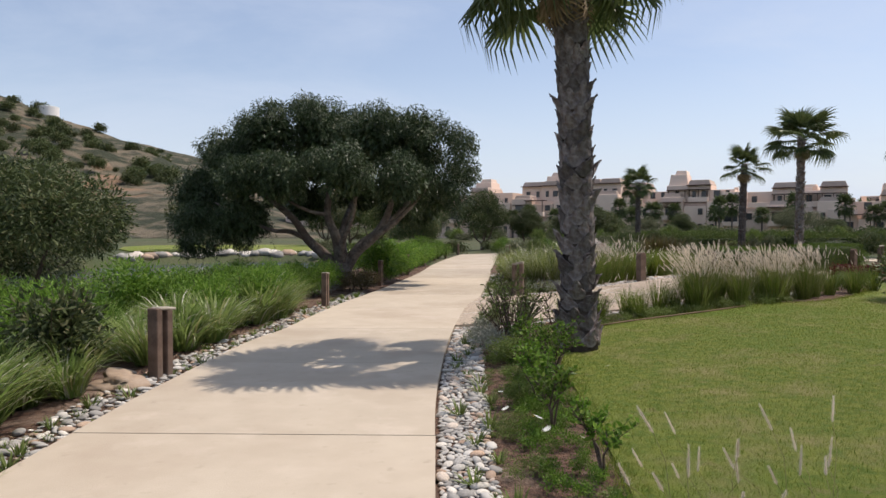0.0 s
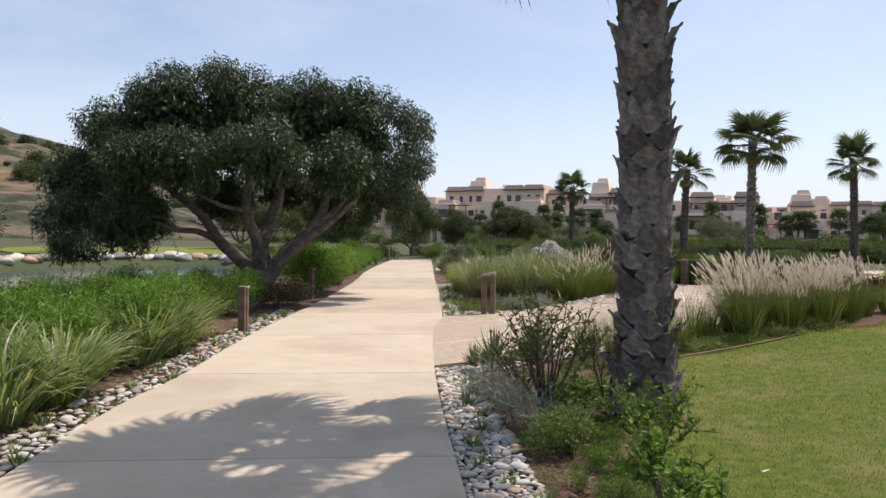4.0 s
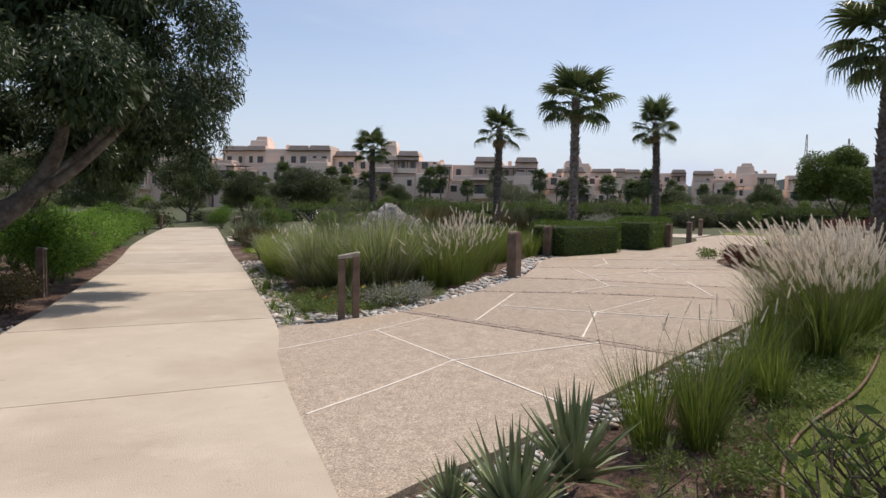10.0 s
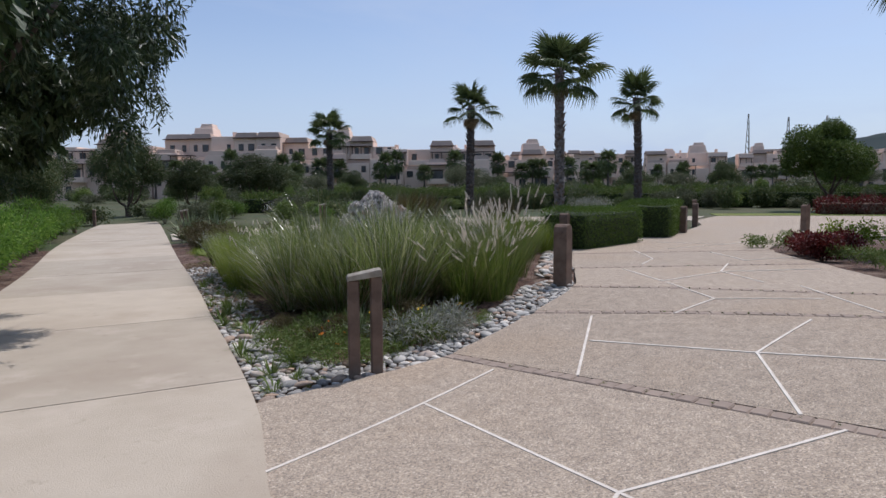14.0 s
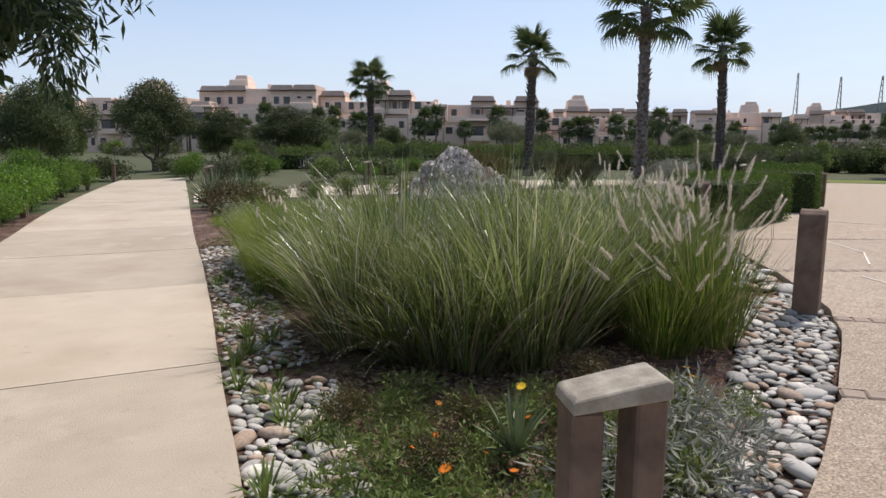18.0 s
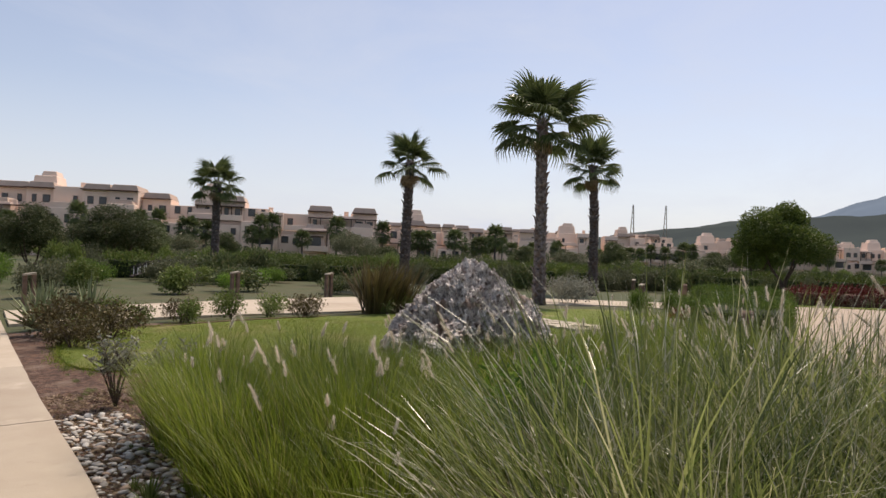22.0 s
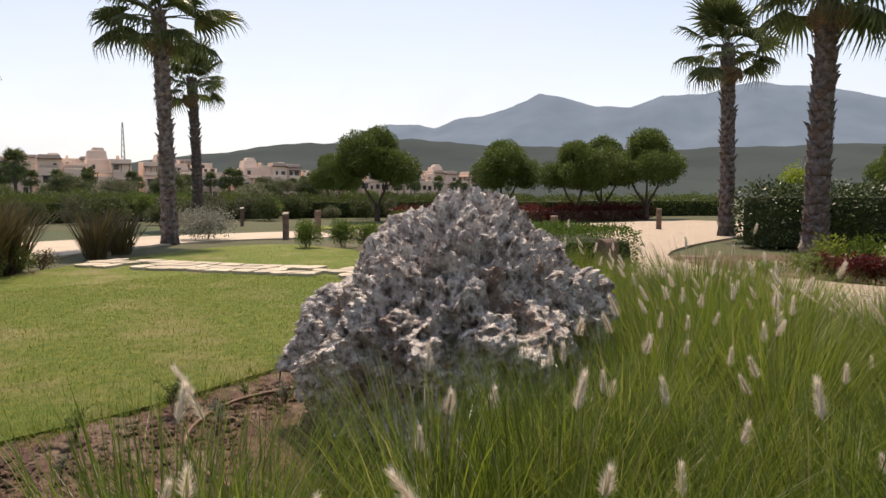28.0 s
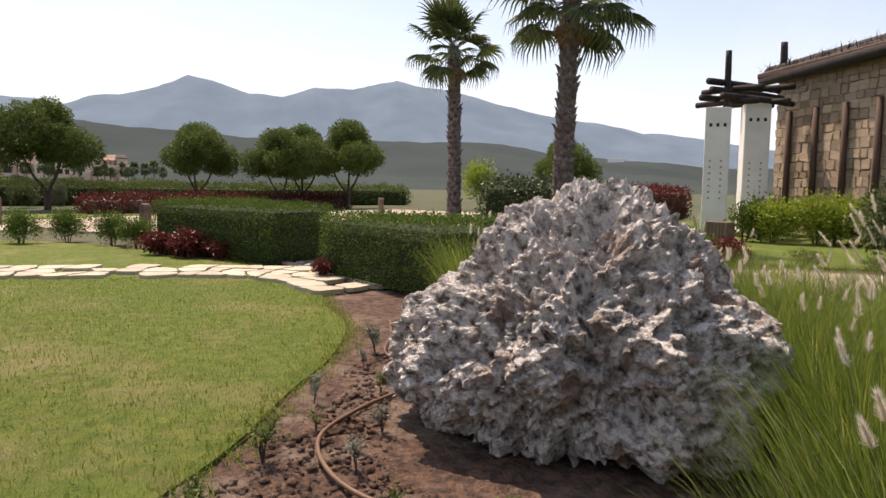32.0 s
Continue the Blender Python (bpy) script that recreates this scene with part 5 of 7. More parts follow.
# ---- clipped hedges ----
def hedge(x, y, lx, ly, h, rz, label, mat_=HEDGE, group="clipped hedges", n=None, leaf=0.05, name="hedge", loose=0.03):
    t = thing(name, label, "hedge", group, at(x, y, rz))
    gap = 0.06 + 1.6 * loose
    # solid dark box under the leaf shell, in place of shaded inner growth
    part("body", box_bm(lx - gap, ly - gap, h + 0.03 - 0.5 * gap, min(0.14, h * 0.2), -0.05, 2), HEDGE_CORE_SHADE if mat_ is not RED_LEAF else SOIL, t)
    r = np.random.RandomState(int(abs(x * 131 + y * 17)) % 9999)
    area = lx * ly + 2 * h * (lx + ly)
    n = n or int(area * 900 * (0.05 / leaf) ** 1.6)
    wts = np.array([lx * ly, lx * h, lx * h, ly * h, ly * h])
    f = r.choice(5, n, p=wts / wts.sum())
    u, v = r.uniform(-0.5, 0.5, n), r.uniform(-0.5, 0.5, n)
    P, D = np.zeros((n, 3)), np.zeros((n, 3))
    for k in range(5):
        s = f == k
        if k == 0:
            P[s] = np.stack([u[s] * lx, v[s] * ly, np.full(s.sum(), h)], -1)
            D[s] = (0, 0, 1)
        elif k < 3:
            sg = 1 if k == 1 else -1
            P[s] = np.stack([u[s] * lx, np.full(s.sum(), sg * ly / 2), (v[s] + 0.5) * h], -1)
            D[s] = (0, sg, 0.3)
        else:
            sg = 1 if k == 3 else -1
            P[s] = np.stack([np.full(s.sum(), sg * lx / 2), u[s] * ly, (v[s] + 0.5) * h], -1)
            D[s] = (sg, 0, 0.3)
    # round the corners, then roughen
    q = np.maximum(np.abs(P[:, :2]) - np.array([lx, ly]) / 2 + 0.14, 0)
    over = np.hypot(q[:, 0], q[:, 1])
    P[:, :2] -= np.sign(P[:, :2]) * q * np.where(over > 0.14, 1 - 0.14 / np.maximum(over, 1e-6), 0)[:, None]
    top = np.maximum(P[:, 2] - h + 0.1, 0)
    P[:, :2] *= (1 - 0.5 * top / max(lx, ly))[:, None]
    P += D * r.normal(-0.01, loose, n)[:, None]
    P[:, 2] += (0.02 + loose * 0.6) * (np.sin(P[:, 0] * 2.3 + x) + np.sin(P[:, 0] * 5.1)) * 0.5 * (P[:, 2] / h) + 0.015 * np.sin(P[:, 1] * 7)
    D = D * 0.7 + r.normal(size=D.shape) * 0.55
    part("foliage", mesh_of("foliage", *leaf_quads(P, D, leaf, leaf * 0.32, 5)), mat_, t)
    return t


hedge(9.9, 23.05, 2.7, 1.1, 0.78, 22, "low dark green clipped hedge block at the forecourt", leaf=0.032)
hedge(13.75, 25.15, 3.3, 1.3, 0.85, 38, "dark green clipped hedge block beside the stone path", leaf=0.034)
LONG = "long clipped hedge beyond the lawns"
for i, (x, y, L, w, h, rz) in enumerate([(11.5, 52, 7, 1.6, 1.3, -12), (19, 50.5, 8, 1.6, 1.35, -14), (27, 48, 8.5, 1.8, 1.5, -22), (34.5, 43.5, 9, 1.8, 1.5, -38), (40.5, 36.5, 9, 1.8, 1.5, -58), (44, 28.5, 8.5, 1.8, 1.5, -74), (45.5, 20, 8.5, 1.8, 1.5, -84), (24, 60, 14, 2.5, 1.6, -10), (40, 54, 14, 2.5, 1.7, -30)]):
    hedge(x, y, L, w, h * 0.68, rz, LONG, LOOSE_HEDGE, "long hedges", leaf=0.12, loose=0.13)
for x, y, L, rz in ((31.2, 30.0, 3.2, -45), (33.9, 27.2, 4.6, -50), (37.5, 22.7, 6.0, -50)):
    hedge(x, y, L, 1.2, 0.6, rz, "low clipped strip of dark red-leaved shrubs", RED_LEAF, "red-leaved strips", leaf=0.11, loose=0.1, name="red_hedge")

# ---- posts ----
def lamp_arch(x, y, rz):
    """Two timber posts under one sloping, rounded cap."""
    t = thing("bollard", "low bollard of two dark timber posts under a bleached sloping cap", "bollard", "timber bollards", at(x, y, rz))
    for dx, h in ((-0.084, 0.685), (0.084, 0.712)):
        part("post", box_bm(0.084, 0.13, h + 0.1, 0.008, -0.1), POST_WOOD, t, m=pose(dx, 0, 0))
    bm = bmesh.new()
    prof = [(-0.13, 0.682), (-0.128, 0.708), (-0.118, 0.72), (0.0, 0.745), (0.114, 0.766), (0.128, 0.76), (0.13, 0.714)]
    a = [bm.verts.new((px, -0.078, pz)) for px, pz in prof]
    b = [bm.verts.new((px, 0.078, pz)) for px, pz in prof]
    for i in range(len(prof)):
        j = (i + 1) % len(prof)
        bm.faces.new((a[i], a[j], b[j], b[i]))
    bm.faces.new(a[::-1])
    bm.faces.new(b)
    bmesh.ops.recalc_face_normals(bm, faces=bm.faces[:])
    bmesh.ops.bevel(bm, geom=bm.edges[:], offset=0.004, segments=1, affect="EDGES")
    part("cap", bm, GREY_WOOD, t, "bleached, grooved wooden cap")
    return t


def round_bollard(x, y, rz, h=0.72):
    t = thing("bollard", "squat dark timber bollard with a rounded head", "bollard", "timber bollards", at(x, y, rz))
    bm = bmesh.new()
    w = 0.095
    prof = [(-w, -0.1), (-w, h - 0.09), (-w * 0.85, h - 0.035), (-w * 0.45, h - 0.005), (0, h), (w * 0.45, h - 0.005), (w * 0.85, h - 0.035), (w, h - 0.09), (w, -0.1)]
    a = [bm.verts.new((px, -0.085, pz)) for px, pz in prof]
    b = [bm.verts.new((px, 0.085, pz)) for px, pz in prof]
    for i in range(len(prof)):
        j = (i + 1) % len(prof)
        bm.faces.new((a[i], a[j], b[j], b[i]))
    bm.faces.new(a[::-1])
    bm.faces.new(b)
    bmesh.ops.recalc_face_normals(bm, faces=bm.faces[:])
    bmesh.ops.bevel(bm, geom=bm.edges[:], offset=0.006, segments=1, affect="EDGES")
    part("post", bm, POST_WOOD, t)
    return t


arch = lamp_arch(1.73, 16.1, -18)
rb = round_bollard(5.12, 18.05, 30)
for x, y, rz in ((8.6, 22.4, 35), (14.6, 24.85, 30), (17.7, 27.2, 35), (22.6, 31.6, 40), (18.0, 23.6, 0), (26.5, 20.6, 0)):
    copy_thing(rb, at(x, y, rz))
for x, y, rz in ((19.6, 31.3, 10), (8.4, 36.6, 0), (11.7, 37.2, 0), (3.25, 35.1, 0), (27.4, 37, 20)):
    copy_thing(arch, at(x, y, rz, 0.95))


def slim_post(x, y, rz):
    t = thing("post", "slim weathered timber post beside the path", "post", "timber posts along the path", at(x, y, rz))
    part("post", box_bm(0.075, 0.15, 0.78, 0.008, -0.1), POST_WOOD, t, m=pose(-0.066, 0, 0))
    part("post", box_bm(0.075, 0.15, 0.75, 0.008, -0.1), POST_WOOD, t, m=pose(0.066, 0, 0))
    part("cap", box_bm(0.21, 0.155, 0.03, 0.01, 0.655), GREY_WOOD, t, m=pose(0, 0, 0, 0, 4, 0))
    return t


sp = slim_post(-2.98, 7.35, 62)
for x, y in ((-2.36, 14.0), (-1.75, 19.6), (-1.25, 24.6), (-0.8, 30.1), (-0.45, 35.6), (0.15, 38.8), (0.95, 43.2)):
    copy_thing(sp, at(x, y, 75, 0.7, sz=0.95))

# ---- houses ----
def taper_box(w, d, h, z0, inset):
    """A parapet that leans inwards to its top."""
    bm = box_bm(w, d, h, 0.0, z0)
    for v in bm.verts:
        if v.co.z > z0 + h / 2:
            v.co.x *= 1 - inset / w * 2
            v.co.y *= 1 - inset / d * 2
    bmesh.ops.bevel(bm, geom=bm.edges[:], offset=0.05, segments=1, affect="EDGES")
    return bm


def villa(x, y, rz, seed, w=15.0, label="", pent=True, z0=0.0):
    """A stepped, flat-roofed house: joined blocks of uneven height, small windows, timber pergolas. Its front looks along -y."""
    r = random.Random(seed)
    t = thing("house", label, "house", "pale houses behind the garden", pose(x, y, z0, 0, 0, rz))
    part("wall", box_bm(w + 3.0, 8.6, 12.4, 0.05, -8.5), RENDER_WALL, t)
    u, k, n = -w / 2 - 1.5, 0, r.choice((4, 5, 5))
    while k < n:
        bw = (w + 3.0) / n
        bx = u + bw / 2
        u += bw
        out = r.choice((0.0, 0.35, 0.7, 1.1, 1.5))
        top = r.choice((3.3, 4.0, 4.4, 4.9))
        front = -5.0 - out
        part("wall", box_bm(bw * r.uniform(0.9, 1.02), 5.0, top + 8.5, 0.06, -8.5), RENDER_WALL, t, m=pose(bx, front + 2.5, 0))
        kind_ = r.random()
        if kind_ < 0.4:
            lw = bw * r.uniform(0.5, 0.7)
            # no opening here: a thin dark panel paints the shade of a deep recess
            part("loggia", box_bm(lw, 0.16, 1.9, 0.0, 1.2), GLASS_AND_SHADE, t, "flat dark panel with a recess's shade in its colour", m=pose(bx, front + 0.02, 0))
            part("balcony", box_bm(lw + 0.5, 0.5, 0.8, 0.04, 0.9), RENDER_WALL, t, m=pose(bx, front - 0.2, 0))
            part("eave", box_bm(lw + 0.7, 0.8, 0.14, 0.03, 3.1), SHADE_WOOD, t, "dark timber eave", m=pose(bx, front - 0.3, 0))
        else:
            for q in (-0.24, 0.24):
                if r.random() < 0.8:
                    win(t, bx + q * bw, front, 1.9 + r.choice((0, 0.2)), r.choice((0.5, 0.6, 0.9)), r.choice((0.9, 1.1)))
        for q in (-0.26, 0.22):
            if r.random() < 0.6:
                win(t, bx + q * bw, front, -0.9, r.choice((0.5, 0.8)), 1.1)
        if r.random() < 0.5:
            part("parapet", taper_box(bw * 0.8, 3.2, 0.7, top - 0.02, 0.25), PARAPET, t, m=pose(bx, front + 2.0, 0))
        k += 1
    u = -w / 2 - 1.2
    k, n = 0, r.choice((4, 5))
    pent_at = r.choice((1, 2)) if pent else -1
    while k < n:
        bw = (w + 2.4) / n * r.uniform(0.85, 1.15)
        bx = u + bw / 2
        u += bw
        dy, bd, h = r.uniform(-1.4, 1.4), r.uniform(5.5, 7.5), r.choice((2.1, 2.7, 3.0, 3.0, 3.3))
        fy = dy - bd / 2
        part("wall", box_bm(bw + 0.1, bd, h, 0.05, 4.0), RENDER_WALL, t, m=pose(bx, dy, 0))
        if h > 2.9 and r.random() < 0.6:
            part("eave", box_bm(bw + 0.3, 0.9, 0.14, 0.03, 4.0 + h - 0.12), SHADE_WOOD, t, "dark timber eave", m=pose(bx, fy - 0.3, 0))
            part("parapet", taper_box(bw + 0.1, bd, 0.9, 4.0 + h, 0.35), PARAPET, t, m=pose(bx, dy, 0))
        for q in ((-0.22, 0.22) if bw > 3.6 else (0.0,)):
            if r.random() < 0.85:
                win(t, bx + q * bw, fy, 4.9, r.choice((0.5, 0.7, 0.9)), 1.0)
        if k == pent_at:
            part("roof_room", taper_box(bw * 0.95, 4.5, 2.0, 4.0 + h - 0.05, 0.3), RENDER_WALL, t, m=pose(bx, dy + 0.4, 0))
            part("roof_room", taper_box(bw * 0.6, 3.0, 0.8, 5.9 + h, 0.25), RENDER_WALL, t, m=pose(bx + 0.3, dy + 0.4, 0))
        elif r.random() < 0.4:
            part("chimney", box_bm(0.7, 0.7, 1.0, 0.05, 4.0 + h), RENDER_WALL, t, m=pose(bx + r.uniform(-1, 1), dy + 1, 0))
        if r.random() < 0.5:
            part("balcony", box_bm(bw * 0.9, 0.22, 0.85, 0.03, 4.0), RENDER_WALL, t, m=pose(bx, -4.88, 0))
        if r.random() < 0.3:
            gw = bw * 0.85
            for e in (-0.47, 0.0, 0.47):
                part("pergola_post", box_bm(0.13, 0.13, 2.1, 0.02, 4.0), SHADE_WOOD, t, m=pose(bx + e * gw, -4.6, 0))
            part("pergola_roof", box_bm(gw + 0.5, 1.7, 0.12, 0.03, 6.1), SHADE_WOOD, t, m=pose(bx, -4.0, 0))
        k += 1
    gx_ = r.uniform(-0.35, 0.35) * w
    gw = r.uniform(2.6, 3.8)
    part("balcony", box_bm(gw, 1.4, 0.85, 0.04, 0.9), RENDER_WALL, t, m=pose(gx_, -6.6, 0))
    for q in (-0.46, 0.46):
        part("pergola_post", box_bm(0.14, 0.14, 2.2, 0.02, 1.7), SHADE_WOOD, t, m=pose(gx_ + q * gw, -7.2, 0))
    part("pergola_roof", box_bm(gw + 0.5, 1.6, 0.12, 0.03, 3.9), SHADE_WOOD, t, m=pose(gx_, -6.5, 0))
    return t


win_cache = {}


def win(t, x, y, z, w, h):
    """A window set into the wall's face: frame, dark pane."""
    key = (w, h)
    if key not in win_cache:
        bm = box_bm(w + 0.16, 0.1, h + 0.16, 0.02, -0.08)
        win_cache[key] = (from_bm("window", bm), from_bm("pane", box_bm(w, 0.06, h, 0.0, 0.0)))
    f = part("window", win_cache[key][0], SHADE_WOOD, t, m=pose(x, y, z))
    part("pane", win_cache[key][1], GLASS_AND_SHADE, f, m=pose(0, -0.04, 0))


HOUSE = "pale pinkish stepped house with flat roofs and timber pergolas"
rows_h = [(-26, 166, -30, 2.0, 17), (-9, 156.5, -30, 2.0, 16), (8, 146.5, -30, 2.0, 16), (25.5, 136.5, -30, 3.2, 18), (42.5, 126.5, -30, 2.4, 16), (57, 118, -30, 1.3, 15), (70, 110.5, -30, 0.0, 13),
          (92, 180, -38, 3.5, 16), (110, 166, -42, 3.2, 16), (125, 153, -44, 3.0, 16), (140, 139, -44, 2.6, 17), (156, 125, -44, 2.2, 16), (172, 111, -46, 2.0, 16), (187, 98, -48, 1.8, 16), (202, 85, -50, 1.5, 16), (215, 71, -54, 1.2, 15),
          (190, 190, -45, 6, 18), (215, 165, -48, 6, 18), (240, 140, -52, 5, 18), (262, 116, -56, 4, 18), (280, 92, -60, 3, 18)]
for i, (x, y, rz, z0, w) in enumerate(rows_h):
    villa(x, y, rz, 60 + i, w, HOUSE, pent=(i % 4 != 1), z0=z0)

# small palms and shrubs before the houses
far_palm = thing("palm_tree", "small dark palm in front of the houses", "palm tree", "palms before the houses", at(30, 100))
part("trunk", mesh_of("trunk", *tube([(0, 0, -0.2), (0, 0, 2), (0, 0, 4.2)], [0.22, 0.17, 0.16], 7), True), PALM_BARK, far_palm)
fv = []
rp = random.Random(8)
for i in range(30):
    s = (i + 0.5) / 30
    m = pose(0, 0, 4.1, 0, 0, i * 137.5) @ pose(0, 0, 0, 0, -(75 - 125 * s), 0) @ Matrix.Diagonal((1.35, 1.35, 1.35, 1))
    me = FRONDS[0 if s < 0.5 else 2]
    fv.append((np.array([tuple(m @ v.co) for v in me.vertices]), [tuple(f.vertices) for f in me.polygons]))
part("crown", mesh_of("crown", *join(*fv)), PALM_LEAF, far_palm)
for i in range(72):
    x = 14 + i * 2.9 + rp.uniform(-2, 2)
    y = 124 - 0.55 * (x - 20) + rp.uniform(-8, 2) if x < 75 else 150 - 0.62 * (x - 75) + rp.uniform(-16, 6)
    copy_thing(far_palm, at(x, y, rp.uniform(0, 360), rp.uniform(0.75, 1.1), sz=rp.uniform(0.9, 1.35)))
bush = shrub("shrub", "dark rounded shrub in front of the houses", "shrub", "shrubs before the houses", 700, 3.4, 2.0, DARK_LEAF, 2600, 0.22, 0.06, 0, 0.0)
bush.matrix_basis = at(20, 92)
bush_o = shrub("shrub", "grey-olive rounded shrub in front of the houses", "shrub", "shrubs before the houses", 701, 3.4, 2.0, OLIVE_LEAF, 2600, 0.2, 0.05, 0, 0.0)
bush_o.matrix_basis = at(24, 90)
bush_y = shrub("shrub", "yellow-green rounded shrub in front of the houses", "shrub", "shrubs before the houses", 702, 3.4, 2.0, LOWGREEN, 2400, 0.2, 0.055, 0, 0.0)
bush_y.matrix_basis = at(28, 88)
MIXED = (bush, bush, bush_o, bush_o, bush_y)
for i in range(150):
    x = -16 + i * 1.4 + rp.uniform(-2, 2)
    y = (112 - 0.45 * (x - 20) + rp.uniform(-34, 4)) if x < 75 else 130 - 0.55 * (x - 75) + rp.uniform(-40, 6)
    copy_thing(MIXED[i % 5], at(x, y, rp.uniform(0, 360), rp.uniform(0.7, 1.6), sz=rp.uniform(0.6, 1.35)))

for i in range(64):
    x, y = rp.uniform(6, 42), 0.0
    y = 49 - 0.012 * (x - 8) ** 2 + rp.uniform(-4, 5)
    copy_thing(MIXED[(i * 3) % 5], at(x, y, rp.uniform(0, 360), rp.uniform(0.25, 0.6), sz=rp.uniform(0.3, 0.75)))
for i in range(46):
    x, y = (rp.uniform(3.5, 15), rp.uniform(38, 50)) if i % 3 else (rp.uniform(-9, 1), rp.uniform(44, 58))
    copy_thing(fern[i % 3] if i % 4 == 0 else MIXED[(i * 2) % 5], at(x, y, rp.uniform(0, 360), rp.uniform(0.6, 1.3) * (1.0 if i % 4 == 0 else 0.45), 0, rp.uniform(0.5, 1.0) * (1.0 if i % 4 == 0 else 0.5)))

for i in range(16):
    x = 14 + i * 6.5 + rp.uniform(-2.5, 2.5)
    copy_thing(ol if i % 2 else ol_b, at(x, 104 - 0.42 * (x - 14) + rp.uniform(-12, 8), rp.uniform(0, 360), rp.uniform(0.75, 1.3), sz=rp.uniform(0.6, 1.0)))

# masts
def mast(x, y, h):
    t = thing("mast", "thin lattice mast on the far hill", "mast", "masts on the hill", pose(x, y, 20))
    V = []
    for k in range(3):
        a = 2 * math.pi * k / 3
        V.append(tube([(3.0 * math.cos(a), 3.0 * math.sin(a), 0), (0.5 * math.cos(a), 0.5 * math.sin(a), h)], [0.45, 0.35], 5))
    for q in range(9):
        z = h * q / 9
        s = 3.0 - 2.5 * q / 9
        V.append(tube([(s, 0, z), (-s * 0.5, s * 0.87, z + h / 9 * 0.8), (-s * 0.5, -s * 0.87, z), (s, 0, z + h / 9 * 0.8)], [0.25] * 4, 4))
    part("lattice", mesh_of("lattice", *join(*V)), GREY_WOOD, t)


for x, y, h in ((582, 424, 44), (603, 401, 44), (625, 500, 56)):
    mast(x, y, h)

# ---- the stone building and its gate pillars ----
def pillar(x, y, rz, w, d, h):
    t = thing("pillar", "tall whitewashed gate pillar with small dark patches painted as holes", "pillar", "white pillars", at(x, y, rz))
    part("shaft", box_bm(w, d, h + 0.2, 0.03, -0.2, 2), WHITEWASH, t)
    # thin dark blocks on the face paint the shade inside pierced holes
    hole = from_bm("hole", box_bm(0.07, 0.02, 0.09, 0.004))
    for u in (-0.25, 0.0, 0.25):
        part("hole", hole, WOOD_AND_HOLE_DARK, t, m=pose(u * w * 1.1, d / 2 + 0.002, h - 0.5))
    dot = from_bm("hole", box_bm(0.05, 0.02, 0.05, 0.01))
    for u in (-0.22, 0.22):
        for k in range(7):
            part("hole", dot, MORTAR, t, m=pose(u * w, d / 2 + 0.004, 0.9 + k * 0.16) @ pose(0, 0, 0, 0, 45, 0))
    return t


pa = pillar(17.6, 13.25, 55, 0.62, 0.6, 3.25)
pb = pillar(18.25, 11.6, 62, 0.66, 0.75, 3.5)
logs = thing("pergola", "crossed tarred logs laid over the pillars", "pergola")
rl = random.Random(3)


def log(a, b, r0):
    V, F = tube(outline([a, ((a[0] + b[0]) / 2 + rl.uniform(-0.03, 0.03), (a[1] + b[1]) / 2, (a[2] + b[2]) / 2 + 0.02), b], 3), [r0 * q for q in (1, 1.03, 0.98, 1.0, 1.02, 0.97, 0.95)], 9)
    part("log", mesh_of("log", V, F, True), WOOD_AND_HOLE_DARK, logs)


dn = np.array([0.4, -0.92])      # from pillar to pillar
dx_ = np.array([0.92, 0.4])
for q, z in ((-0.3, 3.72), (0.0, 3.9), (0.28, 3.72), (0.1, 4.12)):
    c = np.array([17.5, 13.1]) + dx_ * q
    a, b = c - dn * 0.7, c + dn * 2.9
    log((a[0], a[1], z), (b[0], b[1], z + 0.1), 0.085)
for q, z in ((0.0, 3.62), (0.25, 3.98), (1.6, 3.75), (1.85, 4.15)):
    c = np.array([17.5, 13.1]) + dn * q
    a, b = c - dx_ * 0.85, c + dx_ * 0.85
    log((a[0], a[1], z), (b[0], b[1], z), 0.08)
log((17.5, 13.1, 3.4), (17.5, 13.1, 4.95), 0.08)
log((19.2, 10.0, 4.6), (19.2, 10.0, 5.7), 0.1)

# wall: runs towards the garden, stones set in mortar
W0, W1, WH = np.array([19.4, 9.95]), np.array([11.2, 10.8]), 4.7
wd = (W1 - W0) / np.hypot(*(W1 - W0))
wn_ = np.array([-wd[1], wd[0]])
if wn_ @ np.array([-1.0, 1.0]) < 0:
    wn_ = -wn_
wl = float(np.hypot(*(W1 - W0)))
wang = math.degrees(math.atan2(wd[1], wd[0]))
house = thing("stone_building", "rubble-stone building with a thatched eave and timber wall posts", "building", m=pose(W0[0], W0[1], 0, 0, 0, wang))
# local x runs along the wall, the front looks along local y * side
side = 1.0 if (Matrix.Rotation(radians(wang), 2) @ Vector((0, 1))).dot(Vector(wn_)) > 0 else -1.0
part("wall", box_bm(wl, 0.4, WH + 0.3, 0.02, -0.3), MORTAR, house, m=pose(wl / 2, -side * 0.2, 0))
part("wall", box_bm(0.4, 7.0, WH + 0.3, 0.02, -0.3), MORTAR, house, m=pose(0.2, -side * 3.95, 0))
part("wall", box_bm(0.4, 7.0, WH + 0.3, 0.02, -0.3), MORTAR, house, m=pose(wl - 0.2, -side * 3.95, 0))
part("roof", box_bm(wl + 1.0, 8.0, 0.16, 0.03, WH + 0.02), SHADE_WOOD, house, m=pose(wl / 2, -side * 3.6, 0))
rs = random.Random(17)
stones = []
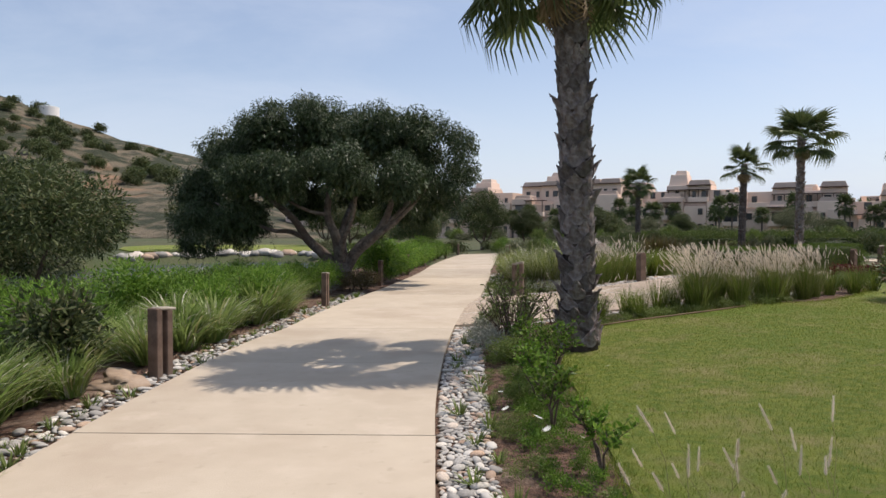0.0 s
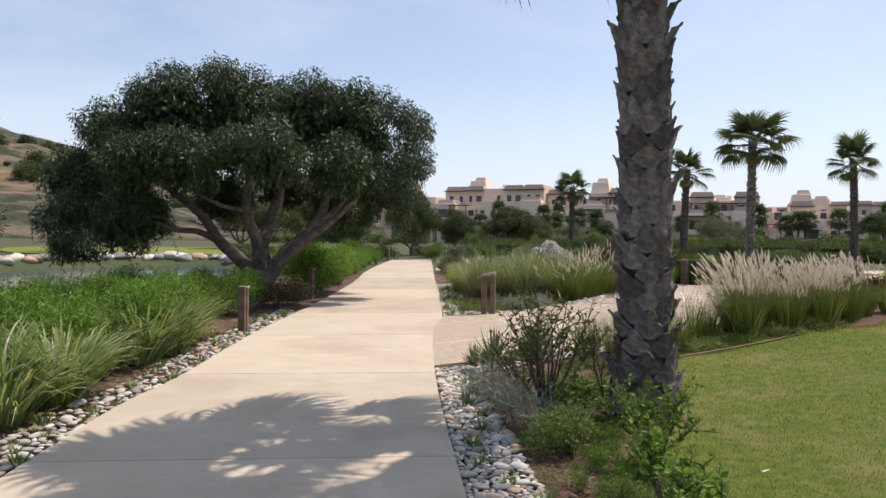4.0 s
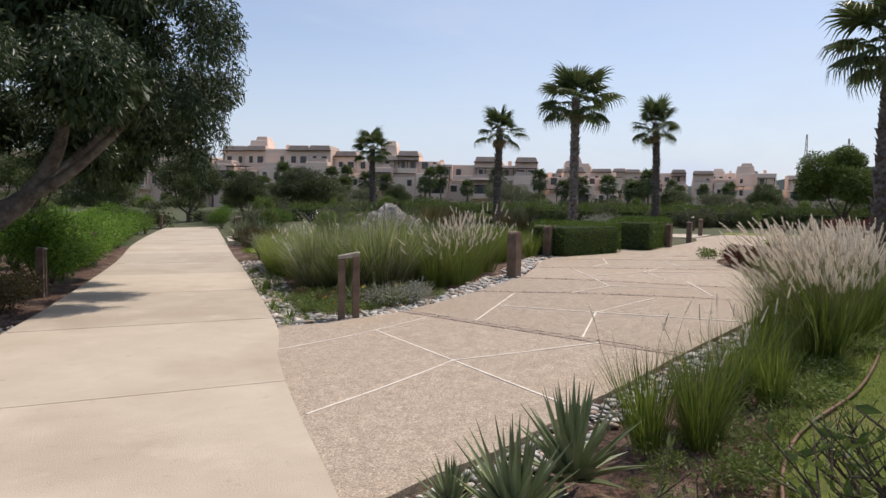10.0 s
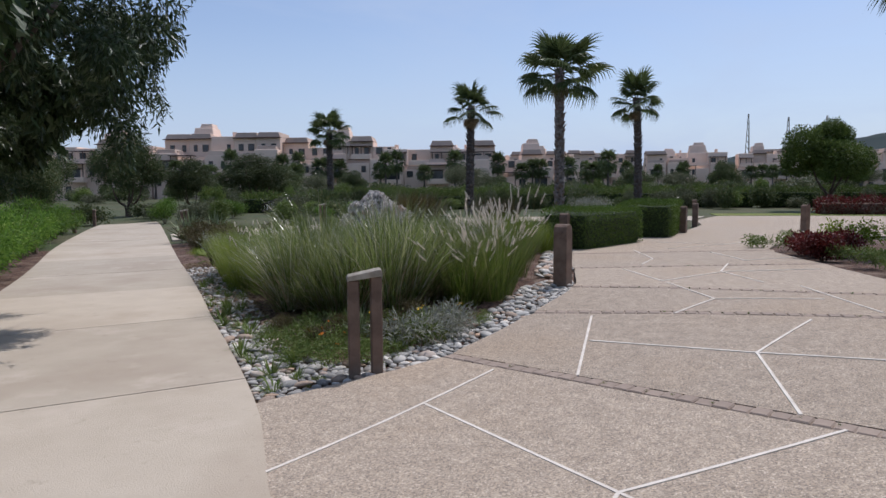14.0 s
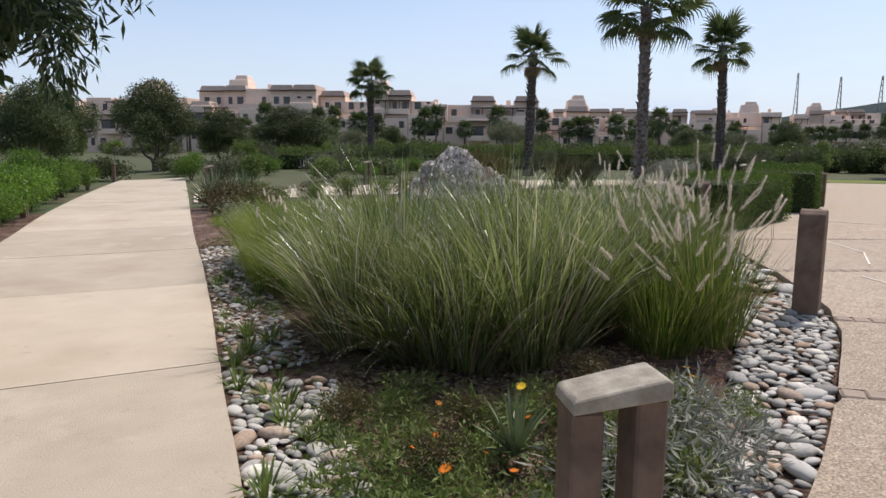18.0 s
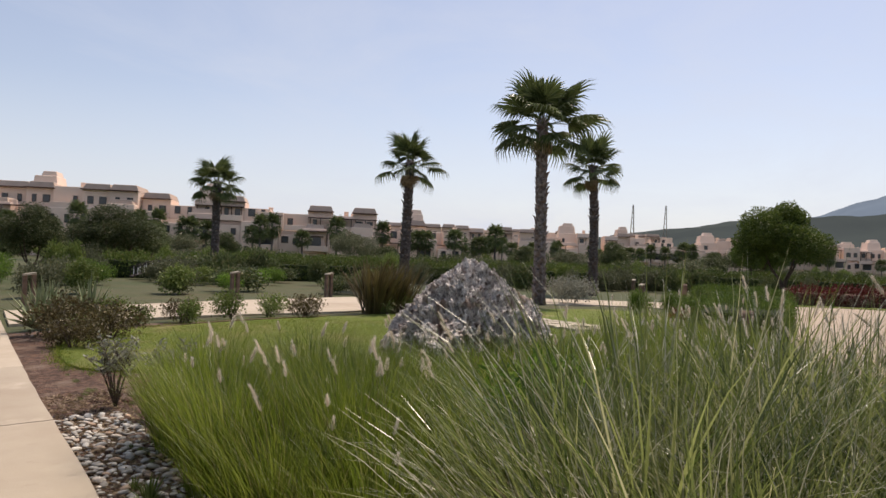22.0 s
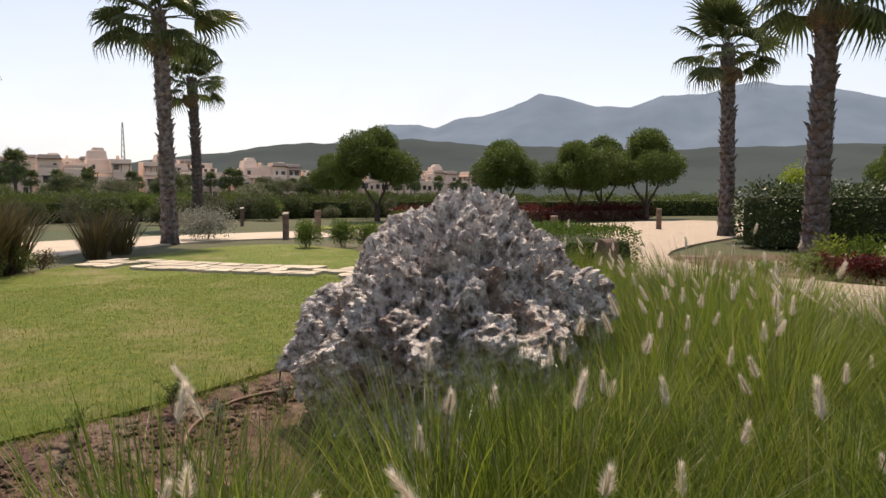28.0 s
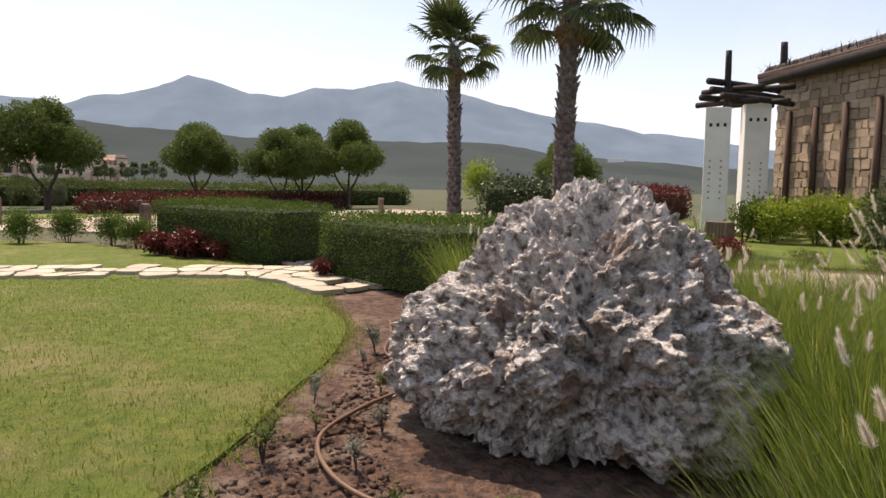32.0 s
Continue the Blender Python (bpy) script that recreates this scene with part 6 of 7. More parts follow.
for s_ in range(6):
    bm = box_bm(1, 0.1, 1, 0.0, -0.5)
    for v in bm.verts:
        v.co.x += rs.uniform(-0.13, 0.13)
        v.co.z += rs.uniform(-0.13, 0.13)
    bmesh.ops.bevel(bm, geom=[e for e in bm.edges], offset=0.05, segments=1, affect="EDGES")
    stones.append(from_bm("stone", bm))
z, count = 0.75, 0
rest = []
while z < WH - 0.1:
    rowh = rs.uniform(0.17, 0.29)
    u = 0.05
    while u < wl - 0.1:
        w = rs.uniform(0.2, 0.44)
        m = pose(u + w / 2, side * 0.012, z + rowh / 2, 0, rs.uniform(-5, 5), 0) @ Matrix.Diagonal((w * 0.96, rs.uniform(0.5, 0.9), rowh * 0.98, 1))
        if count < 300 and z > 1.1:
            part("stone", rs.choice(stones), WALL_STONE, house, m=m)
            count += 1
        else:
            me = rs.choice(stones)
            rest.append((np.array([tuple(m @ v.co) for v in me.vertices]), [tuple(f.vertices) for f in me.polygons]))
        u += w
    z += rowh
if rest:
    tagged(part("stonework", mesh_of("stonework", *join(*rest)), WALL_STONE, house), kind="stuff")
for k in range(7):
    u = 0.75 + k * 1.13
    part("timber_post", mesh_of("timber_post", *tube([(0, 0, 0.3), (0.01, 0, 2), (0, 0, 3.65)], [0.085, 0.08, 0.075], 8), True), SHADE_WOOD, house, m=pose(u, side * 0.12, 0))
eave = [tube([(-0.45, side * (0.25 - 0.1 * j) + rs.uniform(-0.02, 0.02), WH - 0.02 + 0.12 * j), (wl / 2, side * (0.28 - 0.1 * j), WH + 0.12 * j), (wl + 0.4, side * (0.25 - 0.1 * j), WH - 0.03 + 0.12 * j)], [0.17, 0.18, 0.17], 8) for j in range(3)]
part("eave", mesh_of("eave", *join(*eave), True), WOOD_AND_HOLE_DARK, house, "dark log and thatch eave")
st_, F_ = blades(900, 0.3, 1.0, 1.2, 0.012, 91, 0.9, 2, 0.0)
thv = st_.reshape(-1, 5, 3) + np.stack([np.random.RandomState(3).uniform(-0.4, wl + 0.4, 900), side * np.random.RandomState(4).uniform(0.0, 0.34, 900), WH + np.random.RandomState(5).uniform(0.02, 0.28, 900)], -1)[:, None, :]
part("thatch", mesh_of("thatch", thv.reshape(-1, 3), F_), WOOD_AND_HOLE_DARK, house, "ragged dark thatch fringe")

# bushes below the wall
br = [shrub("shrub", "yellow-green glossy bush below the stone wall", "shrub", "bushes below the stone wall", 800 + k, 1.5, 1.15, BRIGHT, 3200, 0.075, 0.02, 6, 0.05) for k in range(2)]
plant_all(br, [(14.7, 13.8), (14.2, 13.1), (13.8, 12.5), (13.4, 11.9), (14.4, 12.4), (13.0, 12.6), (12.9, 11.5)], rg, 0.85, 1.1)
dk = shrub("shrub", "dark glossy bush beside the stone wall", "shrub", "bushes below the stone wall", 810, 1.0, 1.1, HEDGE, 2200, 0.07, 0.02, 5, 0.05)
plant_all([dk], [(15.1, 14.2), (15.6, 13.4), (16.8, 11.9)], rg)
yucca = [grass_clump("yucca", "pale green yucca before the white pillar", "plant", "yuccas", [(AGAVE, 60, 0.85, 1.3, 0.02, 0.5, 0.06)], 820)]
plant_all(yucca, [(15.9, 14.8)], rg)
crate = thing("planter", "small brown wooden slatted planter on the lawn", "planter", m=at(14.9, 15.0, 30))
for k in range(6):
    part("slat", box_bm(0.07, 0.45, 0.42, 0.006), POST_WOOD, crate, m=pose(-0.2 + k * 0.08, 0, 0))
part("base", box_bm(0.75, 0.6, 0.04, 0.01, -0.03), FLAGSTONE, crate)
hedge(19.0, 17.3, 4.5, 1.3, 1.2, -56, "hedge of dark glossy leaves with pale tips", GLOSSY, "loose hedges", leaf=0.09, loose=0.09)
hedge(23.4, 14.0, 6.2, 1.4, 1.22, -35, "hedge of dark glossy leaves with pale tips", GLOSSY, "loose hedges", leaf=0.1, loose=0.1)
hedge(26.2, 9.8, 4.0, 1.2, 1.15, -60, "loose hedge of purple-red leaves", RED_LEAF, "loose hedges", leaf=0.09, loose=0.09, name="red_hedge")
vase = shrub("shrub", "bright green clipped shrub shaped like a vase", "shrub", "", 830, 1.3, 1.7, BRIGHT, 2400, 0.08, 0.025, 5, 0.2)
vase.matrix_basis = at(36.9, 13.6, 0, 1.75)
bush12 = shrub("shrub", "dark shrub with yellow-green tips on the lawn", "shrub", "bushes on the lawn", 840, 1.9, 1.3, DARK_LEAF, 3600, 0.09, 0.025, 8, 0.0)
bush12.matrix_basis = at(8.9, 12.9)
copy_thing(bush12, at(10.6, 14.6, 120, 1.0))
copy_thing(bush12, at(12.6, 12.2, 40, 1.2))
tip = shrub("shrub", "yellow-green leafy shrub on the lawn", "shrub", "bushes on the lawn", 845, 1.4, 1.0, BRIGHT, 1300, 0.09, 0.025, 4, 0.2)
tip.matrix_basis = at(9.3, 13.2)
redp = [shrub("red_shrub", "dark red-leaved shrub in the garden border", "shrub", "red-leaved shrubs", 850 + k, 0.8, 0.5, RED_LEAF, 1500, 0.065, 0.019, 6, 0.03) for k in range(2)]
plant_all(redp, [(10.5, 18.2), (10.9, 18.6), (11.3, 19.0), (11.8, 19.3), (11.3, 18.3), (13.2, 25.45), (13.45, 25.8), (13.7, 26.1), (14.0, 26.4)], rg, 0.85, 1.1)
copy_thing(redp[1], at(10.6, 24.05, 40, 0.6))
yel = shrub("shrub", "yellow-green shrub in the border of the forecourt", "shrub", "border shrubs", 860, 1.3, 0.8, BRIGHT, 1500, 0.08, 0.022, 6, 0.05)
plant_all([yel], [(12.4, 18.9), (11.9, 17.6)], rg, 0.7, 0.8)
plant_all([tuft_b for tuft_b in [shrub("groundcover", "low green leafy plant in the border", "plant", "border plants", 865, 0.8, 0.35, LOWGREEN, 700, 0.07, 0.012, 0, 0.0)]], [(8.4, 14.9), (9.0, 15.6), (9.4, 16.4), (10.0, 17.1), (10.5, 17.9), (11.1, 18.7), (11.8, 19.6), (8.8, 15.0), (11.6, 20.2)], rg, 0.8, 1.2)
for x, y in ((7.9, 14.3), (8.6, 14.6), (9.3, 15.1)):
    copy_thing(small[0], at(x, y, rg.uniform(-30, 30), rg.uniform(1.0, 1.3), -0.05))
dome = shrub("shrub", "small dark clipped round shrub", "shrub", "round shrubs by the lawn", 870, 0.85, 0.8, HEDGE, 4500, 0.045, 0.013, 4, 0.0)
plant_all([dome], [(17.0, 28.55), (16.1, 27.55), (15.4, 27.0), (16.4, 29.2)], rg, 0.8, 1.1)
pale = shrub("shrub", "dense domed shrub with whitish foliage", "shrub", "", 880, 2.0, 0.95, SILVER, 3800, 0.07, 0.022, 4, 0.0)
pale.matrix_basis = at(18.6, 33.2)
phor = [grass_clump("flax_lily", "bronze-green flax lily with stiff sword leaves", "plant", "flax lilies at the lawn", [(BRONZE, 130, 1.5, 0.55, 0.024, 0.45, 0.25)], 890 + k) for k in range(2)]
plant_all(phor, [(9.4, 31.35), (9.9, 31.5), (10.4, 31.7), (12.9, 32.1), (14.0, 32.4)], rg, 0.8, 1.0)
copy_thing(fern[0], at(3.4, 20.85, 20, 0.85))

# ---- agaves, border by the palm ----
def sword_leaf(L, w, curve):
    """A thick pointed leaf, channelled, growing along +x."""
    V, F = [], []
    rows_ = 6
    for i in range(rows_):
        u = i / (rows_ - 1)
        ww = w * (0.75 + 0.5 * math.sin(math.pi * min(u * 1.3, 1))) * (1 - u ** 2.5) + 0.001
        z = curve * u * u * L
        V += [(u * L, -ww, z + ww * 0.5), (u * L, 0, z), (u * L, ww, z + ww * 0.5), (u * L, 0, z - ww * 0.45)]
    for i in range(rows_ - 1):
        for k in range(4):
            F.append((i * 4 + k, i * 4 + (k + 1) % 4, i * 4 + 4 + (k + 1) % 4, i * 4 + 4 + k))
    return mesh_of("leaf", V, F)


AG_LEAVES = [sword_leaf(0.60, 0.024, 0.02), sword_leaf(0.55, 0.026, -0.06), sword_leaf(0.5, 0.027, -0.16)]


def agave(x, y, s, seed, n=52):
    r = random.Random(seed)
    t = thing("agave", "spiky grey-green agave with narrow sword leaves", "agave", "agaves by the forecourt", at(x, y, r.uniform(0, 360), s))
    for i in range(n):
        u = (i + 0.5) / n
        el = 88 - 66 * u ** 1.1 + r.uniform(-5, 5)
        sc = r.uniform(0.85, 1.1)
        part("leaf", AG_LEAVES[0 if u < 0.4 else 1 if u < 0.75 else 2], AGAVE, t, m=pose(0, 0, 0.1 - 0.07 * u, 0, 0, i * 137.5) @ pose(0.03, 0, 0, r.uniform(-15, 15), -el, 0) @ Matrix.Diagonal((sc, sc, sc, 1)))


for i, (x, y, s) in enumerate(((0.80, 10.66, 0.7), (1.30, 10.95, 0.74), (0.62, 10.9, 0.4), (2.9, 31.2, 1.2), (3.4, 30.8, 1.2), (2.6, 30.4, 1.1), (2.1, 17.15, 0.45))):
    agave(x, y, s, 900 + i, 52 if y < 12 else 30)


def open_bush(x, y, h, w, seed, n, label, mat_, leaf_w=0.010, leaves=11):
    """A thin, twiggy bush with small leaves at its twig ends."""
    r = random.Random(seed)
    t = thing("bush", label, "bush", "twiggy bushes by the palm", at(x, y))
    st, P, D = [], [], []
    for i in range(n):
        a = r.uniform(0, 2 * math.pi)
        q, top = r.uniform(0.3, 1) * w / 2, h * r.uniform(0.55, 1.0)
        p0, p1, p2 = (0, 0, -0.05), (q * 0.45 * math.cos(a), q * 0.45 * math.sin(a), top * 0.5), (q * math.cos(a + 0.4), q * math.sin(a + 0.4), top)
        st.append(tube([p0, p1, p2], [0.011, 0.008, 0.003], 5))
        for k in range(8):
            s = r.uniform(0.2, 1)
            b = np.array(p1) + (np.array(p2) - np.array(p1)) * s
            e = b + np.array([r.uniform(-0.16, 0.16), r.uniform(-0.16, 0.16), r.uniform(0.02, 0.2)])
            st.append(tube([tuple(b), tuple(e)], [0.004, 0.0018], 4))
            for j in range(leaves):
                P.append(b + (e - b) * r.uniform(0.2, 1.05))
                D.append([r.uniform(-1, 1), r.uniform(-1, 1), r.uniform(-0.2, 1)])
    tagged(part("branchwork", mesh_of("branchwork", *join(*st)), BARK, t), kind="stuff")
    part("foliage", mesh_of("foliage", *leaf_quads(np.array(P), np.array(D), 0.052, leaf_w, seed)), mat_, t)
    return t


loop_bush = [shrub("bush", "small leafy bush beside the side path", "bush", "bushes beside the side path", 980 + k, 0.95, 0.62, LOWGREEN if k else BRONZE, 1500, 0.06, 0.014, 10, 0.0) for k in range(3)]
plant_all(loop_bush, [(5.0, 31.0), (5.9, 30.9), (6.8, 31.2), (7.5, 31.0), (4.2, 30.9), (10.2, 31.4), (11.0, 31.6), (3.7, 30.6), (3.0, 29.5), (2.6, 28.9), (4.9, 30.5), (9.6, 31.2)], rg, 0.6, 1.2)
open_bush(0.90, 8.93, 0.95, 1.15, 31, 20, "twiggy green bush with narrow leaves beside the palm", LOWGREEN, 0.010, 6)
open_bush(0.85, 9.55, 0.6, 0.9, 32, 9, "twiggy green bush with narrow leaves beside the palm", LOWGREEN, 0.009, 4)
open_bush(1.55, 9.35, 0.62, 0.8, 33, 8, "sparse bush with brown twigs below the palm", LOWGREEN, 0.010, 2)
open_bush(2.1, 9.9, 0.5, 0.8, 34, 8, "sparse bush with brown twigs below the palm", LOWGREEN, 0.010, 2)
border_bush = shrub("bush", "low dense green bush in the border", "bush", "bushes in the border", 990, 0.8, 0.5, LOWGREEN, 2200, 0.045, 0.009, 10, 0.0)
plant_all([border_bush], [(0.8, 8.0), (0.75, 6.9), (0.7, 6.1)], rg, 0.5, 0.7)
open_bush(1.2, 7.5, 0.5, 0.7, 35, 10, "young feathery bush at the lawn's edge", FERN)
open_bush(1.0, 4.3, 0.36, 0.45, 36, 3, "young bright-leaved bush at the lawn's edge", FERN, 0.016)
open_bush(2.45, 24.1, 0.5, 0.4, 37, 7, "young grey-leaved bush on bare soil", SILVER)
open_bush(2.2, 24.7, 0.5, 0.4, 38, 7, "young grey-leaved bush on bare soil", SILVER)

tuft = [shrub("groundcover", "low tufted ground-cover plant", "plant", "ground cover in the borders", 920 + k, 0.55, 0.22, LOWGREEN, 420, 0.055, 0.006, 0, 0.0) for k in range(3)]
BORDER_R = [(0.42, 3.0), (0.45, 7.0), (0.55, 8.6), (0.75, 10.3), (1.4, 10.8), (2.2, 11.3), (1.9, 10.4), (1.55, 9.2), (1.2, 7.6), (1.08, 5.2), (0.95, 3.0)]
plant_all(tuft, scatter(BORDER_R, 110, rg, 0.12), rg, 0.45, 0.95)
plant_all(tuft, scatter([(1.9, 10.5), (2.2, 11.2), (4.0, 12.05), (6.0, 12.95), (6.3, 12.5), (4.4, 11.7), (2.9, 10.95)], 46, rg, 0.18), rg, 0.6, 1.1)
BED_TIP = [(1.35, 16.75), (1.75, 16.35), (2.6, 16.55), (3.4, 17.05), (3.0, 17.55), (2.2, 17.9), (1.65, 18.3), (1.45, 17.6)]
plant_all(tuft, scatter(BED_TIP, 44, rg, 0.14), rg, 0.5, 1.05)
plant_all(tuft, [(edge_x(CR, 15.95 + 0.08 * i) + rg.uniform(0.1, 0.6), 15.95 + 0.08 * i) for i in range(44)] + [(edge_x(CR, 15.95 + 0.1 * i) + rg.uniform(0.04, 0.4), 15.95 + 0.1 * i) for i in range(34)], rg, 0.25, 0.5)
rb = random.Random(77)
herb = [shrub("border_herb", "fresh green leafy herb in the path's border", "plant", "leafy herbs in the path's border", 940 + k, 0.5, 0.26, FERN, 380, 0.05, 0.009, 0, 0.0) for k in range(2)]
plant_all(herb, scatter([(0.62, 3.0), (0.62, 7.0), (0.75, 8.6), (1.3, 9.4), (1.2, 7.6), (1.08, 5.2), (0.98, 3.0)], 120, rb, 0.08), rb, 0.5, 0.95)
for k, (x, y) in enumerate(((0.86, 6.1), (0.95, 6.75), (0.84, 5.3), (1.02, 8.3))):
    open_bush(x, y, 0.4, 0.42, 60 + k, 4, "low bright-leaved bush in the path's border", FERN, 0.014)
grey = shrub("groundcover", "low silvery-grey tufted plant", "plant", "ground cover in the borders", 930, 0.6, 0.24, SILVER, 600, 0.06, 0.005, 0, 0.0)
plant_all([grey], [(2.75, 16.75), (2.9, 17.0), (2.35, 16.6), (0.56, 9.4), (0.66, 9.75), (0.55, 8.9), (0.75, 8.5), (-3.3, 15.2), (-3.0, 16.3), (-2.9, 16.9)], rg, 0.8, 1.2)
dark_t = shrub("shrub", "low dark reddish-brown shrub under the tree", "shrub", "low shrubs under the tree", 935, 1.2, 0.6, BRONZE, 1400, 0.06, 0.016, 6, 0.0)
plant_all([dark_t], [(-2.3, 17.6), (-2.1, 18.3), (-2.0, 19.2), (2.7, 28.6), (3.3, 29.2), (2.9, 30.0)], rg, 0.8, 1.1)
for x, y in ((1.75, 17.2), (2.1, 17.55), (2.5, 17.35), (1.6, 17.9), (2.9, 17.75), (2.25, 16.95)):
    copy_thing(dark_t, at(x, y, rg.uniform(0, 360), rg.uniform(0.25, 0.4), 0, 0.3))


def flower(name, label, mat_, group, spots_, s=1.0):
    f = thing(name, label, "flower", group)
    r = random.Random(5)
    V, F = [], []
    for k in range(13):
        a = 2 * math.pi * k / 13
        c, d = math.cos(a), math.sin(a)
        q = len(V)
        V += [(0, 0, 0.16), (c * 0.02 - d * 0.006, d * 0.02 + c * 0.006, 0.165), (c * 0.038, d * 0.038, 0.168), (c * 0.02 + d * 0.006, d * 0.02 - c * 0.006, 0.165)]
        F.append((q, q + 1, q + 2, q + 3))
    part("petals", mesh_of("petals", V, F), mat_, f)
    part("stem", mesh_of("stem", *tube([(0, 0, -0.02), (0.005, 0, 0.08), (0, 0, 0.16)], [0.003, 0.0025, 0.002], 4)), LOWGREEN, f)
    for i, (x, y) in enumerate(spots_):
        m = at(x, y, r.uniform(0, 360), s * r.uniform(0.8, 1.2), 0, None, r.uniform(-25, 25), r.uniform(-25, 25))
        if i == 0:
            f.matrix_basis = m
        else:
            copy_thing(f, m)


flower("orange_flower", "small orange daisy in the bed", PETAL_ORANGE, "orange daisies", [(1.75, 17.0), (1.62, 17.25), (1.85, 17.35), (1.95, 16.9), (1.7, 16.7), (2.3, 17.3), (2.0, 17.75), (1.9, 17.1), (2.45, 17.1)], 0.75)
flower("yellow_flower", "small yellow daisy in the bed", PETAL_YELLOW, "yellow daisies", [(2.85, 17.3), (3.1, 17.2), (2.45, 17.6), (2.95, 17.5), (3.25, 17.35), (0.72, 5.2)], 0.85)
flower("white_flower", "small white daisy in the border", PETAL_WHITE, "white daisies", [(0.55, 5.3), (0.62, 5.0), (0.78, 4.8), (0.5, 5.9), (0.9, 4.6), (1.7, 7.0)], 0.9)

weed = [grass_clump("weed", "small green weed among the pebbles", "plant", "weeds among the pebbles", [(LOWGREEN, 26, 0.13, 1.2, 0.006, 0.6, 0.03)], 940 + k, wind=0.0) for k in range(2)]
spots = [(edge_x(CR, y) + rg.uniform(0.05, 0.5), y) for y in [16.0 + 0.11 * i for i in range(60)]] + [(edge_x(CL, y) - rg.uniform(0.03, 0.5), y) for y in [3.0 + 0.16 * i for i in range(85)]] + [(edge_x(CR, y) + rg.uniform(0.15, 0.5), y) for y in [3.0 + 0.2 * i for i in range(38)]]
plant_all(weed, spots, rg, 0.5, 1.2)
plant_all(tuft, [(edge_x(CR, y) + rg.uniform(0.3, 1.0), y) for y in [20.5 + 0.15 * i for i in range(44)]], rg, 0.3, 0.65)
for a, b in BANDS[:4]:
    for q in (0.2, 0.3, 0.36, 0.48, 0.52, 0.62, 0.75, 0.81, 0.9):
        q += rg.uniform(-0.04, 0.04)
        copy_thing(weed[0], at(a[0] + (b[0] - a[0]) * q, a[1] + (b[1] - a[1]) * q, rg.uniform(0, 360), rg.uniform(0.2, 0.5), -0.01))

# ---- bed of bare soil before the boulder ----
seedling = [open_bush(0, 0, 0.27, 0.16, 60 + k, 3, "small grey-green seedling on bare soil", SILVER if k == 0 else LOWGREEN, 0.011) for k in range(2)]
for q in seedling:
    tagged(q, category="plant", group="seedlings in the soil bed")
    q.name = "seedling"
SOIL_BED = [(3.3, 25.0), (3.4, 24.3), (3.9, 23.9), (4.4, 24.3), (5.4, 24.1), (6.6, 23.9), (6.0, 24.3), (5.0, 24.7), (4.2, 25.1), (3.2, 25.6)]
plant_all(seedling, scatter(SOIL_BED, 14, rg, 0.28), rg, 0.45, 0.85)


def hose(pts, label):
    V, F = tube([(x, y, hz(x, y) - 0.035 + dz) for x, y, dz in outline(pts, 6)], [0.011] * ((len(pts) - 1) * 6 + 1), 7)
    tagged(part("hose", mesh_of("hose", V, F, True), HOSE), label, "hose")


hose([(3.7, 23.75, 0), (3.95, 24.2, 0.01), (4.3, 24.5, 0.02), (4.8, 24.55, 0.015), (5.2, 24.3, 0.01), (5.5, 24.0, 0)], "brown irrigation hose curling over the soil")
hose([(7.6, 23.7, 0), (7.0, 23.8, 0.01), (6.3, 23.95, 0.01), (5.9, 23.6, 0)], "brown irrigation hose curling over the soil")
hose([(1.6, 9.9, 0.02), (2.2, 10.5, 0.03), (2.9, 10.95, 0.025), (3.8, 11.25, 0.03), (4.6, 11.65, 0.02), (5.2, 12.0, 0.02)], "brown irrigation hose along the lawn's edge")
hose([(4.2, 30.2, 0), (6.0, 30.5, 0.02), (8.0, 31.0, 0.01)], "brown irrigation hose along the lawn's edge")

# dug soil with a rough surface
sx, sy = np.arange(1.75, 7.2, 0.035), np.arange(23.0, 25.95, 0.035)
SX, SY = np.meshgrid(sx, sy)
SZ = np.array([[noise.fractal((a * 4.0, b * 4.0, 1.0), 0.8, 2.2, 5) * 0.022 + 0.02 * abs(noise.noise((a * 17, b * 17, 3.0))) for a in sx] for b in sy])
fade = smooth((SX - 1.75) / 0.3) * smooth((7.2 - SX) / 0.6) * smooth((SY - 23.0) / 0.3) * smooth((25.95 - SY) / 0.3)
SZ = height(SX, SY) - 0.085 + (0.028 + SZ) * fade
ii = np.arange(SX.size).reshape(SX.shape)
FF = np.stack([ii[:-1, :-1], ii[:-1, 1:], ii[1:, 1:], ii[1:, :-1]], -1).reshape(-1, 4)
tagged(part("soil_bed", mesh_of("soil_bed", np.stack([SX, SY, SZ], -1).reshape(-1, 3), FF, True), SOIL), "dug brown soil bed round the boulder", "soil", kind="structure")

# clods of earth
clod_me = []
for k in range(3):
    bm = bmesh.new()
    bmesh.ops.create_icosphere(bm, subdivisions=2, radius=0.022)
    for v in bm.verts:
        v.co *= 1 + 0.9 * noise.noise(v.co * 55 + Vector((k * 3, 0, 0)))
        v.co.z *= 0.7
    clod_me.append(bm)
rc = np.random.RandomState(9)
cl = []
for x, y in scatter(SOIL_BED + [(2.2, 25.4), (2.0, 24.6)], 2600, random.Random(10)):
    bm = clod_me[rc.randint(3)]
    s = 0.15 + 1.2 * rc.uniform(0, 1) ** 4
    m = pose(x, y, hz(x, y) - 0.05, 0, 0, rc.uniform(0, 360)) @ Matrix.Diagonal((s, s, s, 1))
    cl.append((np.array([tuple(m @ v.co) for v in bm.verts]), [tuple(v.index for v in f.verts) for f in bm.faces]))
tagged(part("clods", mesh_of("clods", *join(*cl), True), SOIL), "clods of brown earth on the bed", "soil", kind="stuff")

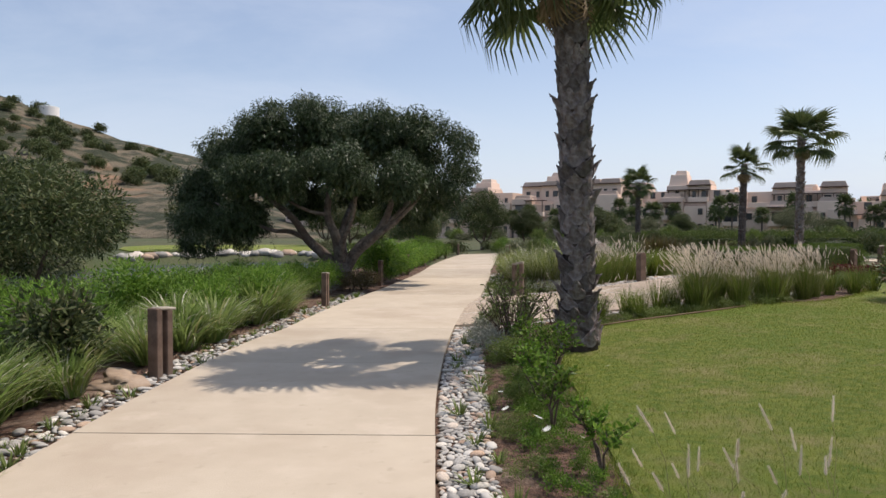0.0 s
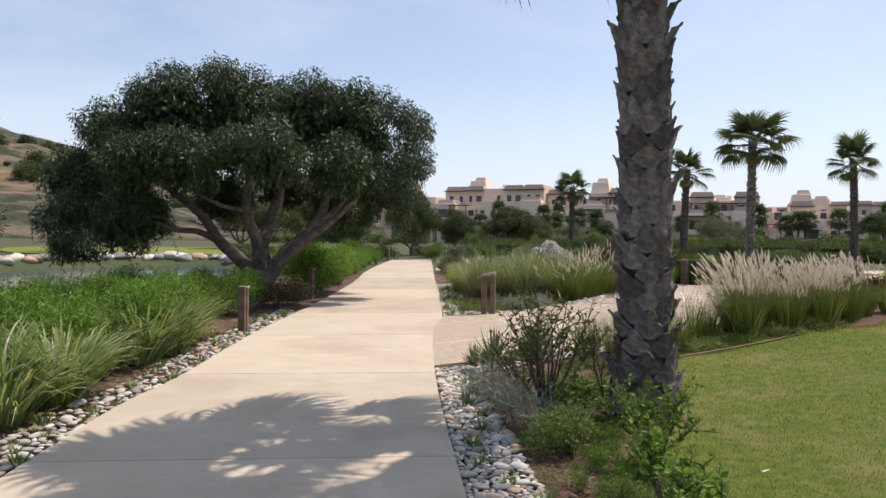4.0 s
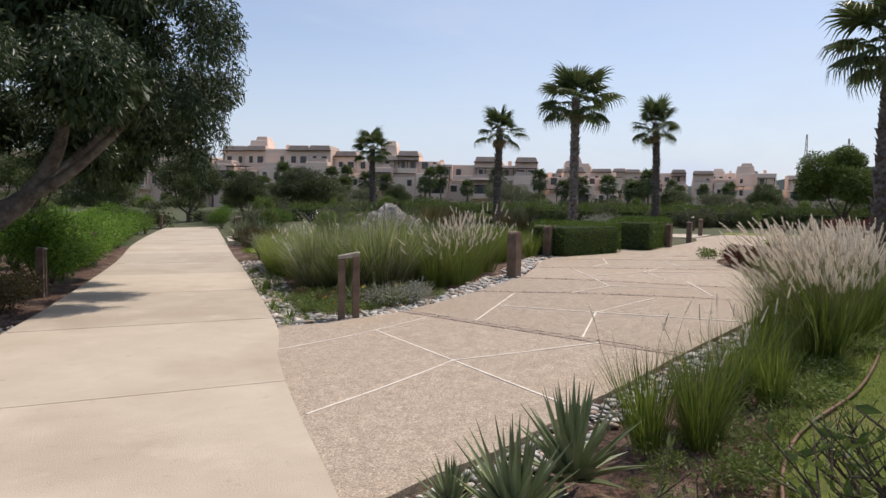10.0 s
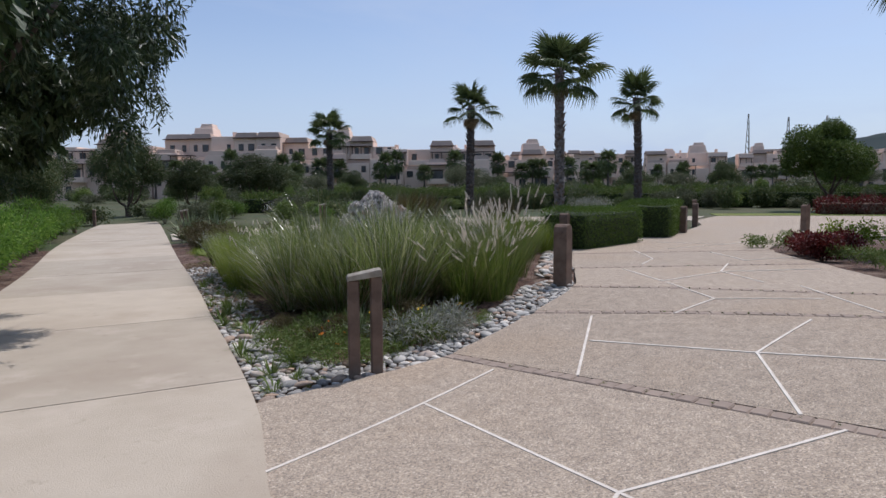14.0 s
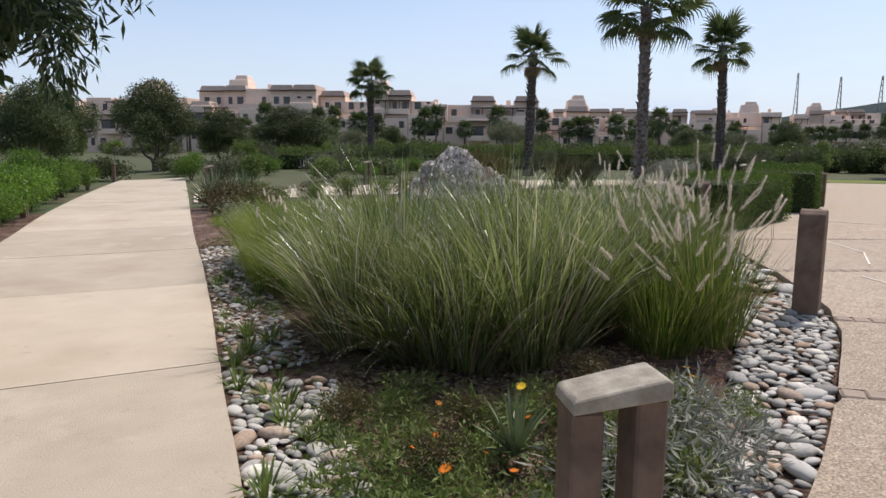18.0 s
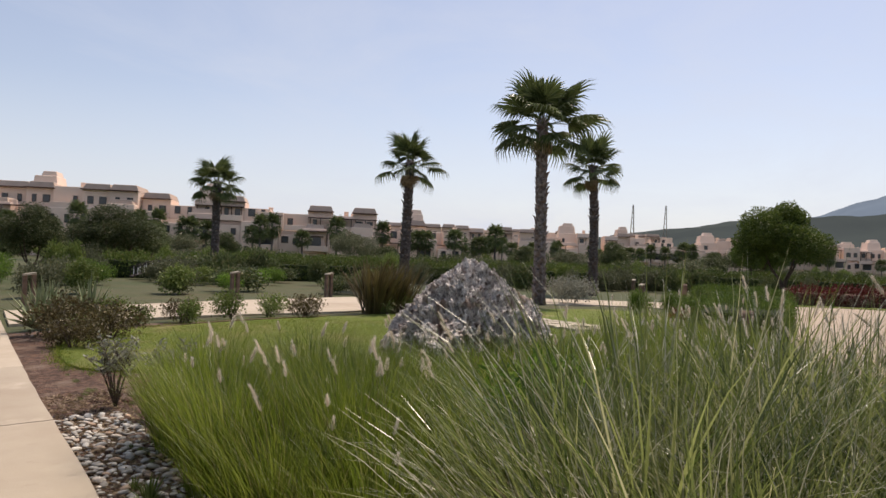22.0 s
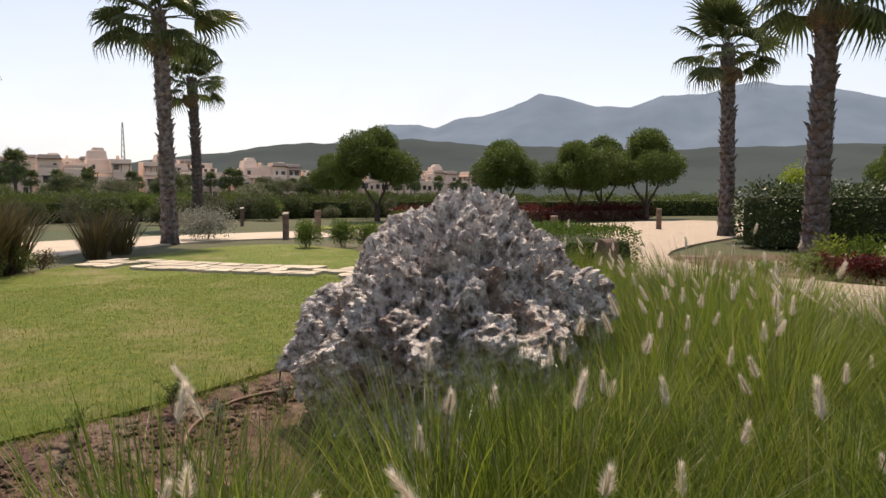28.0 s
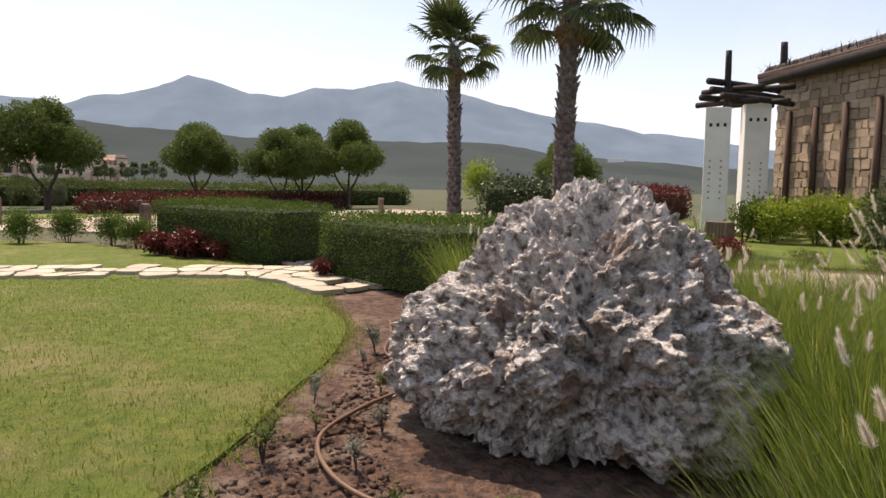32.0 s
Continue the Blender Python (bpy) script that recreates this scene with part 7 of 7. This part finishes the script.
# ---- flagstone path across the lawn ----
flags = thing("stepping_stones", "path of pale irregular flagstones across the lawn", "path", kind="structure")
rf = random.Random(44)
line_f = outline([(9.4, 23.75), (10.9, 24.35), (11.35, 25.5), (11.5, 27.0), (11.6, 28.5), (11.8, 30.0), (12.0, 31.4)], 8)
# crazy paving: a jittered net of corners, each stone drawn in a little from its joints
net = []
for i in range(0, len(line_f), 2):
    (x0, y0), (x1, y1) = line_f[max(i - 1, 0)], line_f[min(i + 1, len(line_f) - 1)]
    d = np.array([x1 - x0, y1 - y0])
    d /= np.hypot(*d)
    n = np.array([-d[1], d[0]])
    net.append([np.array(line_f[i]) + n * w + d * rf.uniform(-0.13, 0.13) + n * rf.uniform(-0.09, 0.09) for w in (-0.62, -0.2, 0.22, 0.64)])
for i in range(len(net) - 1):
    for k in range(3):
        if rf.random() < 0.06:
            continue
        q = [net[i][k], net[i][k + 1], net[i + 1][k + 1], net[i + 1][k]]
        c = sum(q) / 4
        ring = []
        for a, b in zip(q, q[1:] + q[:1]):
            ring += [a * 0.86 + b * 0.14, (a + b) / 2 + np.array([rf.uniform(-0.03, 0.03), rf.uniform(-0.03, 0.03)]), a * 0.14 + b * 0.86]
        part("flagstone", sheet([tuple(c + (p - c) * rf.uniform(0.88, 0.95)) for p in ring], 0.012 + rf.uniform(-0.004, 0.004), 3.0, 0.05), FLAGSTONE, flags)

# ---- footbridge far off ----
bridge = thing("footbridge", "small arched footbridge with pale pickets", "bridge", m=at(11.0, 49.5, -5, 0.6, -0.1))
deck = [(-2.6 + 5.2 * i / 12, 0, 0.35 + 0.65 * math.sin(math.pi * i / 12)) for i in range(13)]
for i in range(12):
    (xa, _, za), (xb, _, zb) = deck[i], deck[i + 1]
    part("plank", box_bm(0.42, 1.4, 0.08, 0.01), WOOD_AND_HOLE_DARK, bridge, m=pose((xa + xb) / 2, 0, (za + zb) / 2 - 0.1, 0, -math.degrees(math.atan2(zb - za, xb - xa)), 0))
for sy in (-0.7, 0.7):
    part("handrail", mesh_of("handrail", *tube([(x, sy, z + 0.55) for x, y, z in deck], [0.04] * 13, 6), True), WOOD_AND_HOLE_DARK, bridge)
    for i in range(25):
        x = -2.5 + 5.0 * i / 24
        z = 0.35 + 0.65 * math.sin(math.pi * (x + 2.6) / 5.2)
        part("picket", box_bm(0.07, 0.03, 0.5, 0.0), WHITEWASH if i % 2 else WOOD_AND_HOLE_DARK, bridge, m=pose(x, sy, z))

# ---- water tower and bushes on the dry hill ----
tank = thing("water_tank", "round pale water tank on the hilltop", "water tank", m=pose(-170, 302, 50) @ Matrix.Diagonal((0.7, 0.7, 0.55, 1)))
bm = bmesh.new()
bmesh.ops.create_cone(bm, cap_ends=True, segments=32, radius1=6.5, radius2=6.5, depth=9)
bmesh.ops.bevel(bm, geom=bm.edges[:], offset=0.15, segments=1, affect="EDGES")
part("tank", bm, WHITEWASH, tank, m=pose(0, 0, 3))
hb = shrub("hillside_bush", "dark bush on the dry hillside", "bush", "bushes on the hillside", 960, 9, 6.5, DARK_LEAF, 1500, 0.7, 0.25, 0, 0.0)
hb.matrix_basis = pose(-172, 300, 50)
for i in range(170):
    q = rp.uniform(0, 1)
    x = -200 + 170 * q
    y = rp.uniform(190, 298)
    crest = np.interp(x, [-270, -215, -190, -166, -146, -110, -70, -20], [66, 64, 58, 52, 44, 33, 20, 6])
    u = (302 - y) / (0.62 * np.hypot(x, 301))
    copy_thing(hb, pose(x * (y / 301), y, max(crest * (1 - min(u, 1)) ** 1.25 - 1.5, 0), 0, 0, rp.uniform(0, 360)) @ Matrix.Diagonal((*([0.25 + 0.65 * rp.uniform(0, 1) ** 2] * 3), 1)))
copy_thing(hb, pose(-147, 301, 42.5) @ Matrix.Diagonal((0.7, 0.7, 0.8, 1)))

# ---- lone stones ----
def rock_mesh(seed, sub=3, rough_=0.3):
    bm = bmesh.new()
    bmesh.ops.create_icosphere(bm, subdivisions=sub, radius=0.5)
    for v in bm.verts:
        v.co *= 1 + rough_ * noise.fractal(v.co * 2.2 + Vector((seed, 0, 0)), 1.0, 2.0, 4)
    return from_bm("rock", bm, True)


flat_rock = part("rock", rock_mesh(2, 3, 0.9), WALL_STONE, m=at(-3.25, 6.95, 20, 0.5, -0.02, 0.2))
tagged(flat_rock, "flat pale stone at the path's edge", "stone")
br_ = [rock_mesh(20 + k, 2, 0.5) for k in range(3)]
for i in range(46):
    a = radians(40 + 110 * i / 45)
    x, y = -11.5 + 8.2 * math.cos(a) + rp.uniform(-0.3, 0.3), 33 + 14.8 * math.sin(a) + rp.uniform(-0.3, 0.3)
    s = rp.uniform(0.5, 1.1)
    o = part("rock", rp.choice(br_), PEBBLE, m=pose(x, y, max(hz(x, y), -0.62) - 0.05, 0, 0, rp.uniform(0, 360)) @ Matrix.Diagonal((s, s, s * 0.6, 1)))
    tagged(o, "rough grey stone on the pond's far bank", "stone", "stones round the pond")
far_lawn = part("lawn", sheet(outline([(-22, 49), (-14, 50), (-7, 49), (-3, 47), (-1, 47), (-1, 62), (-12, 70), (-28, 66)], 3, True), 0.02, 3.0, 0.1), LAWN)
tagged(far_lawn, "bright mown green beyond the pond", "lawn", kind="structure")

# ---- grass blades on the near lawns ----
def lawn_blades(poly, n, seed):
    r = random.Random(seed)
    pts = np.array(scatter(poly, n, r))
    V, F = blades(len(pts), 0.034, 1.0, 1.45, 0.0026, seed, 0.5, 2, 0.0)
    V = V.reshape(-1, 5, 3) + np.stack([pts[:, 0], pts[:, 1], height(pts[:, 0], pts[:, 1]) - 0.03], -1)[:, None, :]
    return mesh_of("grass_blades", V.reshape(-1, 3), F)


for poly_, n, sd in (([(1.1, 2.8), (1.2, 5.3), (1.36, 7.9), (1.75, 9.2), (2.6, 10.75), (5.2, 12.0), (8.0, 13.2), (8.0, 10.5), (4.2, 5.0), (3.0, 2.8)], 60000, 71), ([(2.6, 27.0), (3.5, 25.8), (4.8, 24.95), (6.5, 24.3), (8.6, 24.2), (10.8, 24.5), (11.0, 28.5), (7, 30.5), (3.2, 29.5)], 60000, 72)):
    tagged(part("grass_blades", lawn_blades(poly_, n, sd), GRASS_BLADE), "short mown blades of the lawn", "grass", kind="stuff")

# ragged tufts along the lawns' edges
edge_pts, rr = [], random.Random(6)
for poly_ in (LAWN_RIGHT, LAWN_MID):
    for a, b in zip(poly_, poly_[1:] + poly_[:1]):
        L = math.hypot(b[0] - a[0], b[1] - a[1])
        if 1 < a[1] < 31 and a[0] < 13:
            for k in range(int(L * 130)):
                q = rr.random()
                edge_pts.append((a[0] + (b[0] - a[0]) * q + rr.gauss(0, 0.07), a[1] + (b[1] - a[1]) * q + rr.gauss(0, 0.07)))
ep = np.array(edge_pts)
V, F = blades(len(ep) * 4, 0.075, 1.0, 1.1, 0.0026, 73, 0.7, 2, 0.02)
ep4 = np.repeat(ep, 4, 0)
V = V.reshape(-1, 5, 3) + np.stack([ep4[:, 0], ep4[:, 1], height(ep4[:, 0], ep4[:, 1]) - 0.05], -1)[:, None, :]
tagged(part("edge_grass", mesh_of("edge_grass", V.reshape(-1, 3), F), GRASS_BLADE), "ragged grass along the lawns' edges", "grass", kind="stuff")

# a far white farm shed on the slope
shed = thing("farm_shed", "low white farm sheds on the far slope", "shed", m=pose(640, -320, 30, 0, 0, 60) @ Matrix.Diagonal((0.35, 0.5, 0.5, 1)))
part("wall", box_bm(46, 14, 7, 0.3), WHITEWASH, shed)
part("roof", box_bm(48, 15, 1.2, 0.4, 7.0), WHITEWASH, shed)

# dry leaf litter on the beds
lit, rr = [], random.Random(61)
for poly_, n in ((off_soil, 1300) for off_soil in ([(1.3, 19.0), (1.95, 19.0), (2.2, 22.5), (2.4, 25.5), (1.9, 25.5)], BED_TIP, [(-2.72, 3.0), (-2.75, 6.3), (-2.45, 10.6), (-2.15, 14.0), (-2.7, 14.0), (-3.0, 10.6), (-3.3, 6.3), (-3.25, 3.0)], [(0.45, 7.0), (1.3, 7.0), (2.2, 10.2), (2.6, 11.4), (0.8, 10.6)])):
    lit += scatter(poly_, n, rr)
lp = np.array(lit)
lp = np.concatenate([lp, np.array(scatter([(1.2, 19.0), (1.8, 19.0), (2.1, 22.5), (2.35, 25.5), (1.75, 25.5), (1.55, 22.5)], 2600, rr))])
lp = np.concatenate([lp, np.array(scatter([(1.5, 17.7), (2.4, 17.3), (3.4, 17.5), (3.6, 18.2), (2.6, 18.4), (1.8, 18.9)], 3000, rr))])
LP = np.stack([lp[:, 0], lp[:, 1], height(lp[:, 0], lp[:, 1]) - 0.045], -1)
LD = np.random.RandomState(62).normal(size=LP.shape) * np.array([1, 1, 0.15])
tagged(part("leaf_litter", mesh_of("leaf_litter", *leaf_quads(LP, LD, 0.055, 0.008, 63)), DRY_LEAF), "dry brown leaf litter on the soil", "litter", kind="stuff")

# ---- pebble borders ----
pebs = []
for k in range(5):
    bm = bmesh.new()
    bmesh.ops.create_icosphere(bm, subdivisions=2, radius=0.5)
    for v in bm.verts:
        v.co *= 1 + 0.16 * noise.noise(v.co * 2.0 + Vector((k * 7.3, 1, 2)))
        v.co.z *= 0.46
        v.co.x *= 1.3
    pebs.append(from_bm("pebble", bm, True))
PEB_V = [(np.array([tuple(v.co) for v in me.vertices]), [tuple(f.vertices) for f in me.polygons]) for me in pebs]


def pebble_border(poly, label, n, smin, smax, seed, loose=1):
    r = random.Random(seed)
    t = thing("pebble_border", label, "pebbles", "pebble borders", kind="structure")
    spots_ = []
    tries = 0
    xs, ys = [p[0] for p in poly], [p[1] for p in poly]
    cell = {}
    while len(spots_) < n and tries < n * 40:
        tries += 1
        x, y = r.uniform(min(xs), max(xs)), r.uniform(min(ys), max(ys))
        if not inside(poly, x, y):
            continue
        s = smin + (smax - smin) * r.random() ** 1.7
        key = (int(x / 0.2), int(y / 0.2))
        near_ = [q for a in (-1, 0, 1) for b in (-1, 0, 1) for q in cell.get((key[0] + a, key[1] + b), ())]
        if all((x - q[0]) ** 2 + (y - q[1]) ** 2 > (0.42 * (s + q[2])) ** 2 for q in near_):
            cell.setdefault(key, []).append((x, y, s))
            spots_.append((x, y, s))
    rest = []
    for i, (x, y, s) in enumerate(spots_):
        m = pose(x, y, hz(x, y) - 0.05 + s * 0.15, r.uniform(-14, 14), r.uniform(-14, 14), r.uniform(0, 360)) @ Matrix.Diagonal((s, s * r.uniform(0.8, 1), s * r.uniform(0.8, 1.15), 1))
        if i < 300:
            part("pebble", r.choice(pebs), PEBBLE, t, m=m)
        else:
            V, F = r.choice(PEB_V)
            rest.append((V @ np.array(m.to_3x3()).T + np.array(m.translation), F))
    if rest:
        tagged(part("small_pebbles", mesh_of("small_pebbles", *join(*rest), True), PEBBLE_PILE, t), kind="stuff")
    return t


PEBBLE_PILE = foliage("pebble_pile", (0.21, 0.20, 0.18), (0.55, 0.525, 0.475), 0.0, 0.8, 0.0, (0.36, 0.25, 0.18))


def off(curve, d, y0, y1, n=20):
    return [(edge_x(curve, y) + d, y) for y in np.linspace(y0, y1, n)]


pebble_border(off(CR, 0.03, 2.2, 11.0, 20) + [(0.75, 10.95), (0.55, 10.3), (0.5, 9.2), (0.47, 8.0), (0.42, 6.8), (0.35, 5.0), (0.3, 2.2)], "grey river pebbles between path and border", 1700, 0.035, 0.105, 1)
pebble_border(off(CL, -0.03, 2.5, 17, 24) + off(CL, -0.48, 2.5, 17, 24)[::-1], "grey river pebbles along the path", 950, 0.04, 0.11, 2)
TIP = off(CR, 0.03, 15.85, 19.0, 10) + [(1.75, 18.6), (1.55, 17.8), (1.45, 17.0), (1.75, 16.5), (2.6, 16.65), (3.4, 17.15), (4.1, 17.75), (4.6, 18.2), (5.2, 18.55), (5.6, 18.6)] + [p for p in outline([(x - 0.02, y + 0.03) for x, y in PLAZA_L[:8]], 4) if p[0] < 5.55][::-1]
pebble_border(TIP, "grey and buff river pebbles at the tip of the bed", 2600, 0.045, 0.135, 3)
pebble_border(off(CR, 0.03, 19.0, 24.5, 14) + off(CR, 0.55, 19.0, 24.5, 14)[::-1], "weathered pebbles and soil beside the path", 800, 0.025, 0.075, 4)
pebble_border([(x + 0.01, y - 0.02) for x, y in PLAZA_R[:9]] + [(8.2, 15.0), (6.5, 13.6), (5.0, 12.9), (3.7, 12.35), (2.2, 11.7), (1.35, 11.3), (0.5, 10.75)], "grey river pebbles along the forecourt", 1100, 0.03, 0.085, 5)
pebble_border([(5.6, 18.55), (8.5, 22.15), (11.9, 23.9), (14.6, 24.95), (14.7, 25.3), (11.7, 24.3), (8.2, 22.5), (5.4, 19.0)], "pale pebbles along the hedge blocks", 420, 0.09, 0.18, 6)
